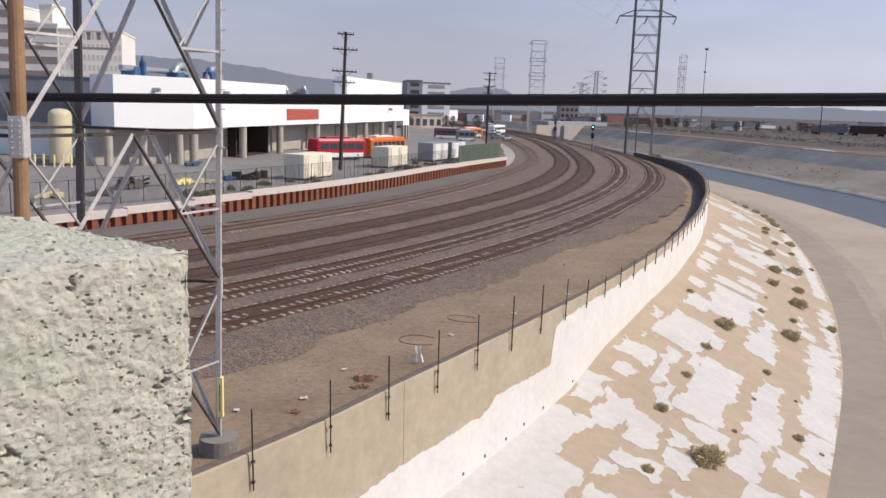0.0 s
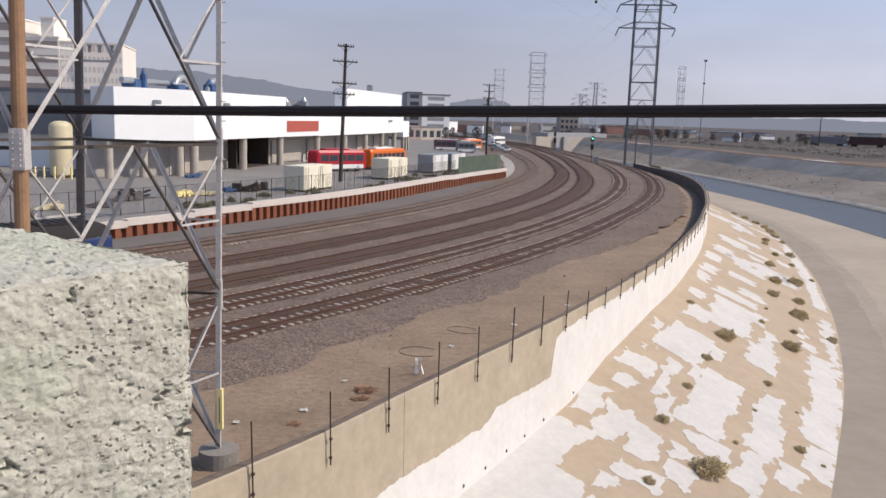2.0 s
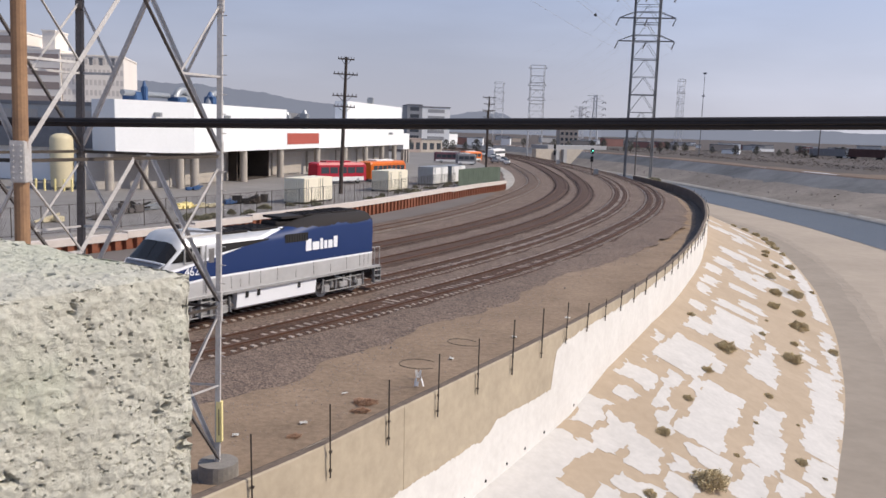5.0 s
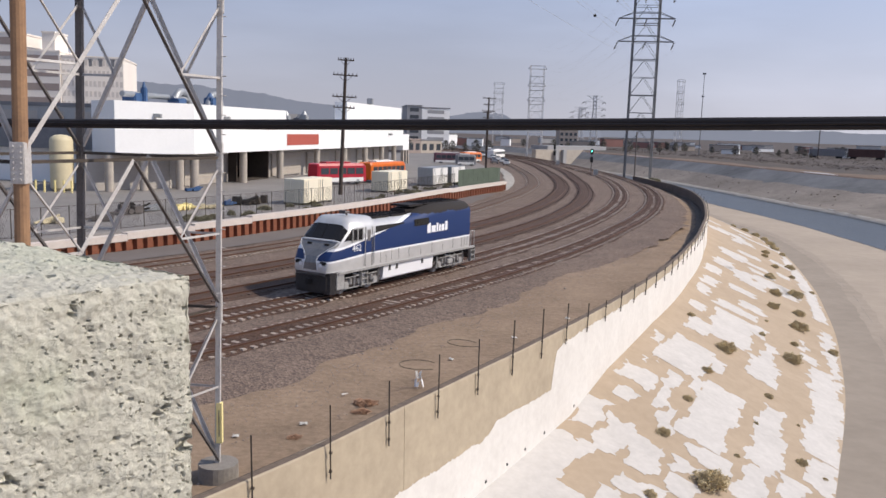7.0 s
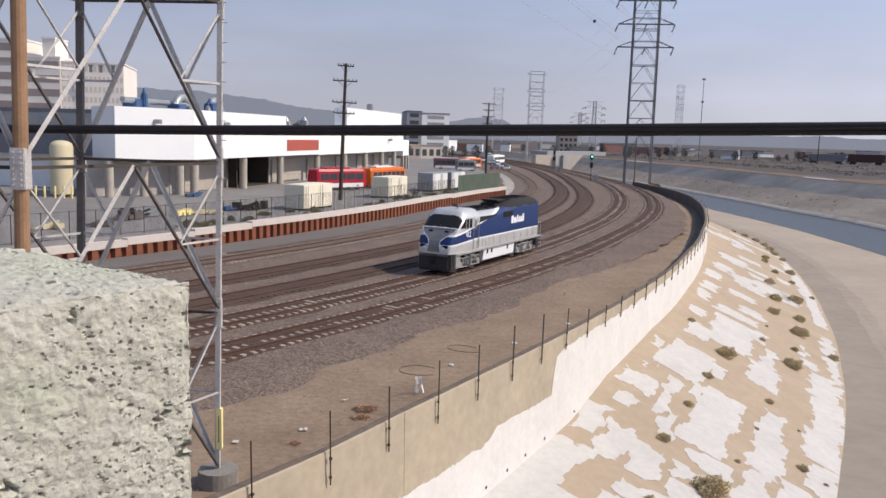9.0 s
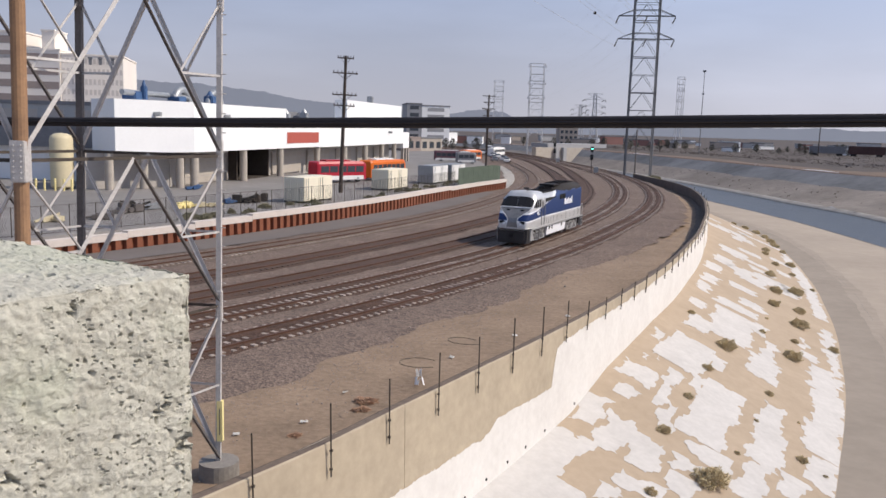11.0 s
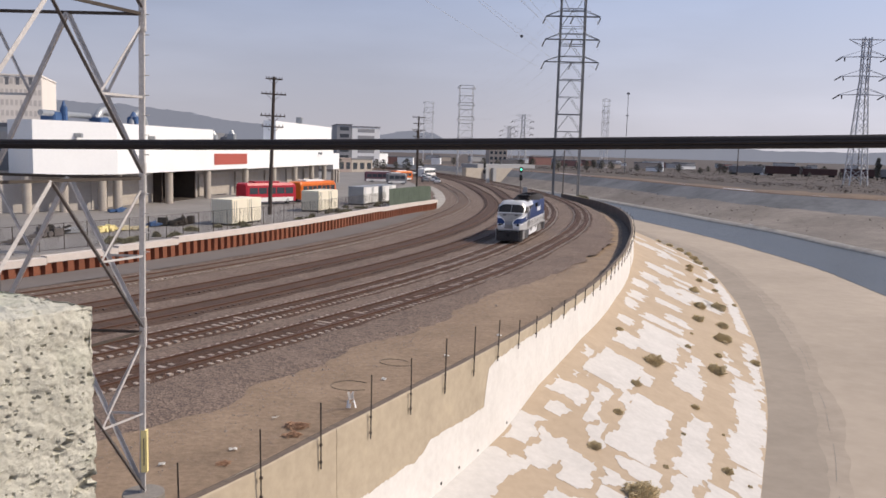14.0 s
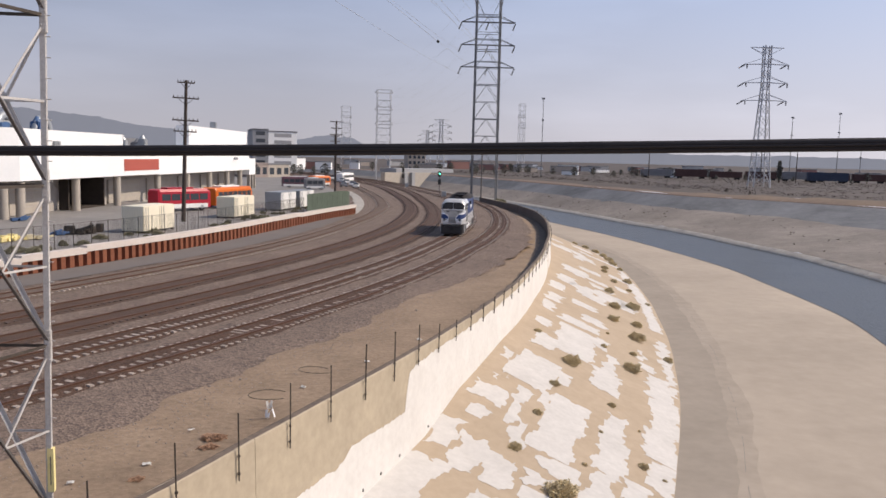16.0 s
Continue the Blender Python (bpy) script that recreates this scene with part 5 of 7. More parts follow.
        for x0 in (5.35, 5.85):
            bm = bmesh.new()
            box(bm, x0, x0 + 0.4, sy * 1.47, sy * 1.525, 3.12, 3.74)
            part("side_window", bm, M["glass"], cab)
        bm = bmesh.new()
        for x0, x1, z0, z1 in ((5.28, 6.32, 3.74, 3.80), (5.28, 6.32, 3.06, 3.12), (5.28, 5.35, 3.12, 3.74), (5.75, 5.85, 3.12, 3.74), (6.25, 6.32, 3.12, 3.74)):
            box(bm, x0, x1, sy * 1.49, sy * 1.54, z0, z1)
        part("window_frame", bm, M["silver"], cab)
        bm = bmesh.new()  # cab door with its jambs and grab irons
        for x0 in (4.32, 4.98):
            box(bm, x0, x0 + 0.035, sy * 1.5, sy * 1.525, 1.5, 3.8)
        box(bm, 4.5, 4.82, sy * 1.5, sy * 1.52, 2.95, 3.62)
        for x0 in (4.22, 5.12):
            cyl(bm, (x0, sy * 1.57, 1.6), (x0, sy * 1.57, 3.3), 0.022, n=6)
        part("cab_door", bm, M["shade"] if sy < 0 else M["nose"], cab)
        bm = bmesh.new()
        for x0 in (4.22, 5.12):
            cyl(bm, (x0, sy * 1.58, 1.6), (x0, sy * 1.58, 3.5), 0.025, n=6)
        part("grab_iron", bm, M["silver"], cab)
        bm = bmesh.new()  # dark upper side panels behind the cab, under the stripe
        p = [(4.0, 3.68), (4.0, 3.36), (0.85, 3.68 + 0.04), (0.85, 3.78), (4.0, 3.78)]
        v = [bm.verts.new((x, sy * 1.508, z)) for x, z in p]
        bm.faces.new(v if sy > 0 else v[::-1])
        part("intake_panel", bm, M["shade"], body)
        bm = bmesh.new()
        box(bm, -2.1, -0.35, sy * 1.49, sy * 1.515, 3.42, 3.86)
        for k in range(9):
            box(bm, -2.08 + 0.195 * k, -2.03 + 0.195 * k, sy * 1.5, sy * 1.535, 3.44, 3.84)
        part("radiator_grille", bm, M["shade"], body)
        bm = bmesh.new()  # low doors and seams along the skirt
        for x0 in (-7.4, -7.0, -6.6, -5.4, -4.0, -2.6, -1.2, 0.2, 1.4, 2.2, 2.8, 3.4):
            box(bm, x0, x0 + 0.025, sy * 1.5, sy * 1.512, 1.55, 2.2 if int(x0 * 10) % 4 else 1.95)
        part("door_seam", bm, M["truck"], body)
        bm = bmesh.new()
        box(bm, -8.45, 7.7, sy * 1.42, sy * 1.56, 1.30, 1.43)
        part("side_sill", bm, M["silver"], root, "bright silver side sill")
        bm = bmesh.new()  # fuel tank half
        ring_loft(bm, [[(x, sy * 0.1, 0.42), (x, sy * 1.24, 0.40), (x, sy * 1.36, 0.50), (x, sy * 1.44, 1.28), (x, sy * 0.1, 1.28)] for x in (-2.9, 2.95)])
        part("fuel_tank", bm, M["letter"], root, "white painted fuel tank skirt")
        bm = bmesh.new()
        for x0 in (-1.6, 1.4, 2.2):
            box(bm, x0, x0 + 0.18, sy * 1.38, sy * 1.46, 0.95, 1.25)
        part("tank_fitting", bm, M["shade"], root)
        bm = bmesh.new()  # lamps in the nose
        cyl(bm, (8.40, sy * 0.98, 1.86), (8.60, sy * 0.98, 1.84), 0.13, n=14)
        cyl(bm, (8.40, sy * 0.72, 1.84), (8.66, sy * 0.72, 1.82), 0.11, n=14)
        part("headlight", bm, M["letter"], cab)
        bm = bmesh.new()
        box(bm, 8.3, 8.62, sy * 0.58, sy * 1.13, 1.68, 2.04, None, 0.05)
        part("lamp_housing", bm, M["shade"], cab)
        for xs in (-8.35, 5.0):  # ladders
            bm = bmesh.new()
            for z in (0.42, 0.75, 1.08):
                box(bm, xs - 0.25, xs + 0.3, sy * 1.22, sy * 1.52, z, z + 0.05)
            for e in (-0.27, 0.3):
                box(bm, xs + e, xs + e + 0.04, sy * 1.3, sy * 1.52, 0.36, 1.4)
            part("step_ladder", bm, M["silver"], root)
        bm = bmesh.new()
        for x0 in (-8.5, -8.0):
            cyl(bm, (x0, sy * 1.48, 1.4), (x0, sy * 1.48, 2.5), 0.025, n=6)
        cyl(bm, (-8.5, sy * 1.48, 2.5), (-7.75, sy * 1.48, 2.5), 0.025, n=6)
        part("handrail", bm, M["silver"], root)
    # roof equipment
    for x0, x1, w, z0, z1, m in ((-7.2, -4.9, 0.8, 4.6, 4.72, "sooty"), (-4.6, -2.6, 0.8, 4.6, 4.70, "sooty"), (-2.2, -0.6, 0.6, 4.2, 4.40, "sooty"), (-0.4, 1.5, 0.95, 4.1, 4.22, "sooty"), (1.7, 3.7, 0.95, 4.1, 4.22, "sooty")):
        bm = bmesh.new()
        box(bm, x0, x1, -w, w, z0, z1, None, 0.05)
        hatch = part("roof_hatch", bm, M[m], root)
        for k in range(6):
            xx = x0 + (x1 - x0) * (k + 0.5) / 6
            bm = bmesh.new()
            box(bm, xx - 0.03, xx + 0.03, -w * 0.9, w * 0.9, z1, z1 + 0.03)
            part("hatch_rib", bm, M[m], hatch)
    bm = bmesh.new()
    box(bm, -7.5, -0.9, -0.7, 0.7, 4.55, 4.675)
    part("roof_panel", bm, M["sooty"], root)
    bm = bmesh.new()
    cyl(bm, (5.3, 0.3, 4.4), (5.3, 0.3, 4.62), 0.06, n=8)
    for k in (-0.14, 0, 0.14):
        cyl(bm, (5.2, 0.3 + k, 4.6), (5.75, 0.3 + k, 4.63), 0.05, 0.11, 8)
    part("horn", bm, M["galv_dark"], root)
    # pilot and couplers
    bm = bmesh.new()
    # the pilot's colour holds the shade of the front; side plates stay silver
    ring_loft(bm, [[(x, -w, z0), (x, -w, 1.45), (x, w, 1.45), (x, w, z0)] for x, w, z0 in ((7.3, 1.46, 0.35), (7.95, 1.40, 0.22), (8.3, 1.22, 0.20), (8.4, 1.05, 0.24))])
    pilot = part("pilot", bm, M["pilot"], root, "dark pilot under the nose, its shade put into the colour")
    for sy in (-1, 1):
        bm = bmesh.new()
        box(bm, 6.95, 7.85, sy * 1.40, sy * 1.48, 0.42, 1.44, None, 0.03)
        part("side_plate", bm, M["silver"], pilot, "silver side plate")
    bm = bmesh.new()
    # box across the pilot's front in the same shade-dark colour
    box(bm, 7.95, 8.5, -1.27, 1.27, 0.2, 1.41, None, 0.2)
    part("coupler_pocket", bm, M["pilot"], pilot)
    for x0, x1 in ((8.7, 9.0), (-9.0, -8.5)):
        bm = bmesh.new()
        box(bm, x0, x1, -0.16, 0.16, 0.72, 1.05, None, 0.05)
        part("coupler", bm, M["shade"], root)
    bm = bmesh.new()
    box(bm, -8.6, -7.75, -1.5, 1.5, 1.28, 1.40)
    box(bm, -8.55, -8.45, -1.3, 1.3, 0.5, 1.3)
    part("end_platform", bm, M["galv_dark"], root)
    bm = bmesh.new()
    box(bm, -8.3, 7.4, -1.1, 1.1, 0.95, 1.43)
    part("underframe", bm, M["shade"], root)
    # trucks and wheelsets
    wheelsets = []
    for xc in (-5.35, 5.15):
        truck = new("truck")
        truck.parent = root
        truck.location = (xc, 0, 0)
        for sy in (-1, 1):
            bm = bmesh.new()
            ring_loft(bm, [[(-2.1, y, 0.62), (-1.7, y, 0.92), (-0.6, y, 0.86), (0.6, y, 0.86), (1.7, y, 0.92), (2.1, y, 0.62), (1.6, y, 0.60), (0.5, y, 0.42), (-0.5, y, 0.42), (-1.6, y, 0.60)] for y in (sy * 1.06, sy * 1.24)])
            part("side_frame", bm, M["galv_dark"], truck)
            for xx in (-1.75, -0.62, 0.0, 0.62, 1.75):
                bm = bmesh.new()
                beam(bm, (xx, sy * 1.3, 0.36), (xx * 0.96, sy * 1.33, 1.12), 0.09, 0.07)
                part("hanger", bm, M["silver"], truck)
            for z in (0.38, 1.0):
                bm = bmesh.new()
                cyl(bm, (-1.5, sy * 1.36, z), (1.5, sy * 1.36, z), 0.03, n=6)
                part("brake_rod", bm, M["silver"], truck)
            for xx in (-1.37, 1.37):
                bm = bmesh.new()
                box(bm, xx - 0.24, xx + 0.24, sy * 1.1, sy * 1.36, 0.34, 0.74, None, 0.05)
                part("axle_box", bm, M["silver"], truck)
                bm = bmesh.new()
                for k in range(5):
                    cyl(bm, (xx + 0.38 * (1 if xx < 0 else -1), sy * 1.28, 0.60 + 0.07 * k), (xx + 0.38 * (1 if xx < 0 else -1), sy * 1.28, 0.65 + 0.07 * k), 0.11, n=10)
                part("coil_spring", bm, M["silver"], truck)
            bm = bmesh.new()
            cyl(bm, (-0.7, sy * 1.3, 0.75), (0.7, sy * 1.3, 1.15), 0.05, n=8)
            box(bm, -0.35, 0.35, sy * 1.24, sy * 1.36, 0.48, 0.8, None, 0.04)
            part("damper", bm, M["silver"], truck)
        for xx in (-1.37, 1.37):
            ws = new("wheelset")
            ws.parent = root
            ws.location = (xc + xx, 0, 0.51)
            for sy in (-1, 1):
                bm = bmesh.new()
                cyl(bm, (0, sy * 0.69, 0), (0, sy * 0.83, 0), 0.51, n=28)
                cyl(bm, (0, sy * 0.66, 0), (0, sy * 0.69, 0), 0.54, n=28)
                cyl(bm, (0, sy * 0.83, 0), (0, sy * 0.86, 0), 0.17, n=12)
                for k in range(4):
                    a = k * math.pi / 2
                    cyl(bm, (0.32 * math.cos(a), sy * 0.83, 0.32 * math.sin(a)), (0.32 * math.cos(a), sy * 0.845, 0.32 * math.sin(a)), 0.06, n=8)
                part("wheel", bm, M["truck"], ws)
            bm = bmesh.new()
            cyl(bm, (0, -0.7, 0), (0, 0.7, 0), 0.09, n=12)
            part("axle", bm, M["shade"], ws)
            wheelsets.append(ws)
    # fleet number, and the maker's wordmark as plain white bars
    cu = bpy.data.curves.new("fleet_number", "FONT")
    cu.body, cu.size, cu.extrude, cu.align_x = "462", 0.56, 0.004, "CENTER"
    tmp = bpy.data.objects.new("fleet_number", cu)
    scene.collection.objects.link(tmp)
    me = bpy.data.meshes.new_from_object(tmp.evaluated_get(bpy.context.evaluated_depsgraph_get()))
    bpy.data.objects.remove(tmp)
    me.materials.clear()
    me.materials.append(M["letter"])
    num = new("fleet_number", me)
    num.parent = root
    num.matrix_basis = pose(5.85, 1.512, 2.47, 90, 0, 180)
    bm = bmesh.new()
    x = -1.95
    for w, h in ((0.44, 0.62), (0.52, 0.44), (0.22, 0.58), (0.24, 0.44), (0.36, 0.44), (0.32, 0.62)):
        box(bm, x - w, x, 1.498, 1.512, 2.86, 2.86 + h)
        x -= w + 0.1
    part("wordmark", bm, M["letter"], root, "white wordmark drawn as plain bars")
    for ob in root.children_recursive:  # true overall length
        if ob.parent is root:
            ob.location.x *= LENGTH
        if ob.type == "MESH" and ob is not num and not ob.parent.name.startswith(("truck", "wheelset")):
            for v in ob.data.vertices:
                if v.co.x > 7.3:  # short, blunt nose
                    v.co.x = 7.3 + (v.co.x - 7.3) * 0.72
                v.co.x *= LENGTH
    return root, wheelsets


loco, loco_wheels = locomotive()
LOCO_S = ((0, -25.0), (2.5, -9.4), (3.5, -3.5), (4, -0.5), (6.5, 14.6), (7, 17.9), (8, 24.7), (9, 31.6), (11.5, 49.2), (12.5, 56.4), (14, 67.2), (15, 74.6), (16, 82.2))  # time, station of mid length



# ---- depot building ----
CORNER, FRONT_END, SIDE_END = Vector((-31.5, 104.0, 0)), Vector((-10.6, 204.5, 0)), Vector((-38.4, 96.6, 0))


def depot():
    root = tagged(new("depot_building"), "long white rendered depot with columns and open bays", "building")
    u = (FRONT_END - CORNER).normalized()
    n_in = Vector((-u.y, u.x, 0))
    ln = (FRONT_END - CORNER).length
    v = (SIDE_END - CORNER).normalized()
    lv = (SIDE_END - CORNER).length
    Z0, FB, TOP = 1.5, 5.85, 12.0

    def slab(name, a, c, d, z0, z1, m, parent=root, label=""):
        """A block whose outer face runs from a to c and which goes d deep."""
        bm = bmesh.new()
        e = (c - a).normalized()
        q = Vector((-e.y, e.x, 0)) * d
        ring_loft(bm, [[p + Vector((0, 0, z)) for p in (a, c, c + q, a + q)] for z in (z0, z1)])
        return part(name, bm, M[m], parent, label)

    P = lambda f: CORNER + u * (ln * f)
    slab("fascia", P(0), P(0.283), 5, FB, TOP, "white_wall")
    slab("fascia", P(0.283) + u * 0.02, P(0.425), 5, FB, 9.7, "white_wall")
    slab("fascia", P(0.425) + u * 0.03, P(0.985), 5, FB - 0.1, 9.5, "white_wall")
    slab("fascia", SIDE_END, CORNER - n_in * 0.0, 6, FB, TOP, "white_wall")
    slab("roof_deck", P(0) + n_in * 5, P(1) + n_in * 5, 38, FB, 9.2, "roof")
    slab("upper_block", P(0.60) + n_in * 1.0, P(1.0) + n_in * 1.0, 2.5, 9.52, 14.6, "white_wall")
    for f0, f1 in ((0.0, 0.156), (0.264, 0.98)):
        slab("back_wall", P(f0) + n_in * 3.4, P(f1) + n_in * 3.4, 0.4, Z0 - 0.5, FB - 0.12, "grey_wall")
    # back, reveals and floor of the bay have its shade in their colour
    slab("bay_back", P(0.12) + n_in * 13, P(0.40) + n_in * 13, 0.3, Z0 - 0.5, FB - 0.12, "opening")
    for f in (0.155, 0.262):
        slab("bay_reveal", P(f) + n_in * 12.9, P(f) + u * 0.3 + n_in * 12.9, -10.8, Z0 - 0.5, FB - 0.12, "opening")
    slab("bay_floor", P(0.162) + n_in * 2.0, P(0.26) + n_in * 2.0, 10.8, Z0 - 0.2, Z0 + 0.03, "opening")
    slab("end_block", P(0.985), P(1.04), 9, 4.6, 8.4, "white_wall")
    for f in (0.99, 1.015, 1.036):
        slab("end_pier", P(f), P(f) + u * 0.7, 0.7, Z0 - 0.3, 4.6, "column")
    # columns and dark bays along the front
    for f in (0.012, 0.148, 0.276, 0.435, 0.58, 0.71, 0.83, 0.93):
        bm = bmesh.new()
        p = P(f) + n_in * 0.7
        cyl(bm, (p.x, p.y, Z0 - 0.3), (p.x, p.y, FB), 0.55, n=16)
        part("column", bm, M["column"], root, smooth=True)
    for f0, f1, m in ((0.03, 0.125, "grey_wall"), (0.30, 0.42, "grey_wall"), (0.45, 0.56, "grey_wall"), (0.60, 0.69, "grey_wall"), (0.73, 0.82, "grey_wall"), (0.85, 0.92, "grey_wall")):
        bay = slab("bay_door", P(f0) + n_in * 3.1, P(f1) + n_in * 3.1, 0.28, Z0, 5.1, m)
        if m == "grey_wall":
            for k in range(4):
                slab("door_panel", P(f0) + n_in * 3.06, P(f1) + n_in * 3.06, 0.03, Z0 + 0.1 + 0.85 * k, Z0 + 0.85 + 0.85 * k, "column", bay)
    # side face: columns under the fascia
    for f in (0.08, 0.55, 0.97):
        bm = bmesh.new()
        p = CORNER + v * (lv * f) + n_in * 1.2
        cyl(bm, (p.x, p.y, Z0 - 0.3), (p.x, p.y, FB), 0.5, n=16)
        part("column", bm, M["column"], root, smooth=True)
    slab("side_wall", SIDE_END + n_in * 3.9 - u * 1, CORNER + n_in * 3.4 + u * 0.2, 0.4, Z0 - 0.5, FB, "grey_wall")
    # red sign panel on the fascia, its writing too small to read
    bm = bmesh.new()
    a, c = P(0.286) - n_in * 0.06, P(0.423) - n_in * 0.06
    ring_loft(bm, [[p + Vector((0, 0, z)) for p in (a, c, c + n_in * 0.05, a + n_in * 0.05)] for z in (6.6, 8.35)])
    part("sign_panel", bm, M["red_sign"], root, "faded red sign panel")
    for p in (CORNER + v * (lv * 0.5) - Vector((-v.y, v.x, 0)) * -0.02, P(0.08), P(0.86)):
        bm = bmesh.new()
        box(bm, -1.0, 1.0, -0.3, 0.12, -0.25, 0.25, Matrix.Translation((p.x, p.y, 10.4 if p is not None and p.y < 120 else 8.4)) @ pose(0, 0, 0, 0, 0, -30), 0.05)
        part("wall_light", bm, M["duct"], root)
    # plant on the roof
    def plant(f, d, w, h, m, z=TOP):
        p = P(f) + n_in * d
        bm = bmesh.new()
        box(bm, -w / 2, w / 2, -w / 2, w / 2, 0, h, Matrix.Translation((p.x, p.y, z)) @ pose(0, 0, 0, 0, 0, -12), 0.12)
        if h > 1.6:
            cyl(bm, (p.x, p.y, z + h), (p.x, p.y, z + h + 0.7), w * 0.42, w * 0.12, 12)
        part("roof_plant", bm, M[m], root)
    for f, d, w, h, m, z in ((-0.02, 7.0, 1.9, 1.5, "blue_plant", 11.6), (-0.012, 6.0, 0.7, 1.9, "blue_plant", 11.9), (0.062, 6.0, 1.7, 1.2, "blue_plant", 11.6), (0.082, 6.6, 1.3, 1.3, "blue_plant", 11.6), (0.162, 6.5, 1.4, 1.7, "blue_plant", 11.6),
                             (0.50, 6, 2.0, 1.6, "duct", 9.2), (0.53, 7, 1.4, 2.6, "duct", 9.2), (0.40, 5, 1.2, 2.2, "duct", 9.2), (0.78, 2, 1.2, 1.4, "duct", 14.6), (0.35, 9, 2.6, 1.5, "roof", 9.2), (0.56, 9, 2.2, 2.0, "roof", 9.2)):
        plant(f, d, w, h, m, z)
    for f0, f1, d, z in ((-0.05, 0.05, 6.5, 12.9), (0.06, 0.10, 6.5, 12.8)):
        bm = bmesh.new()
        a, c = P(f0) + n_in * d, P(f1) + n_in * d
        cyl(bm, (a.x, a.y, z), (c.x, c.y, z), 0.35, n=12)
        part("duct", bm, M["duct"], root, smooth=True)
    for f in (0.085, 0.175):
        bm = bmesh.new()
        p = P(f) + n_in * 6.5
        pts = [p + u * (1.9 * math.cos(a)) + Vector((0, 0, 11.9 + 1.9 * math.sin(a))) for a in np.linspace(0, math.pi, 10)]
        rope(bm, pts, 0.5, 10)
        part("bent_duct", bm, M["duct"], root, smooth=True)
    slab("long_roof_rail", P(0.32) + n_in * 12, P(0.62) + n_in * 12, 0.6, 9.2, 12.0, "roof")
    return root


depot()


def block(name, label, category, a, c, d, z0, z1, m, floors=0, bays=0, win="pane", group="", side_bays=0):
    """A plain building whose front runs from a to c; storeys of windows are set into its faces."""
    root = tagged(new(name), label, category, group)
    a, c = Vector((*a, 0)), Vector((*c, 0))
    e = (c - a).normalized()
    q = Vector((-e.y, e.x, 0))
    bm = bmesh.new()
    ring_loft(bm, [[p + Vector((0, 0, z)) for p in (a, c, c + q * d, a + q * d)] for z in (z0, z1)])
    part("wall", bm, M[m], root)
    bm = bmesh.new()
    ring_loft(bm, [[p + Vector((0, 0, z)) for p in (a - e * 0.2 - q * 0.2, c + e * 0.2 - q * 0.2, c + e * 0.2 + q * (d + 0.2), a - e * 0.2 + q * (d + 0.2))] for z in (z1 + 0.01, z1 + 0.5)])
    part("roof", bm, M["roof"] if m not in ("hotel", "brown_deck") else M[m], root)
    for start, along, out, ln, nb in ((a, e, -q, (c - a).length, bays), (c, q, e, d, side_bays)):
        for i in range(floors):
            for j in range(nb):
                h, w = (z1 - z0) / floors, ln / nb
                p = start + along * (w * (j + 0.5)) + Vector((0, 0, z0 + h * (i + 0.5)))
                bm = bmesh.new()
                mm = Matrix.Translation(p) @ Vector(out).to_track_quat("-Y", "Z").to_matrix().to_4x4()
                half = 0.46 if win == "brown_deck" else 0.3
                box(bm, -w * half, w * half, -0.05, 0.10, -h * 0.26, h * 0.26, mm)
                part("window", bm, M[win], root)
    return root


block("office_tower", "cream rendered tower with shallow ribbed bays and few windows", "building", (-120.2, 262), (-102.6, 266), 30, 0, 28.6, "hotel", 9, 14, "rib_shade")
# dark boxes stand for the few windows of the top storey
for _x in (-111.5, -108.4, -104.6):
    block("roof_kiosk", "small dark box for a window high on the tower", "building", (_x, 261.6), (_x + 0.9, 261.8), 0.3, 25.8, 27.6, "roof")
block("parking_deck", "cream parking structure with brown open decks", "building", (-131.0, 261), (-120.4, 261.5), 30, 0, 29.8, "hotel", 7, 1, "brown_deck")
block("parking_ramp", "tall cream ramp wing of the parking structure", "building", (-160, 259), (-131.2, 260), 34, 0, 34.8, "hotel", 8, 1, "brown_deck")
block("stair_tower", "cream stair tower on the parking structure", "building", (-126.2, 262.6), (-122.4, 262.8), 10, 30.3, 35.6, "hotel")
block("annex", "low pale annex of the depot in shade", "building", (-66, 112), (-42.9, 108), 20, 1.2, 8.3, "white_wall")
block("annex_plant", "grey rooftop plant room on the annex", "building", (-66, 114.5), (-42.7, 110.5), 14, 8.8, 11.3, "duct", 1, 6, "grey_wall")
block("office_block", "grey concrete office block with bands of windows", "building", (-21, 420), (-13.6, 421), 30, 0, 21.0, "far_grey", 6, 1, side_bays=6)
block("office_wing", "pale concrete wing of an office block", "building", (-13.5, 421), (0.3, 424), 30, 0, 20.2, "white_wall", 6, 1, "far_grey")
block("workshop", "small cream and brown workshop building", "building", (-15.7, 330), (-10.9, 335), 12, 0.2, 5.4, "brown_deck", 1, 2)
block("workshop_store", "cream storage shed beside the workshop", "building", (-10.8, 335), (-2.6, 345), 10, 0.2, 5.2, "column", 1, 3)


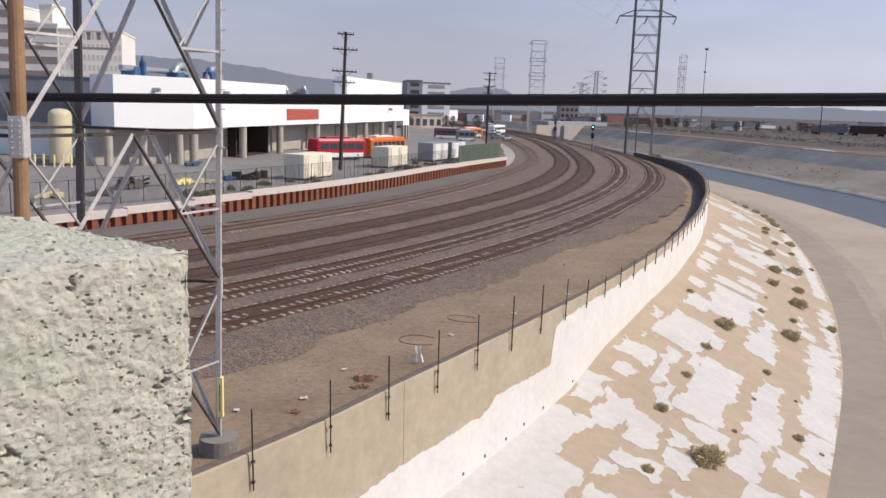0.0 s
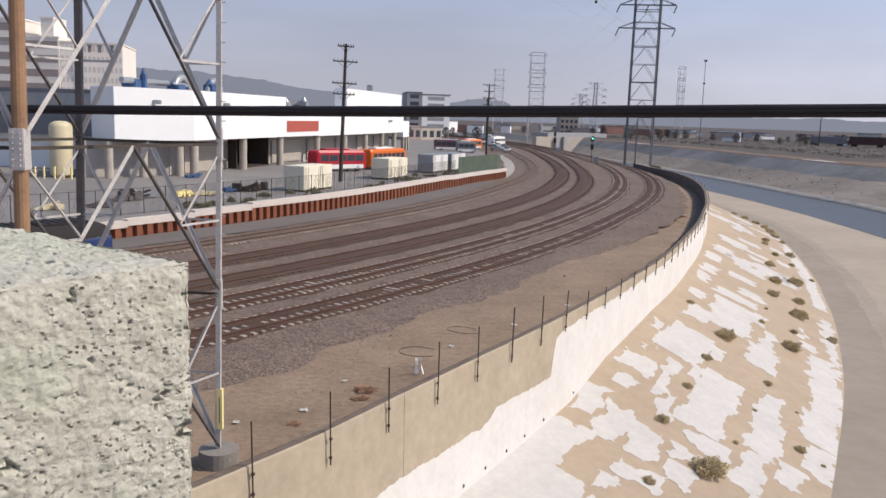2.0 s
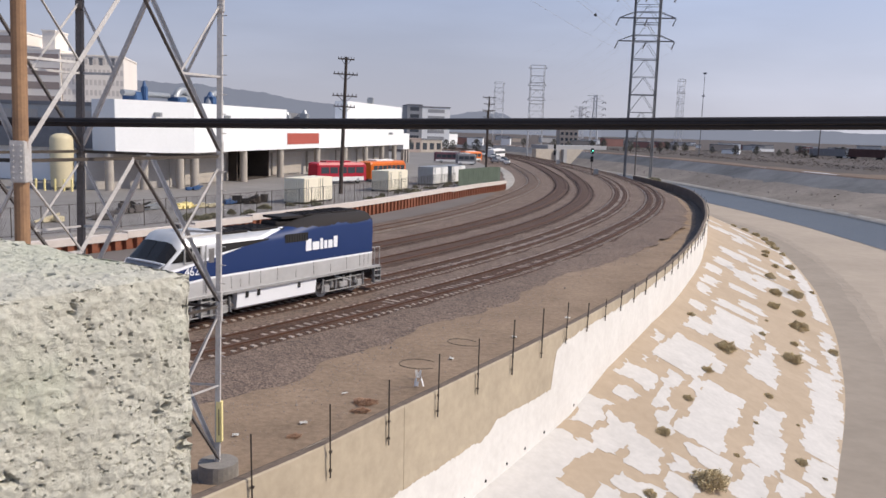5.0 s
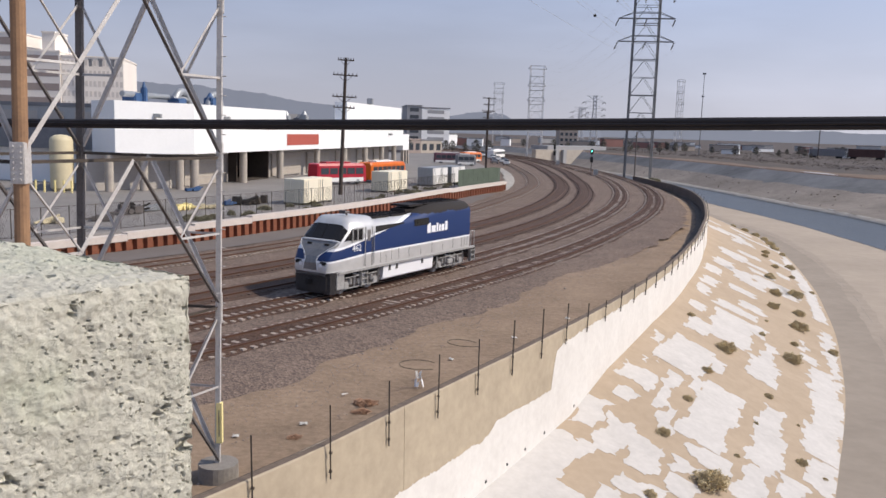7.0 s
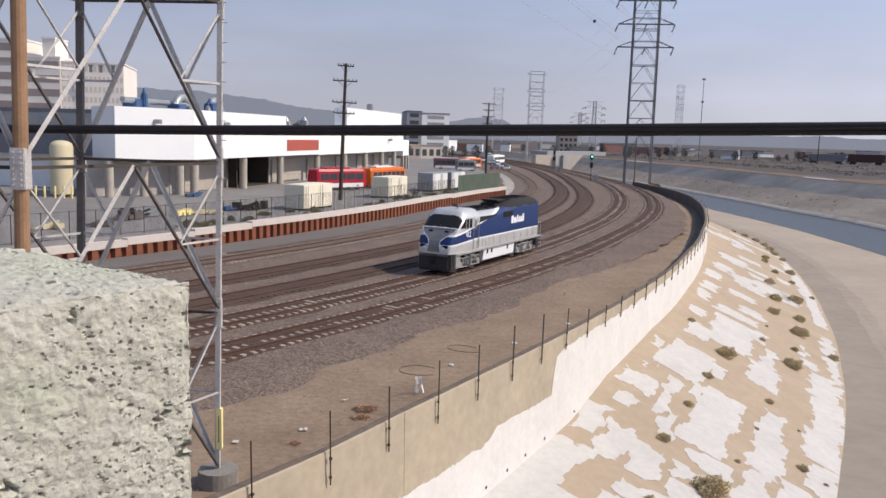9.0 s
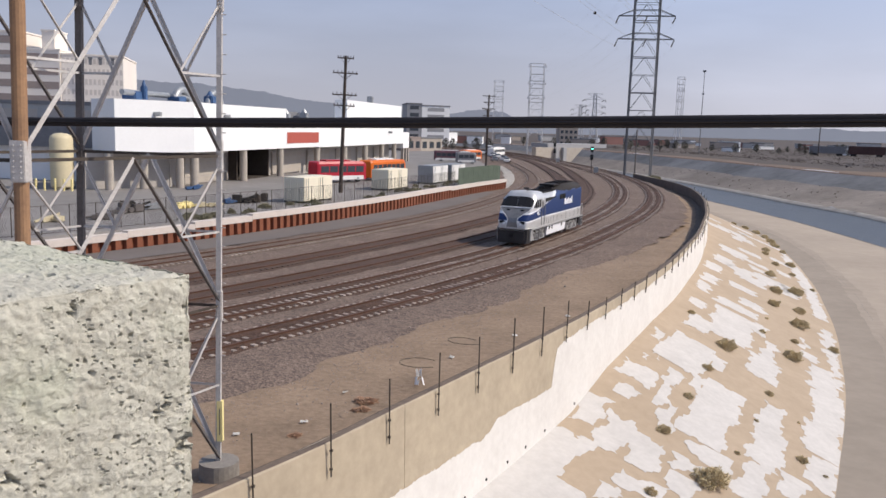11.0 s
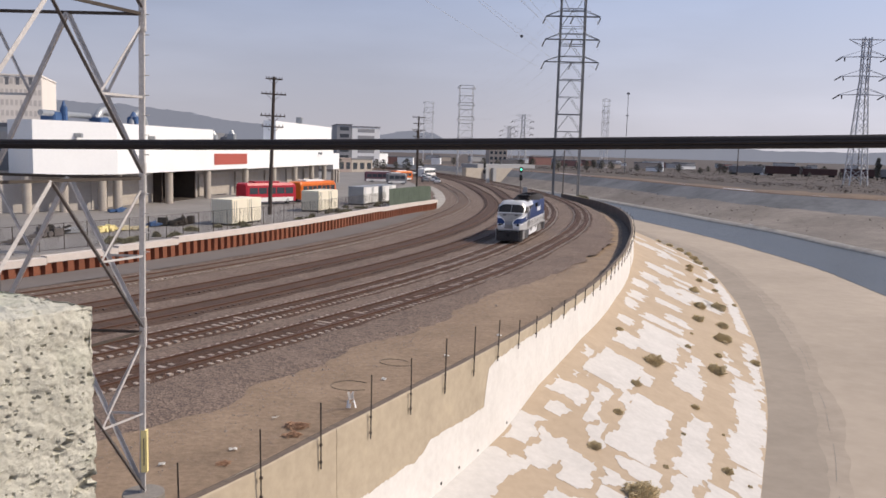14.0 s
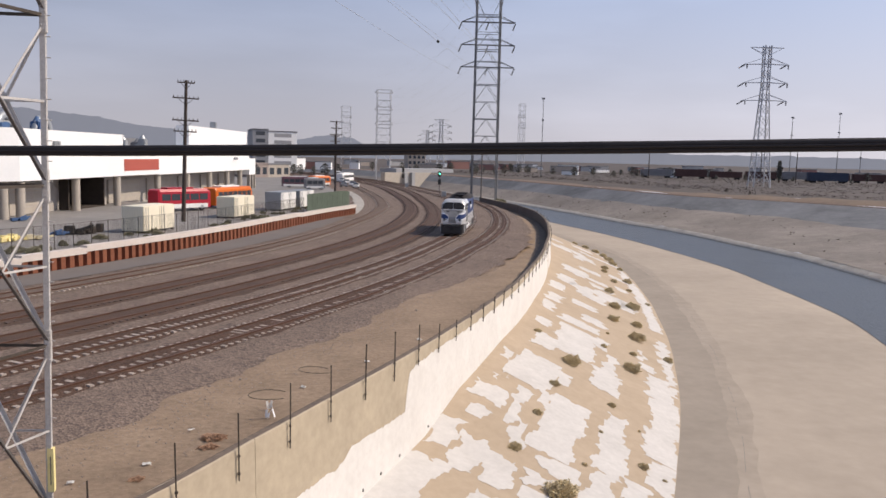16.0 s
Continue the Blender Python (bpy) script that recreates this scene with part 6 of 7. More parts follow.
def storage_tank():
    root = thing("storage_tank", "pale yellow upright storage tank behind bollards", "tank", pose(-44.6, 96.5, 1.5))
    bm = bmesh.new()
    prof = [(1.1, 0.12), (1.28, 0.3), (1.28, 5.7), (1.12, 6.1), (0.65, 6.35), (0.05, 6.42)]
    ring_loft(bm, [[(r * math.cos(a), r * math.sin(a), z) for a in np.linspace(0, 2 * math.pi, 24, endpoint=False)] for r, z in prof])
    part("shell", bm, M["tank"], root, smooth=True)
    for k in range(4):
        bm = bmesh.new()
        beam(bm, (0.95 * math.cos(k * 1.57), 0.95 * math.sin(k * 1.57), -0.1), (0.95 * math.cos(k * 1.57), 0.95 * math.sin(k * 1.57), 0.6), 0.2)
        part("foot", bm, M["tank"], root)
    for x in (-1.9, -0.9, 0.3, 1.3, 2.2):
        b = thing("bollard", "yellow steel bollard in front of the tank", "bollard", pose(-44.6 + x, 94.0, 1.5), "bollards round the tank")
        bm = bmesh.new()
        cyl(bm, (0, 0, -0.2), (0, 0, 1.3), 0.12, n=12)
        part("pipe", bm, M["yellow"], b)


storage_tank()


# ---- yard ----
def container(x, y, turn, l, w, h, side, end, label, group="containers in the yard"):
    root = thing("storage_container", label, "container", pose(x, y, 1.5, 0, 0, turn), group)
    bm = bmesh.new()
    box(bm, -l / 2, l / 2, -w / 2, w / 2, 0.12, h, None, 0.03)
    body = part("body", bm, M[end], root)
    for sy in (-1, 1):  # ribbed long sides
        for k in range(int(l / 0.28)):
            bm = bmesh.new()
            x0 = -l / 2 + 0.1 + k * 0.28
            box(bm, x0, x0 + 0.16, sy * w / 2, sy * (w / 2 + 0.035), 0.3, h - 0.15)
            part("side_rib", bm, M[end], body)
    for k in range(2):  # end doors
        bm = bmesh.new()
        box(bm, l / 2, l / 2 + 0.04, -w / 2 + 0.06 + k * w / 2, -0.04 + k * w / 2, 0.2, h - 0.1)
        door = part("end_door", bm, M[side], root)
        bm = bmesh.new()
        for o in (0.35, 0.8):
            cyl(bm, (l / 2 + 0.07, -w / 2 + o + k * w / 2, 0.25), (l / 2 + 0.07, -w / 2 + o + k * w / 2, h - 0.15), 0.025, n=6)
        part("lock_rod", bm, M["duct"], door)
    for sx in (-1, 1):
        for sy in (-1, 1):
            bm = bmesh.new()
            box(bm, sx * (l / 2 - 0.15) - 0.15, sx * (l / 2 - 0.15) + 0.15, sy * (w / 2 - 0.15) - 0.15, sy * (w / 2 - 0.15) + 0.15, -0.1, 0.14)
            part("corner_foot", bm, M["galv_dark"], body)
    return root


container(-15.1, 90.9, -21, 2.44, 6.06, 2.65, "cream", "cream", "cream steel storage container on the yard")
container(-7.7, 111.8, -21, 2.44, 6.06, 2.65, "cream", "cream", "cream steel storage container beside the sheet-pile wall")
# white containers; the grey body colours in the shade on their turned-away faces
container(-2.2, 126.9, -21, 2.44, 6.06, 2.65, "white_steel", "duct", "white steel container with grey coloured in for its shaded faces")
container(0.6, 133.1, -21, 2.44, 6.06, 2.65, "white_steel", "duct", "white steel container beside the fence")


def bus(x, y, z, turn, paint, label, l=11.5, group="vehicles in the yard"):
    root = thing("bus", label, "bus", pose(x, y, z, 0, 0, turn), group)
    bm = bmesh.new()
    ring_loft(bm, [[(xx, -w, 0.35), (xx, -w, t - 0.35), (xx, -w + 0.2, t), (xx, w - 0.2, t), (xx, w, t - 0.35), (xx, w, 0.35)] for xx, w, t in ((-l / 2, 1.15, 2.85), (-l / 2 + 0.3, 1.25, 3.0), (l / 2 - 0.5, 1.25, 3.0), (l / 2, 1.15, 2.7))])
    body = part("body", bm, M[paint], root)
    n = int(l / 1.5)
    for sy in (-1, 1):
        bm = bmesh.new()
        box(bm, -l / 2 + 0.35, l / 2 - 0.55, sy * 1.24, sy * 1.265, 0.36, 0.95)
        part("skirt", bm, M["white_steel"], body, "pale lower side panel")
        for k in range(n):
            bm = bmesh.new()
            x0 = -l / 2 + 0.6 + k * (l - 1.0) / n
            box(bm, x0, x0 + (l - 1.0) / n - 0.18, sy * 1.24, sy * 1.27, 1.45, 2.35)
            part("window", bm, M["pane"], body)
    bm = bmesh.new()
    box(bm, l / 2 - 0.25, l / 2 + 0.03, -1.0, 1.0, 1.3, 2.4)
    part("windscreen", bm, M["pane"], body)
    bm = bmesh.new()
    box(bm, -l * 0.3, l * 0.2, -0.8, 0.8, 2.98, 3.22, None, 0.06)
    part("roof_unit", bm, M["white_steel"] if paint != "red_bus" else M[paint], root)
    for xx in (-l * 0.3, l * 0.32):
        for sy in (-1, 1):
            bm = bmesh.new()
            cyl(bm, (xx, sy * 0.95, 0.48), (xx, sy * 1.26, 0.48), 0.48, n=18)
            wh = part("wheel", bm, M["tyre"], root)
            bm = bmesh.new()
            cyl(bm, (xx, sy * 1.26, 0.48), (xx, sy * 1.28, 0.48), 0.25, n=12)
            part("rim", bm, M["duct"], wh)
    return root


bus(-16.1, 122.4, 1.5, 44, "red_bus", "bright red city bus parked in the yard", 8.8)
bus(-10.3, 132.6, 1.5, 63, "orange_bus", "orange city bus parked in the yard", 10.5)
bus(1.0, 240.0, 0.3, 6, "maroon", "dark maroon bus parked at the end of the yard", 10.0)
bus(4.9, 229.0, 0.3, 8, "grey_paint", "short grey van parked at the end of the yard", 5.4)
bus(7.0, 256.0, 0.3, 40, "orange_bus", "orange bus parked behind the fence", 7.0)
bus(17.6, 305.0, 0.2, 72, "white_steel", "pale rail car standing behind the fence", 16.0)
bus(16.0, 330.0, 0.2, 86, "grey_paint", "grey rail car standing behind the fence", 16.0)


def car(x, y, z, turn, paint, label):
    root = thing("car", label, "car", pose(x, y, z, 0, 0, turn), "cars in the yard")
    bm = bmesh.new()
    ring_loft(bm, [[(xx, -0.85, 0.3), (xx, -0.88, 0.7), (xx, -0.8, h), (xx, 0.8, h), (xx, 0.88, 0.7), (xx, 0.85, 0.3)] for xx, h in ((-2.2, 0.85), (-2.0, 0.95), (2.0, 0.9), (2.2, 0.75))])
    part("body", bm, M[paint], root)
    bm = bmesh.new()
    ring_loft(bm, [[(-1.7, -0.78, 0.9), (1.0, -0.78, 0.9), (1.0, 0.78, 0.9), (-1.7, 0.78, 0.9)], [(-1.2, -0.62, 1.45), (0.35, -0.62, 1.45), (0.35, 0.62, 1.45), (-1.2, 0.62, 1.45)]])
    part("cabin", bm, M["pane"], root)
    for xx in (-1.35, 1.35):
        for sy in (-1, 1):
            bm = bmesh.new()
            cyl(bm, (xx, sy * 0.7, 0.32), (xx, sy * 0.9, 0.32), 0.32, n=14)
            part("wheel", bm, M["tyre"], root)
    return root


for i, (s, o, p) in enumerate(((128, -38.6, "white_steel"), (226, -30, "white_steel"), (232, -33, "grey_paint"), (240, -29, "white_steel"), (250, -31, "maroon"), (262, -28, "white_steel"), (276, -27, "white_steel"), (290, -30, "grey_paint"), (305, -26, "white_steel"))):
    q = at(s, o)
    car(q.x, q.y, yard_z(s) + 0.02, 70 + 13 * (i % 3), p, {"white_steel": "white parked car", "grey_paint": "grey parked car", "maroon": "dark red parked car"}[p] + " on the asphalt yard")


def yard_fence():
    root = tagged(new("chain_fence"), "thin dark chain-link fence along the yard edge", "fence")
    s = -26.0
    prev = None
    while s < 94:
        z = yard_z(s)
        p = at(s, rust_o(s) - 1.6, z)
        bm = bmesh.new()
        cyl(bm, p - Vector((0, 0, 0.2)), p + Vector((0, 0, 2.1)), 0.035, n=6)
        part("fence_post", bm, M["post"], root)
        if prev is not None:
            bm = bmesh.new()
            for h in (0.1, 2.05):
                cyl(bm, prev + Vector((0, 0, h)), p + Vector((0, 0, h)), 0.018, n=5)
            for k in range(14):
                for d in (-1, 1):
                    f0, f1 = k / 14, (k + d * 5) / 14
                    if 0 <= f1 <= 1:
                        cyl(bm, prev.lerp(p, f0) + Vector((0, 0, 0.12)), prev.lerp(p, f1) + Vector((0, 0, 2.02)), 0.006, n=3)
            part("mesh_panel", bm, M["post"], root)
        prev = p
        s += 2.6
    scr = tagged(new("screened_fence"), "dark green screened fence at the end of the yard", "fence")
    for s in np.arange(93, 113, 2.4):
        bm = bmesh.new()
        a, c = (at(q, rust_o(q) - 0.9, yard_z(q) - 0.1) for q in (s, s + 2.36))
        ring_loft(bm, [[p, p + Vector((0.05, 0, 0)), p + Vector((0.05, 0, 2.7)), p + Vector((0, 0, 2.7))] for p in (a, c)])
        part("screen_panel", bm, M["green_screen"], scr)


yard_fence()


def scrap(x, y, z, m, seed, label, size=1.0, cat="equipment"):
    """A heap of bars, drums and frames."""
    r = random.Random(seed)
    root = thing("yard_equipment", label, cat, pose(x, y, z, 0, 0, r.uniform(0, 90)), "equipment in the yard")
    for k in range(5):
        bm = bmesh.new()
        a = Vector((r.uniform(-1.4, 1.4), r.uniform(-0.6, 0.6), 0)) * size
        if k % 2:
            box(bm, a.x - 0.5 * size, a.x + 0.6 * size, a.y - 0.3, a.y + 0.3, 0.0, r.uniform(0.4, 1.1) * size, None, 0.04)
        else:
            beam(bm, a + Vector((-1.2 * size, 0, 0.1)), a + Vector((1.2 * size, 0.1, r.uniform(0.2, 1.0) * size)), 0.16)
            cyl(bm, a + Vector((0, -0.3, 0.3 * size)), a + Vector((0, 0.3, 0.3 * size)), 0.3 * size, n=12)
        part("frame", bm, M[m], root)
    return root


for i, (s, o, m, lab, sz) in enumerate(((13.3, -47, "tank", "pale yellow rail maintenance equipment", 0.6), (31.9, -48.1, "yellow", "yellow rail maintenance equipment", 0.6), (35.6, -47.7, "tank", "pale yellow pipe frames on the yard", 0.65), (33.8, -48.6, "yellow", "yellow steel frames on the yard", 0.5),
                                        (26.7, -49.2, "shade", "dark machine parts on the yard", 0.9), (24.6, -48.4, "galv_dark", "dark machine parts on the yard", 0.8), (28.6, -49.6, "duct", "grey pipes on the yard", 0.7), (55.4, -63.0, "blue_plant", "blue machine standing by the depot", 0.6),
                                        (18.8, -45.9, "galv_dark", "rusty pipes stacked on the yard", 0.8), (42.3, -48.0, "shade", "dark machine parts on the yard", 0.9), (44.6, -47.6, "post", "dark steel frames by the fence", 0.8), (40.4, -48.6, "blue_plant", "dark blue machine parts on the yard", 0.5))):
    q = at(s, o)
    scrap(q.x, q.y, 1.5, m, i + 5, lab, sz)


# ---- brush on the river slope ----
def brush_mesh(seed, mat_a):
    r = random.Random(seed)
    bm = bmesh.new()
    for i in range(2000):
        a, el = r.uniform(0, 2 * math.pi), math.acos(r.random()) if r.random() < 0.85 else r.uniform(0, 1.7)
        d = Vector((math.cos(a) * math.sin(el), math.sin(a) * math.sin(el), max(0.05, math.cos(el) * 0.8)))
        rr = (0.66 + 0.34 * r.random() ** 0.6) * (0.9 + 0.45 * noise.noise(d * 2.2 + Vector((seed * 3.1, 0, 0))))
        q = d * rr
        go = (d + Vector((r.uniform(-1, 1), r.uniform(-1, 1), r.uniform(-0.4, 1))) * 0.8).normalized()
        p = q - go * r.uniform(0.1, 0.24)
        side = go.cross(Vector((r.uniform(-1, 1), r.uniform(-1, 1), r.uniform(-1, 1)))).normalized() * r.uniform(0.02, 0.045)
        v = [bm.verts.new(c) for c in (p, p.lerp(q, 0.5) + side, q, p.lerp(q, 0.5) - side)]
        bm.faces.new(v)
    me = bpy.data.meshes.new("foliage")
    bm.to_mesh(me)
    bm.free()
    me.materials.append(M[mat_a])
    return me


DRY = brush_mesh(8, "dry_red")
BRUSH = [brush_mesh(i, "leaf") for i in range(5)]
WEED = [brush_mesh(i + 20, "weed") for i in range(3)]
TWIG = bmesh.new()
for _k in range(7):
    cyl(TWIG, (0, 0, -0.1), (0.5 * math.cos(_k * 0.9), 0.5 * math.sin(_k * 0.9), 0.5), 0.03, 0.01, 5)
TWIG_ME = bpy.data.meshes.new("stems")
TWIG.to_mesh(TWIG_ME)
TWIG.free()
TWIG_ME.materials.append(M["twig"])


def bush(s, d, size, k, label="dry grey-green bush growing from a joint of the river slope"):
    f = min(1.0, d / slope_run(s))
    z = wall_foot(s) + (FLOOR_Z - wall_foot(s)) * f
    p = at(s, wall_o(s) + d, z - 0.03)
    root = thing("bush", label, "bush", pose(p.x, p.y, p.z, 0, 0, k * 67), "bushes on the river slope")
    for nm, me in (("foliage", BRUSH[k % 5]), ("stem", TWIG_ME)):
        ob = new(nm, me)
        ob.parent = root
        ob.scale = (size,) * 3
    return root


_spots = ((11.1, 6.7, 0.95), (13.2, 4.0, 0.42), (18.0, 4.1, 0.36), (23.4, 4.1, 0.42), (29.1, 4.4, 0.8), (32.8, 1.5, 0.36), (24.8, 7.5, 0.34), (19.9, 7.4, 0.18), (14.9, 7.2, 0.2), (18.1, 9.9, 0.38), (17.8, 11.0, 0.18), (7.6, 5.0, 0.36),
          (35.0, 8.3, 0.85), (43.7, 11.3, 0.58), (40.1, 8.4, 0.4), (46.4, 8.7, 0.95), (38.0, 6.1, 0.35), (50.2, 6.7, 0.7), (52.6, 8.9, 0.72), (57.5, 7.0, 0.8), (62.2, 9.1, 1.0), (66.5, 6.7, 0.75), (43.4, 6.3, 0.22), (75.1, 9.6, 0.5), (69.8, 11.3, 0.4))
_spots += ((85.4, 7.4, 0.6), (98.7, 11.1, 0.6), (78, 8.0, 0.6), (90.0, 7.8, 0.7), (84, 10.3, 0.8), (104, 10.8, 0.9), (110, 11.2, 0.9), (116, 11.4, 0.9), (123, 11.5, 0.9), (130, 11.5, 0.8), (137, 11.5, 0.7), (6.2, 7.4, 0.18), (23.0, 9.3, 0.15))
for _i, (_s, _d, _z) in enumerate(_spots):
    bush(_s, _d, _z, _i)


for _i, (_x, _y, _z) in enumerate(((46.6, 190.5, 1.3), (48.2, 192.0, 1.0), (41.6, 193.5, 0.7))):
    _b = thing("bush", "dusty green bush at the foot of the pylon", "bush", pose(_x, _y, -0.5, 0, 0, _i * 80), "bushes by the pylon")
    _f = new("foliage", WEED[_i % 3])
    _f.parent = _b
    _f.scale = (_z,) * 3
_w = random.Random(9)
for _i in range(34):
    _s = _w.uniform(24, 112)
    _p = at(_s, RUST - _w.uniform(0.9, 4.5), yard_z(_s) - 0.03)
    _b = thing("weed_clump", "low dry weeds along the yard fence", "weeds", pose(_p.x, _p.y, _p.z, 0, 0, _i * 50), "weeds along the fence")
    _f = new("foliage", WEED[_i % 3])
    _f.parent = _b
    _f.scale = (_w.uniform(0.4, 0.9),) * 2 + (_w.uniform(0.4, 0.8),)


def litter(s, o, w, h, turn, lean):
    """A torn, crumpled sheet lying on the dirt."""
    p = at(s, o, 0.02)
    root = thing("litter", "crumpled pale scrap of paper on the dirt", "litter", pose(p.x, p.y, p.z, 0, 0, turn), "litter beside the tracks")
    r = random.Random(int(s * 100))
    bm = bmesh.new()
    g = [[bm.verts.new((w * (i / 4 - 0.5), h * (j / 4 - 0.5) * math.cos(lean), 0.03 + h * (j / 4) * math.sin(lean) + r.uniform(0, 0.05))) for j in range(5)] for i in range(5)]
    for i in range(4):
        for j in range(4):
            bm.faces.new((g[i][j], g[i + 1][j], g[i + 1][j + 1], g[i][j + 1]))
    bmesh.ops.solidify(bm, geom=bm.faces[:], thickness=0.006)
    part("sheet", bm, M["white_steel"], root)


for _a in ((1.2, -2.87, 0.1, 0.3, 20, 1.1), (1.3, -2.78, 0.08, 0.3, -30, 1.0), (-2.2, -3.61, 0.22, 0.12, 40, 0.1), (-5.4, -2.44, 0.26, 0.16, 10, 0.2), (4.4, -3.4, 0.2, 0.2, 70, 0.1), (9.6, -3.2, 0.25, 0.2, 15, 0.1), (-7.6, -3.2, 0.2, 0.16, 5, 0.1), (15.2, -3.0, 0.25, 0.25, 35, 0.2)):
    litter(*_a)
for _i, (_s, _o, _z) in enumerate(((-2.4, -2.4, 0.5), (-3.2, -1.9, 0.4), (0.6, -1.4, 0.28), (6.5, -1.6, 0.3), (-6.4, -1.8, 0.3), (12.4, -1.5, 0.35))):
    _p = at(_s, _o, 0.0)
    _b = thing("dry_weed", "reddish dry weed on the dirt by the wall", "weeds", pose(_p.x, _p.y, _p.z, 0, 0, _i * 70), "weeds by the flood wall")
    _f = new("foliage", DRY)
    _f.parent = _b
    _f.scale = (_z, _z, _z * 0.5)


# ---- far bank, plain and horizon ----
def bank_brush():
    r = random.Random(11)
    verts, faces = [], []
    for i in range(130):
        s = r.uniform(90, 330)
        f = r.uniform(0.02, 0.6)
        o = water_far(s) + 2.6 + f * (bank_top(s) - water_far(s) - 2.6)
        p = at(s, o, -6.1 + f * 5.7)
        a = r.uniform(0.12, 0.3)
        for k in range(9):
            t = r.uniform(0, 6.28)
            d = Vector((math.cos(t), math.sin(t), r.uniform(0.2, 1.0))) * a
            e = Vector((-d.y, d.x, 0)) * 0.35
            n = len(verts)
            verts += [tuple(p), tuple(p + d + e), tuple(p + d * 1.2), tuple(p + d - e)]
            faces.append((n, n + 1, n + 2, n + 3))
    me = bpy.data.meshes.new("bank_brush")
    me.from_pydata(verts, [], faces)
    me.materials.append(M["scrub"])
    tagged(new("bank_brush", me), "dry brush scattered over the far river bank", "brush", kind="stuff")


bank_brush()


def freight_car(x, y, turn, paint, l, h, label):
    root = thing("freight_car", label, "freight car", pose(x, y, 1.6, 0, 0, turn), "freight cars beyond the river")
    bm = bmesh.new()
    box(bm, -l / 2, l / 2, -1.5, 1.5, 1.1, h, None, 0.08)
    body = part("body", bm, M[paint], root)
    for k in range(int(l / 1.4)):
        bm = bmesh.new()
        x0 = -l / 2 + 0.5 + k * 1.4
        box(bm, x0, x0 + 0.14, -1.58, -1.5, 1.15, h - 0.1)
        part("rib", bm, M[paint], body)
    for xx in (-l * 0.36, l * 0.36):
        bm = bmesh.new()
        box(bm, xx - 1.2, xx + 1.2, -1.2, 1.2, 0.35, 1.1)
        for w in (-0.85, 0.85):
            for sy in (-0.78, 0.78):
                cyl(bm, (xx + w, sy - 0.07, 0.45), (xx + w, sy + 0.07, 0.45), 0.45, n=14)
        part("truck", bm, M["shade"], root)
    return root


_r = random.Random(21)
for i in range(4, 11):
    x = 120 + i * 17.2
    freight_car(x, 440 - 0.30 * (x - 120) * 1.0, -17, "red_brick" if i % 4 else "grey_paint", 16.2, 4.2 + 0.4 * (i % 3), "dark reddish freight car in a line beyond the river")
freight_car(257, 372, -14, "blue_box", 19, 5.2, "dark blue box car beyond the river")


def tree(x, y, z, h, seed, thin=False, label="dark evergreen street tree in the hazy distance"):
    r = random.Random(seed)
    root = thing("tree", label, "tree", pose(x, y, z), "trees on the plain")
    bm = bmesh.new()
    cyl(bm, (0, 0, -0.3), (0, 0, h * 0.6), h * 0.035, h * 0.015, 7)
    for k in range(5):
        a = r.uniform(0, 6.28)
        z0 = h * r.uniform(0.3, 0.55)
        cyl(bm, (0, 0, z0), (math.cos(a) * h * 0.2, math.sin(a) * h * 0.2, z0 + h * 0.2), h * 0.013, h * 0.006, 5)
    part("trunk", bm, M["bark"], root)
    bm = bmesh.new()
    for k in range(420):
        a, t = r.uniform(0, 6.28), r.random()
        wide = (0.10 if thin else 0.36) * h * math.sin(math.pi * min(1.0, t * 0.86 + 0.12)) ** 0.7
        rad = wide * math.sqrt(r.random()) * (1 + 0.5 * noise.noise((math.cos(a) * 1.5, math.sin(a) * 1.5, t * 4 + seed)))
        p = Vector((rad * math.cos(a), rad * math.sin(a), h * ((0.1 if thin else 0.25) + t * 0.75)))
        q = h * r.uniform(0.02, 0.045)
        v = [bm.verts.new(p + Vector((r.uniform(-1, 1), r.uniform(-1, 1), r.uniform(-1, 1))) * q * 1.6) for _ in range(4)]
        bm.faces.new(v[:3]), bm.faces.new(v[1:])
    part("crown", bm, M["tree"], root)
    return root


for i in range(72):
    t = i / 71
    tree(50 + 350 * t + _r.uniform(-10, 10), 455 + _r.uniform(-40, 60) - 60 * t, 1.2, _r.uniform(2.5, 6.0), i)
tree(231, 372, 1.6, 12.0, 77, True, "tall narrow cypress beyond the river")
for i in range(5):
    tree(-2 + 4.6 * i + _r.uniform(-1.5, 1.5), 335 + _r.uniform(-8, 40), 0.2, _r.uniform(4.0, 6.5), 140 + i, label="dark tree at the end of the yard, its leaves paled by haze")
for i in range(6):
    tree(-60 + i * 9 + _r.uniform(-4, 4), 330 + _r.uniform(-20, 60), 0.2, _r.uniform(4, 8), 100 + i, label="dark tree behind the yard in the haze")


def scrub_belt():
    """Low dusty scrub filling the flat land between the river and the town."""
    r = random.Random(31)
    verts, faces = [], []
    for i in range(8500):
        s = r.uniform(130, 470)
        p = at(s, bank_top(s) + r.uniform(18, 190), 1.4)
        a = r.uniform(0.3, 1.2)
        for k in range(8):
            d = Vector((r.uniform(-1, 1), r.uniform(-1, 1), r.uniform(0.0, 0.4))) * a
            e = Vector((r.uniform(-1, 1), r.uniform(-1, 1), r.uniform(-1, 1))) * a * 0.35
            n = len(verts)
            verts += [tuple(p + d), tuple(p + d + e), tuple(p + d * 0.8 + Vector((-e.y, e.x, e.z)))]
            faces.append((n, n + 1, n + 2))
    me = bpy.data.meshes.new("scrub")
    me.from_pydata(verts, [], faces)
    me.materials.append(M["scrub"])
    tagged(new("scrub", me), "low dusty scrub on the flat land", "scrub", kind="stuff")


scrub_belt()


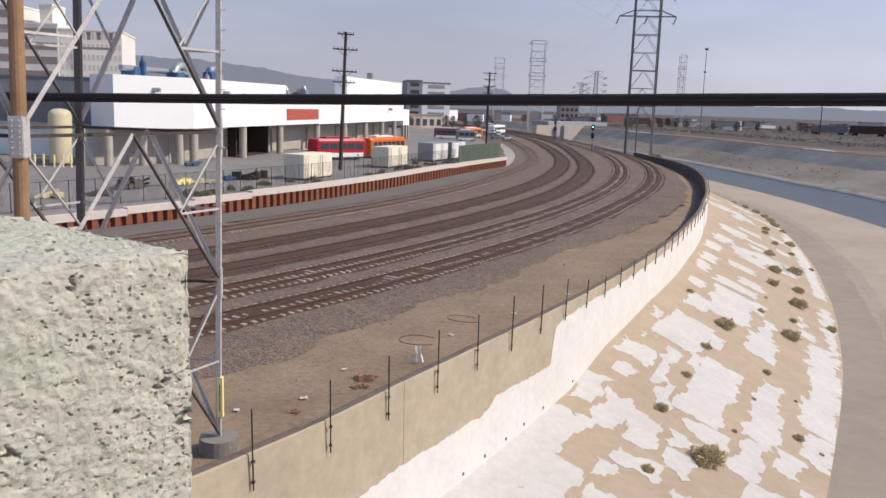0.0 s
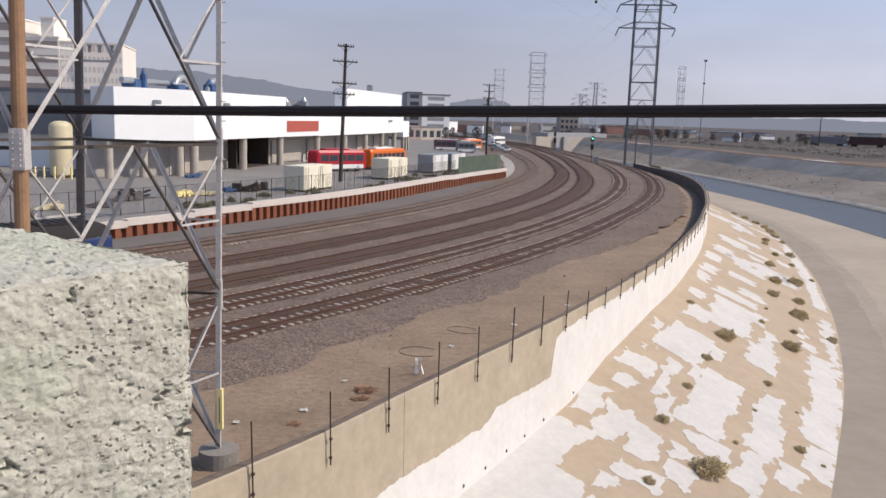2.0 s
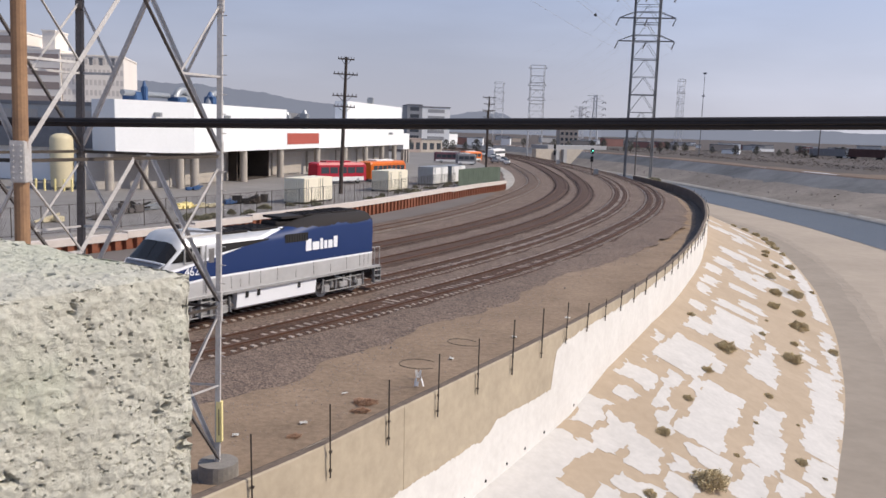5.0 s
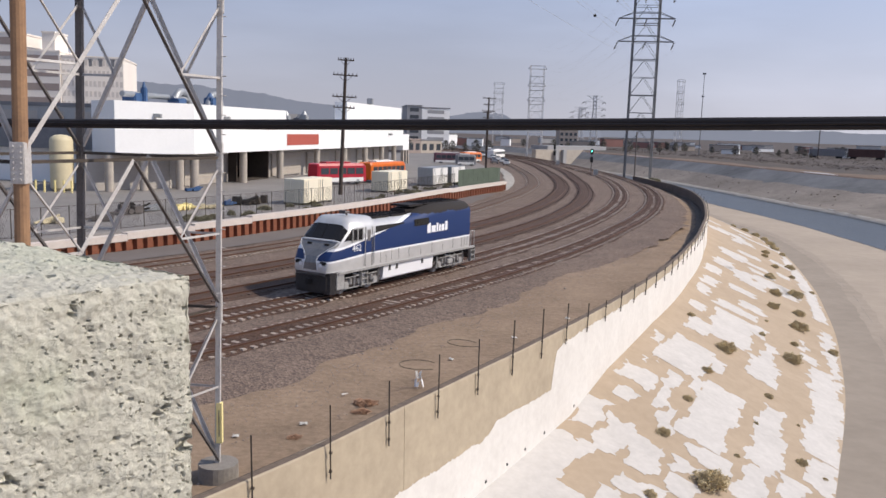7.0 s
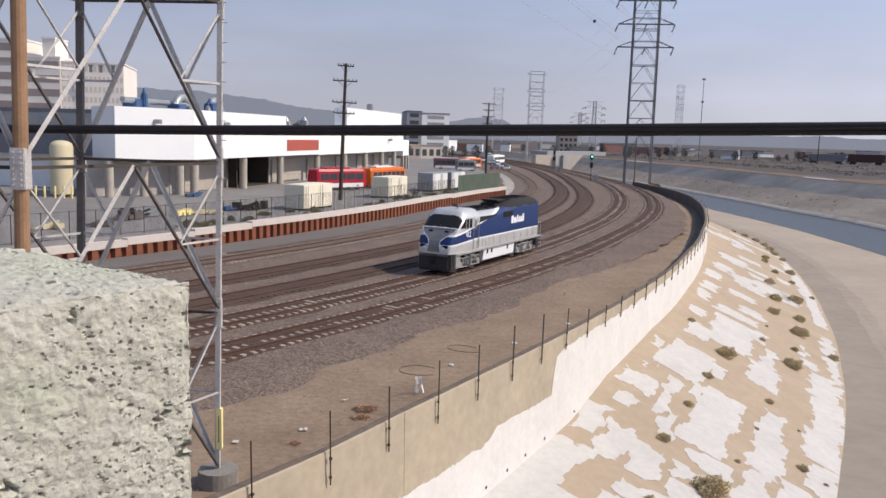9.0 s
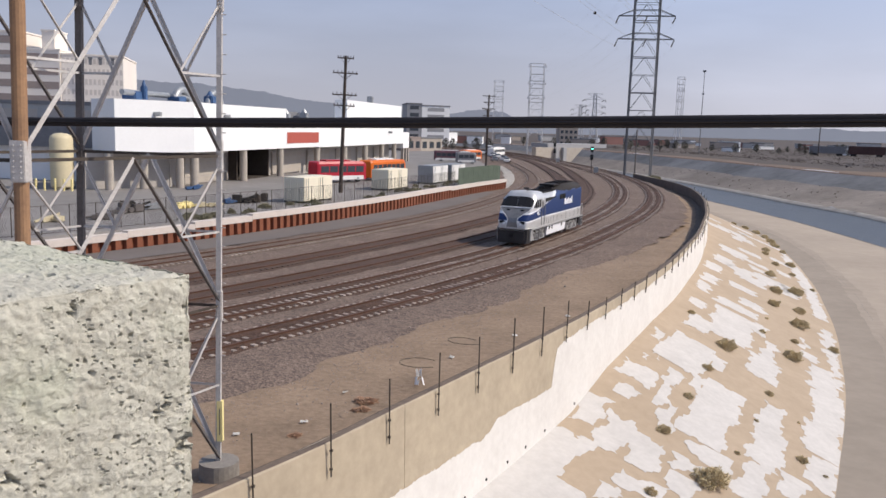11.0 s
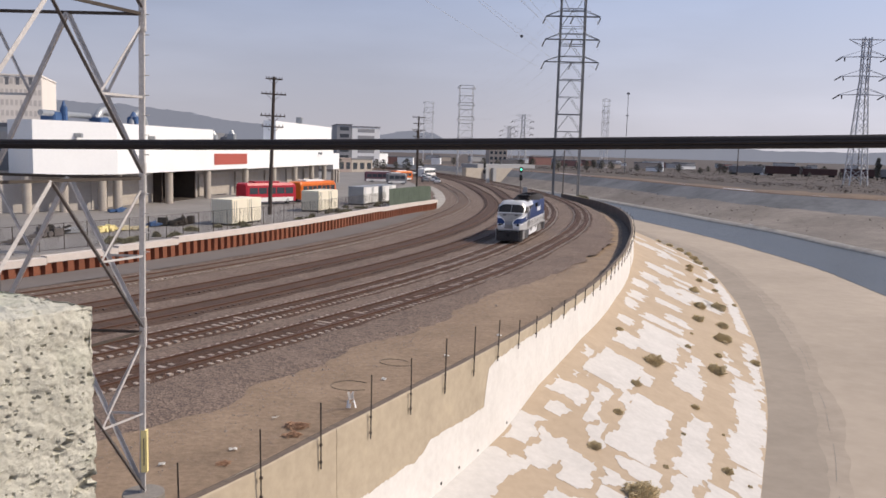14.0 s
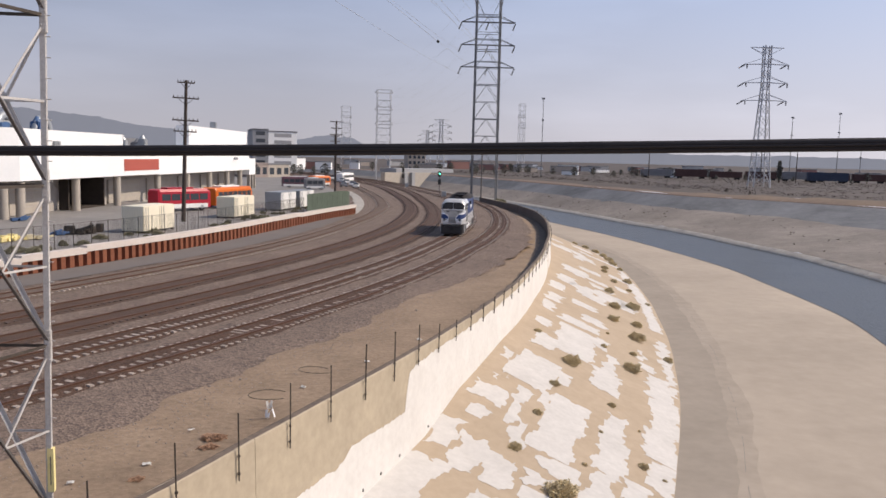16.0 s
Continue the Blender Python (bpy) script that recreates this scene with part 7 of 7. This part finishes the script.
def far_town():
    r = random.Random(5)
    kinds = (("far_pale", "pale"), ("far_grey", "grey"), ("far_tan", "tan"), ("white_wall", "white"), ("far_red", "dull red"))
    for i in range(84):
        t = r.random()
        x, y = -80 + 620 * t + r.uniform(-20, 20), 520 + r.uniform(-40, 240) - 90 * t
        m, word = kinds[i % 5]
        w, d, h = r.uniform(5, 15), r.uniform(6, 14), r.choice((2.6, 3.2, 3.8, 4.4, 6))
        block("warehouse", f"low {word} building in the hazy distance", "building", (x, y), (x + w, y + r.uniform(-4, 4)), d, 0.2, h + 1, m, 1, 3 if i % 6 == 0 else 0, "far_grey")


far_town()
block("tan_tower", "tan apartment block in the hazy distance", "building", (74, 560), (86, 560), 20, 0, 15, "far_tan", 4, 4)


def overpass():
    root = tagged(new("road_bridge"), "pale concrete road bridge over the far river bend", "bridge")
    bm = bmesh.new()
    box(bm, 40, 76, 352, 362, 3.0, 4.6)
    part("deck", bm, M["far_grey"], root)
    for x in (44.0, 48.4):
        bm = bmesh.new()
        box(bm, x - 0.9, x + 0.9, 350, 351.4, -6, 3.0)
        part("pier", bm, M["far_grey"], root)
    bm = bmesh.new()
    ring_loft(bm, [[(33, y, -6), (50, y, -6), (61, y, 3.0), (33, y, 3.0)] for y in (351.5, 354)])
    part("abutment", bm, M["column"], root)
    root.matrix_basis = Matrix.Translation((48, 351, 0)) @ pose(0, 0, 0, 0, 0, 38) @ Matrix.Translation((-48, -351, 0))


overpass()


def light_mast(x, y, h):
    root = thing("light_mast", "thin tall light mast in the haze", "light mast", pose(x, y, 1.4), "masts beyond the river")
    bm = bmesh.new()
    cyl(bm, (0, 0, -0.3), (0, 0, h), 0.22, 0.12, 8)
    part("pole", bm, M["pylon"], root)
    bm = bmesh.new()
    box(bm, -0.7, 0.7, -0.4, 0.4, h - 0.3, h + 0.6, None, 0.1)
    part("lamp_head", bm, M["pylon"], root)
    bm = bmesh.new()
    box(bm, -0.55, 0.55, -0.35, 0.35, h * 0.72, h * 0.72 + 0.7, None, 0.1)
    part("lamp_head", bm, M["pylon"], root)


light_mast(119.4, 400, 38)
light_mast(254, 400, 33)
light_mast(282.6, 402, 36)
light_mast(292, 396, 18)
utility_pole(176, 400, 1.5, 17, ((0.3, 3.0), (2.0, 3.0)), 0, 0)
utility_pole(214, 360, 1.6, 15, ((0.3, 3.0),), 0, 0)
utility_pole(240, 372, 1.6, 16, ((0.3, 3.0),), 0, 0)


def hills():
    ridge = table([(-2200, 150), (-1200, 130), (-700, 108), (-552, 98), (-400, 74), (-287, 64), (-120, 52), (0, 48), (70, 62), (130, 60), (190, 40), (260, 22), (420, 16), (2600, 14)])
    for name, dist, k, seed, x0, x1 in (("backdrop_hills", 2300, 1.0, 1, -1700, 420), ("backdrop_far_hills", 3000, 1.0, 9, -1900, 2600)):
        bm = bmesh.new()
        prev = None
        for i in range(241):
            x = x0 + (x1 - x0) * i / 240
            h = ridge(x) if name == "backdrop_hills" else 42
            h += 7 * noise.noise((x * 0.008, seed, 1)) + 5 * noise.noise((x * 0.03, seed, 2)) + 3 * noise.noise((x * 0.09, seed, 3))
            y = math.sqrt(max(1.0, dist * dist - 0.3 * x * x))
            v = [bm.verts.new((x, y, -20)), bm.verts.new((x, y + 40, max(-5, h))), bm.verts.new((x, y + 400, max(-5, h * 0.9)))]
            if prev:
                for j in (0, 1):
                    bm.faces.new((prev[j], v[j], v[j + 1], prev[j + 1]))
            prev = v
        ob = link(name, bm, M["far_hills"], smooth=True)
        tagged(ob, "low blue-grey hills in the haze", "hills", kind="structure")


hills()

# bare pale patches left between the tan cover paint of the river slope
slope_ob = bpy.data.objects["river_slope"]


def bare_patch(k, s0, s1, d0, d1, wear=1.0):
    """A block of bare lining with the stepped, ragged edge that a paint roller leaves round it."""
    def edge(x, c):
        return wear * (0.24 * round(2.2 * noise.noise((x * 1.1, c * 3.1, k * 1.7))) + 0.12 * noise.noise((x * 1.4, c, 5.0)) + 0.07 * noise.noise((x * 5.0, c, 2.0)))
    ns, nd = max(5, int((s1 - s0) / 0.14)), max(5, int((d1 - d0) / 0.14))
    ns, nd = min(ns, 70), min(nd, 40)
    bm = bmesh.new()
    g = []
    for i in range(ns + 1):
        u, row = i / ns, []
        for j in range(nd + 1):
            v = j / nd
            s, d = s0 + (s1 - s0) * u, d0 + (d1 - d0) * v
            s, d = s + edge(d, s0) * (1 - u) ** 2 + edge(d, s1) * u * u, d + 0.8 * (edge(s, d0) * (1 - v) ** 2 + edge(s, d1) * v * v)
            d = min(max(d, 0.02), slope_run(s) - 0.03)
            z = wall_foot(s) + (FLOOR_Z - wall_foot(s)) * d / slope_run(s)
            row.append(bm.verts.new(at(s, wall_o(s) + d, z + 0.007 + 0.001 * (k % 9))))
        g.append(row)
    for a, c in zip(g, g[1:]):
        for j in range(nd):
            bm.faces.new((a[j], a[j + 1], c[j + 1], c[j]))
    bmesh.ops.recalc_face_normals(bm, faces=bm.faces)
    if sum(f.normal.z for f in bm.faces) < 0:
        bmesh.ops.reverse_faces(bm, faces=bm.faces)
    part("bare_patch", bm, M["bare"], slope_ob)


upper_patches = [(-9, 5.5, -0.1, 1.7), (1.5, 8.7, -0.1, 1.7), (10.5, 13.3, 0.1, 1.3), (14.4, 15.3, 1.0, 2.1), (16.2, 18.6, 0.4, 2.4), (19.6, 20.7, 0.9, 1.4), (20.8, 21.8, 1.5, 1.9), (21.4, 27.1, 1.4, 4.1), (29.6, 33.1, 1.5, 3.1),
                 (35.7, 38.0, 0.9, 2.0), (53.2, 57.1, 0.6, 2.1), (-9, 5.0, 1.7, 3.2), (69.7, 74.6, 1.6, 4.6), (-8, -1.0, 3.2, 6.0)]
middle_patches = [(9.0, 12.6, 1.6, 3.0), (9.0, 12.0, 3.1, 4.6), (7.1, 8.3, 3.6, 5.5), (8.2, 10.2, 5.3, 6.6), (5.2, 6.8, 3.3, 4.1), (15.1, 17.9, 2.8, 3.3), (31.2, 39.7, 2.8, 5.6), (14.0, 22.0, 4.4, 6.6), (13.3, 16.1, 3.4, 4.2),
                  (10.8, 12.0, 4.8, 6.4), (12.6, 13.7, 5.2, 7.2), (26.7, 31.5, 5.8, 7.8), (30.8, 36.4, 6.4, 7.2), (40.8, 43.3, 2.4, 5.7), (44.6, 47.0, 4.0, 6.0), (49.6, 52.1, 2.9, 5.2), (1.0, 4.6, 3.6, 6.6), (4.8, 7.4, 6.2, 8.2)]
joining_patches = [(18.0, 20.5, 2.5, 3.4), (19.6, 21.8, 3.6, 4.5), (24.0, 26.5, 4.0, 4.9), (37, 40.0, 5.4, 6.4), (8.0, 9.4, 1.2, 1.9), (23.6, 25.2, 0.6, 1.2), (46.5, 50.5, 0.7, 2.2), (56, 59.5, 3.7, 6.0),
                   (33.5, 36.0, 10.9, 11.6), (42, 45.4, 0.9, 1.8), (60, 65, 1.2, 3.2), (37, 39, 8.8, 10.0)]
lower_patches = [(19.7, 23.6, 7.4, 8.5), (14.9, 19.8, 7.5, 9.1), (11.3, 15.0, 7.6, 8.8), (24.6, 31.5, 9.8, 11.6), (20.0, 24.6, 9.7, 11.6), (16.1, 19.9, 10.1, 11.6), (13.5, 15.8, 9.2, 10.4), (30.9, 36.7, 9.4, 11.1), (41.6, 50.8, 10.6, 11.6),
                 (54.6, 70.6, 10.4, 11.6), (68.7, 93.0, 10.1, 11.6), (39.6, 42.6, 8.8, 9.4), (5.0, 11.2, 8.6, 10.2), (3.0, 13.0, 10.7, 11.6), (93, 150, 10.8, 11.6), (36.5, 41.5, 10.9, 11.6)]
_k = 0
for _p in upper_patches + middle_patches + joining_patches + lower_patches:
    bare_patch(_k, *_p)
    _k += 1
_q = random.Random(12)
for _i in range(34):
    _a, _b = _q.uniform(56, 150), _q.uniform(0.2, 8.5)
    bare_patch(_k, _a, _a + _q.uniform(1.5, 5.0), _b, _b + _q.uniform(1.0, 3.2))
    _k += 1

# pieces of the tracks
for _o, _bed, _kind in TRACKS:
    track(_o, _bed, _kind)


# ---- what moves ----
def motions():
    """The locomotive backs away along the second track, cab end last."""
    o = TRACKS[1][0]
    where = lambda t: float(np.interp(t, *zip(*LOCO_S)))
    rows = []
    for t in [0.5 * i for i in range(33)]:
        s = where(t)
        p = at(s, track_o(o, s), RAIL_TOP)
        rows.append((t, pose(p.x, p.y, p.z, 0, 0, -90 - math.degrees(heading(s)))))
    walk(loco, rows)
    stretch = 1 + 0.0042 * abs(o)
    for ws in loco_wheels:
        x = ws.location.x
        rows = []
        for i in range(161):
            t = 0.1 * i
            roll = -(where(t) - where(0)) * stretch / 0.51
            rows.append((t, pose(x, 0, 0.51, 0, math.degrees(roll), 0)))
        walk(ws, rows)


motions()
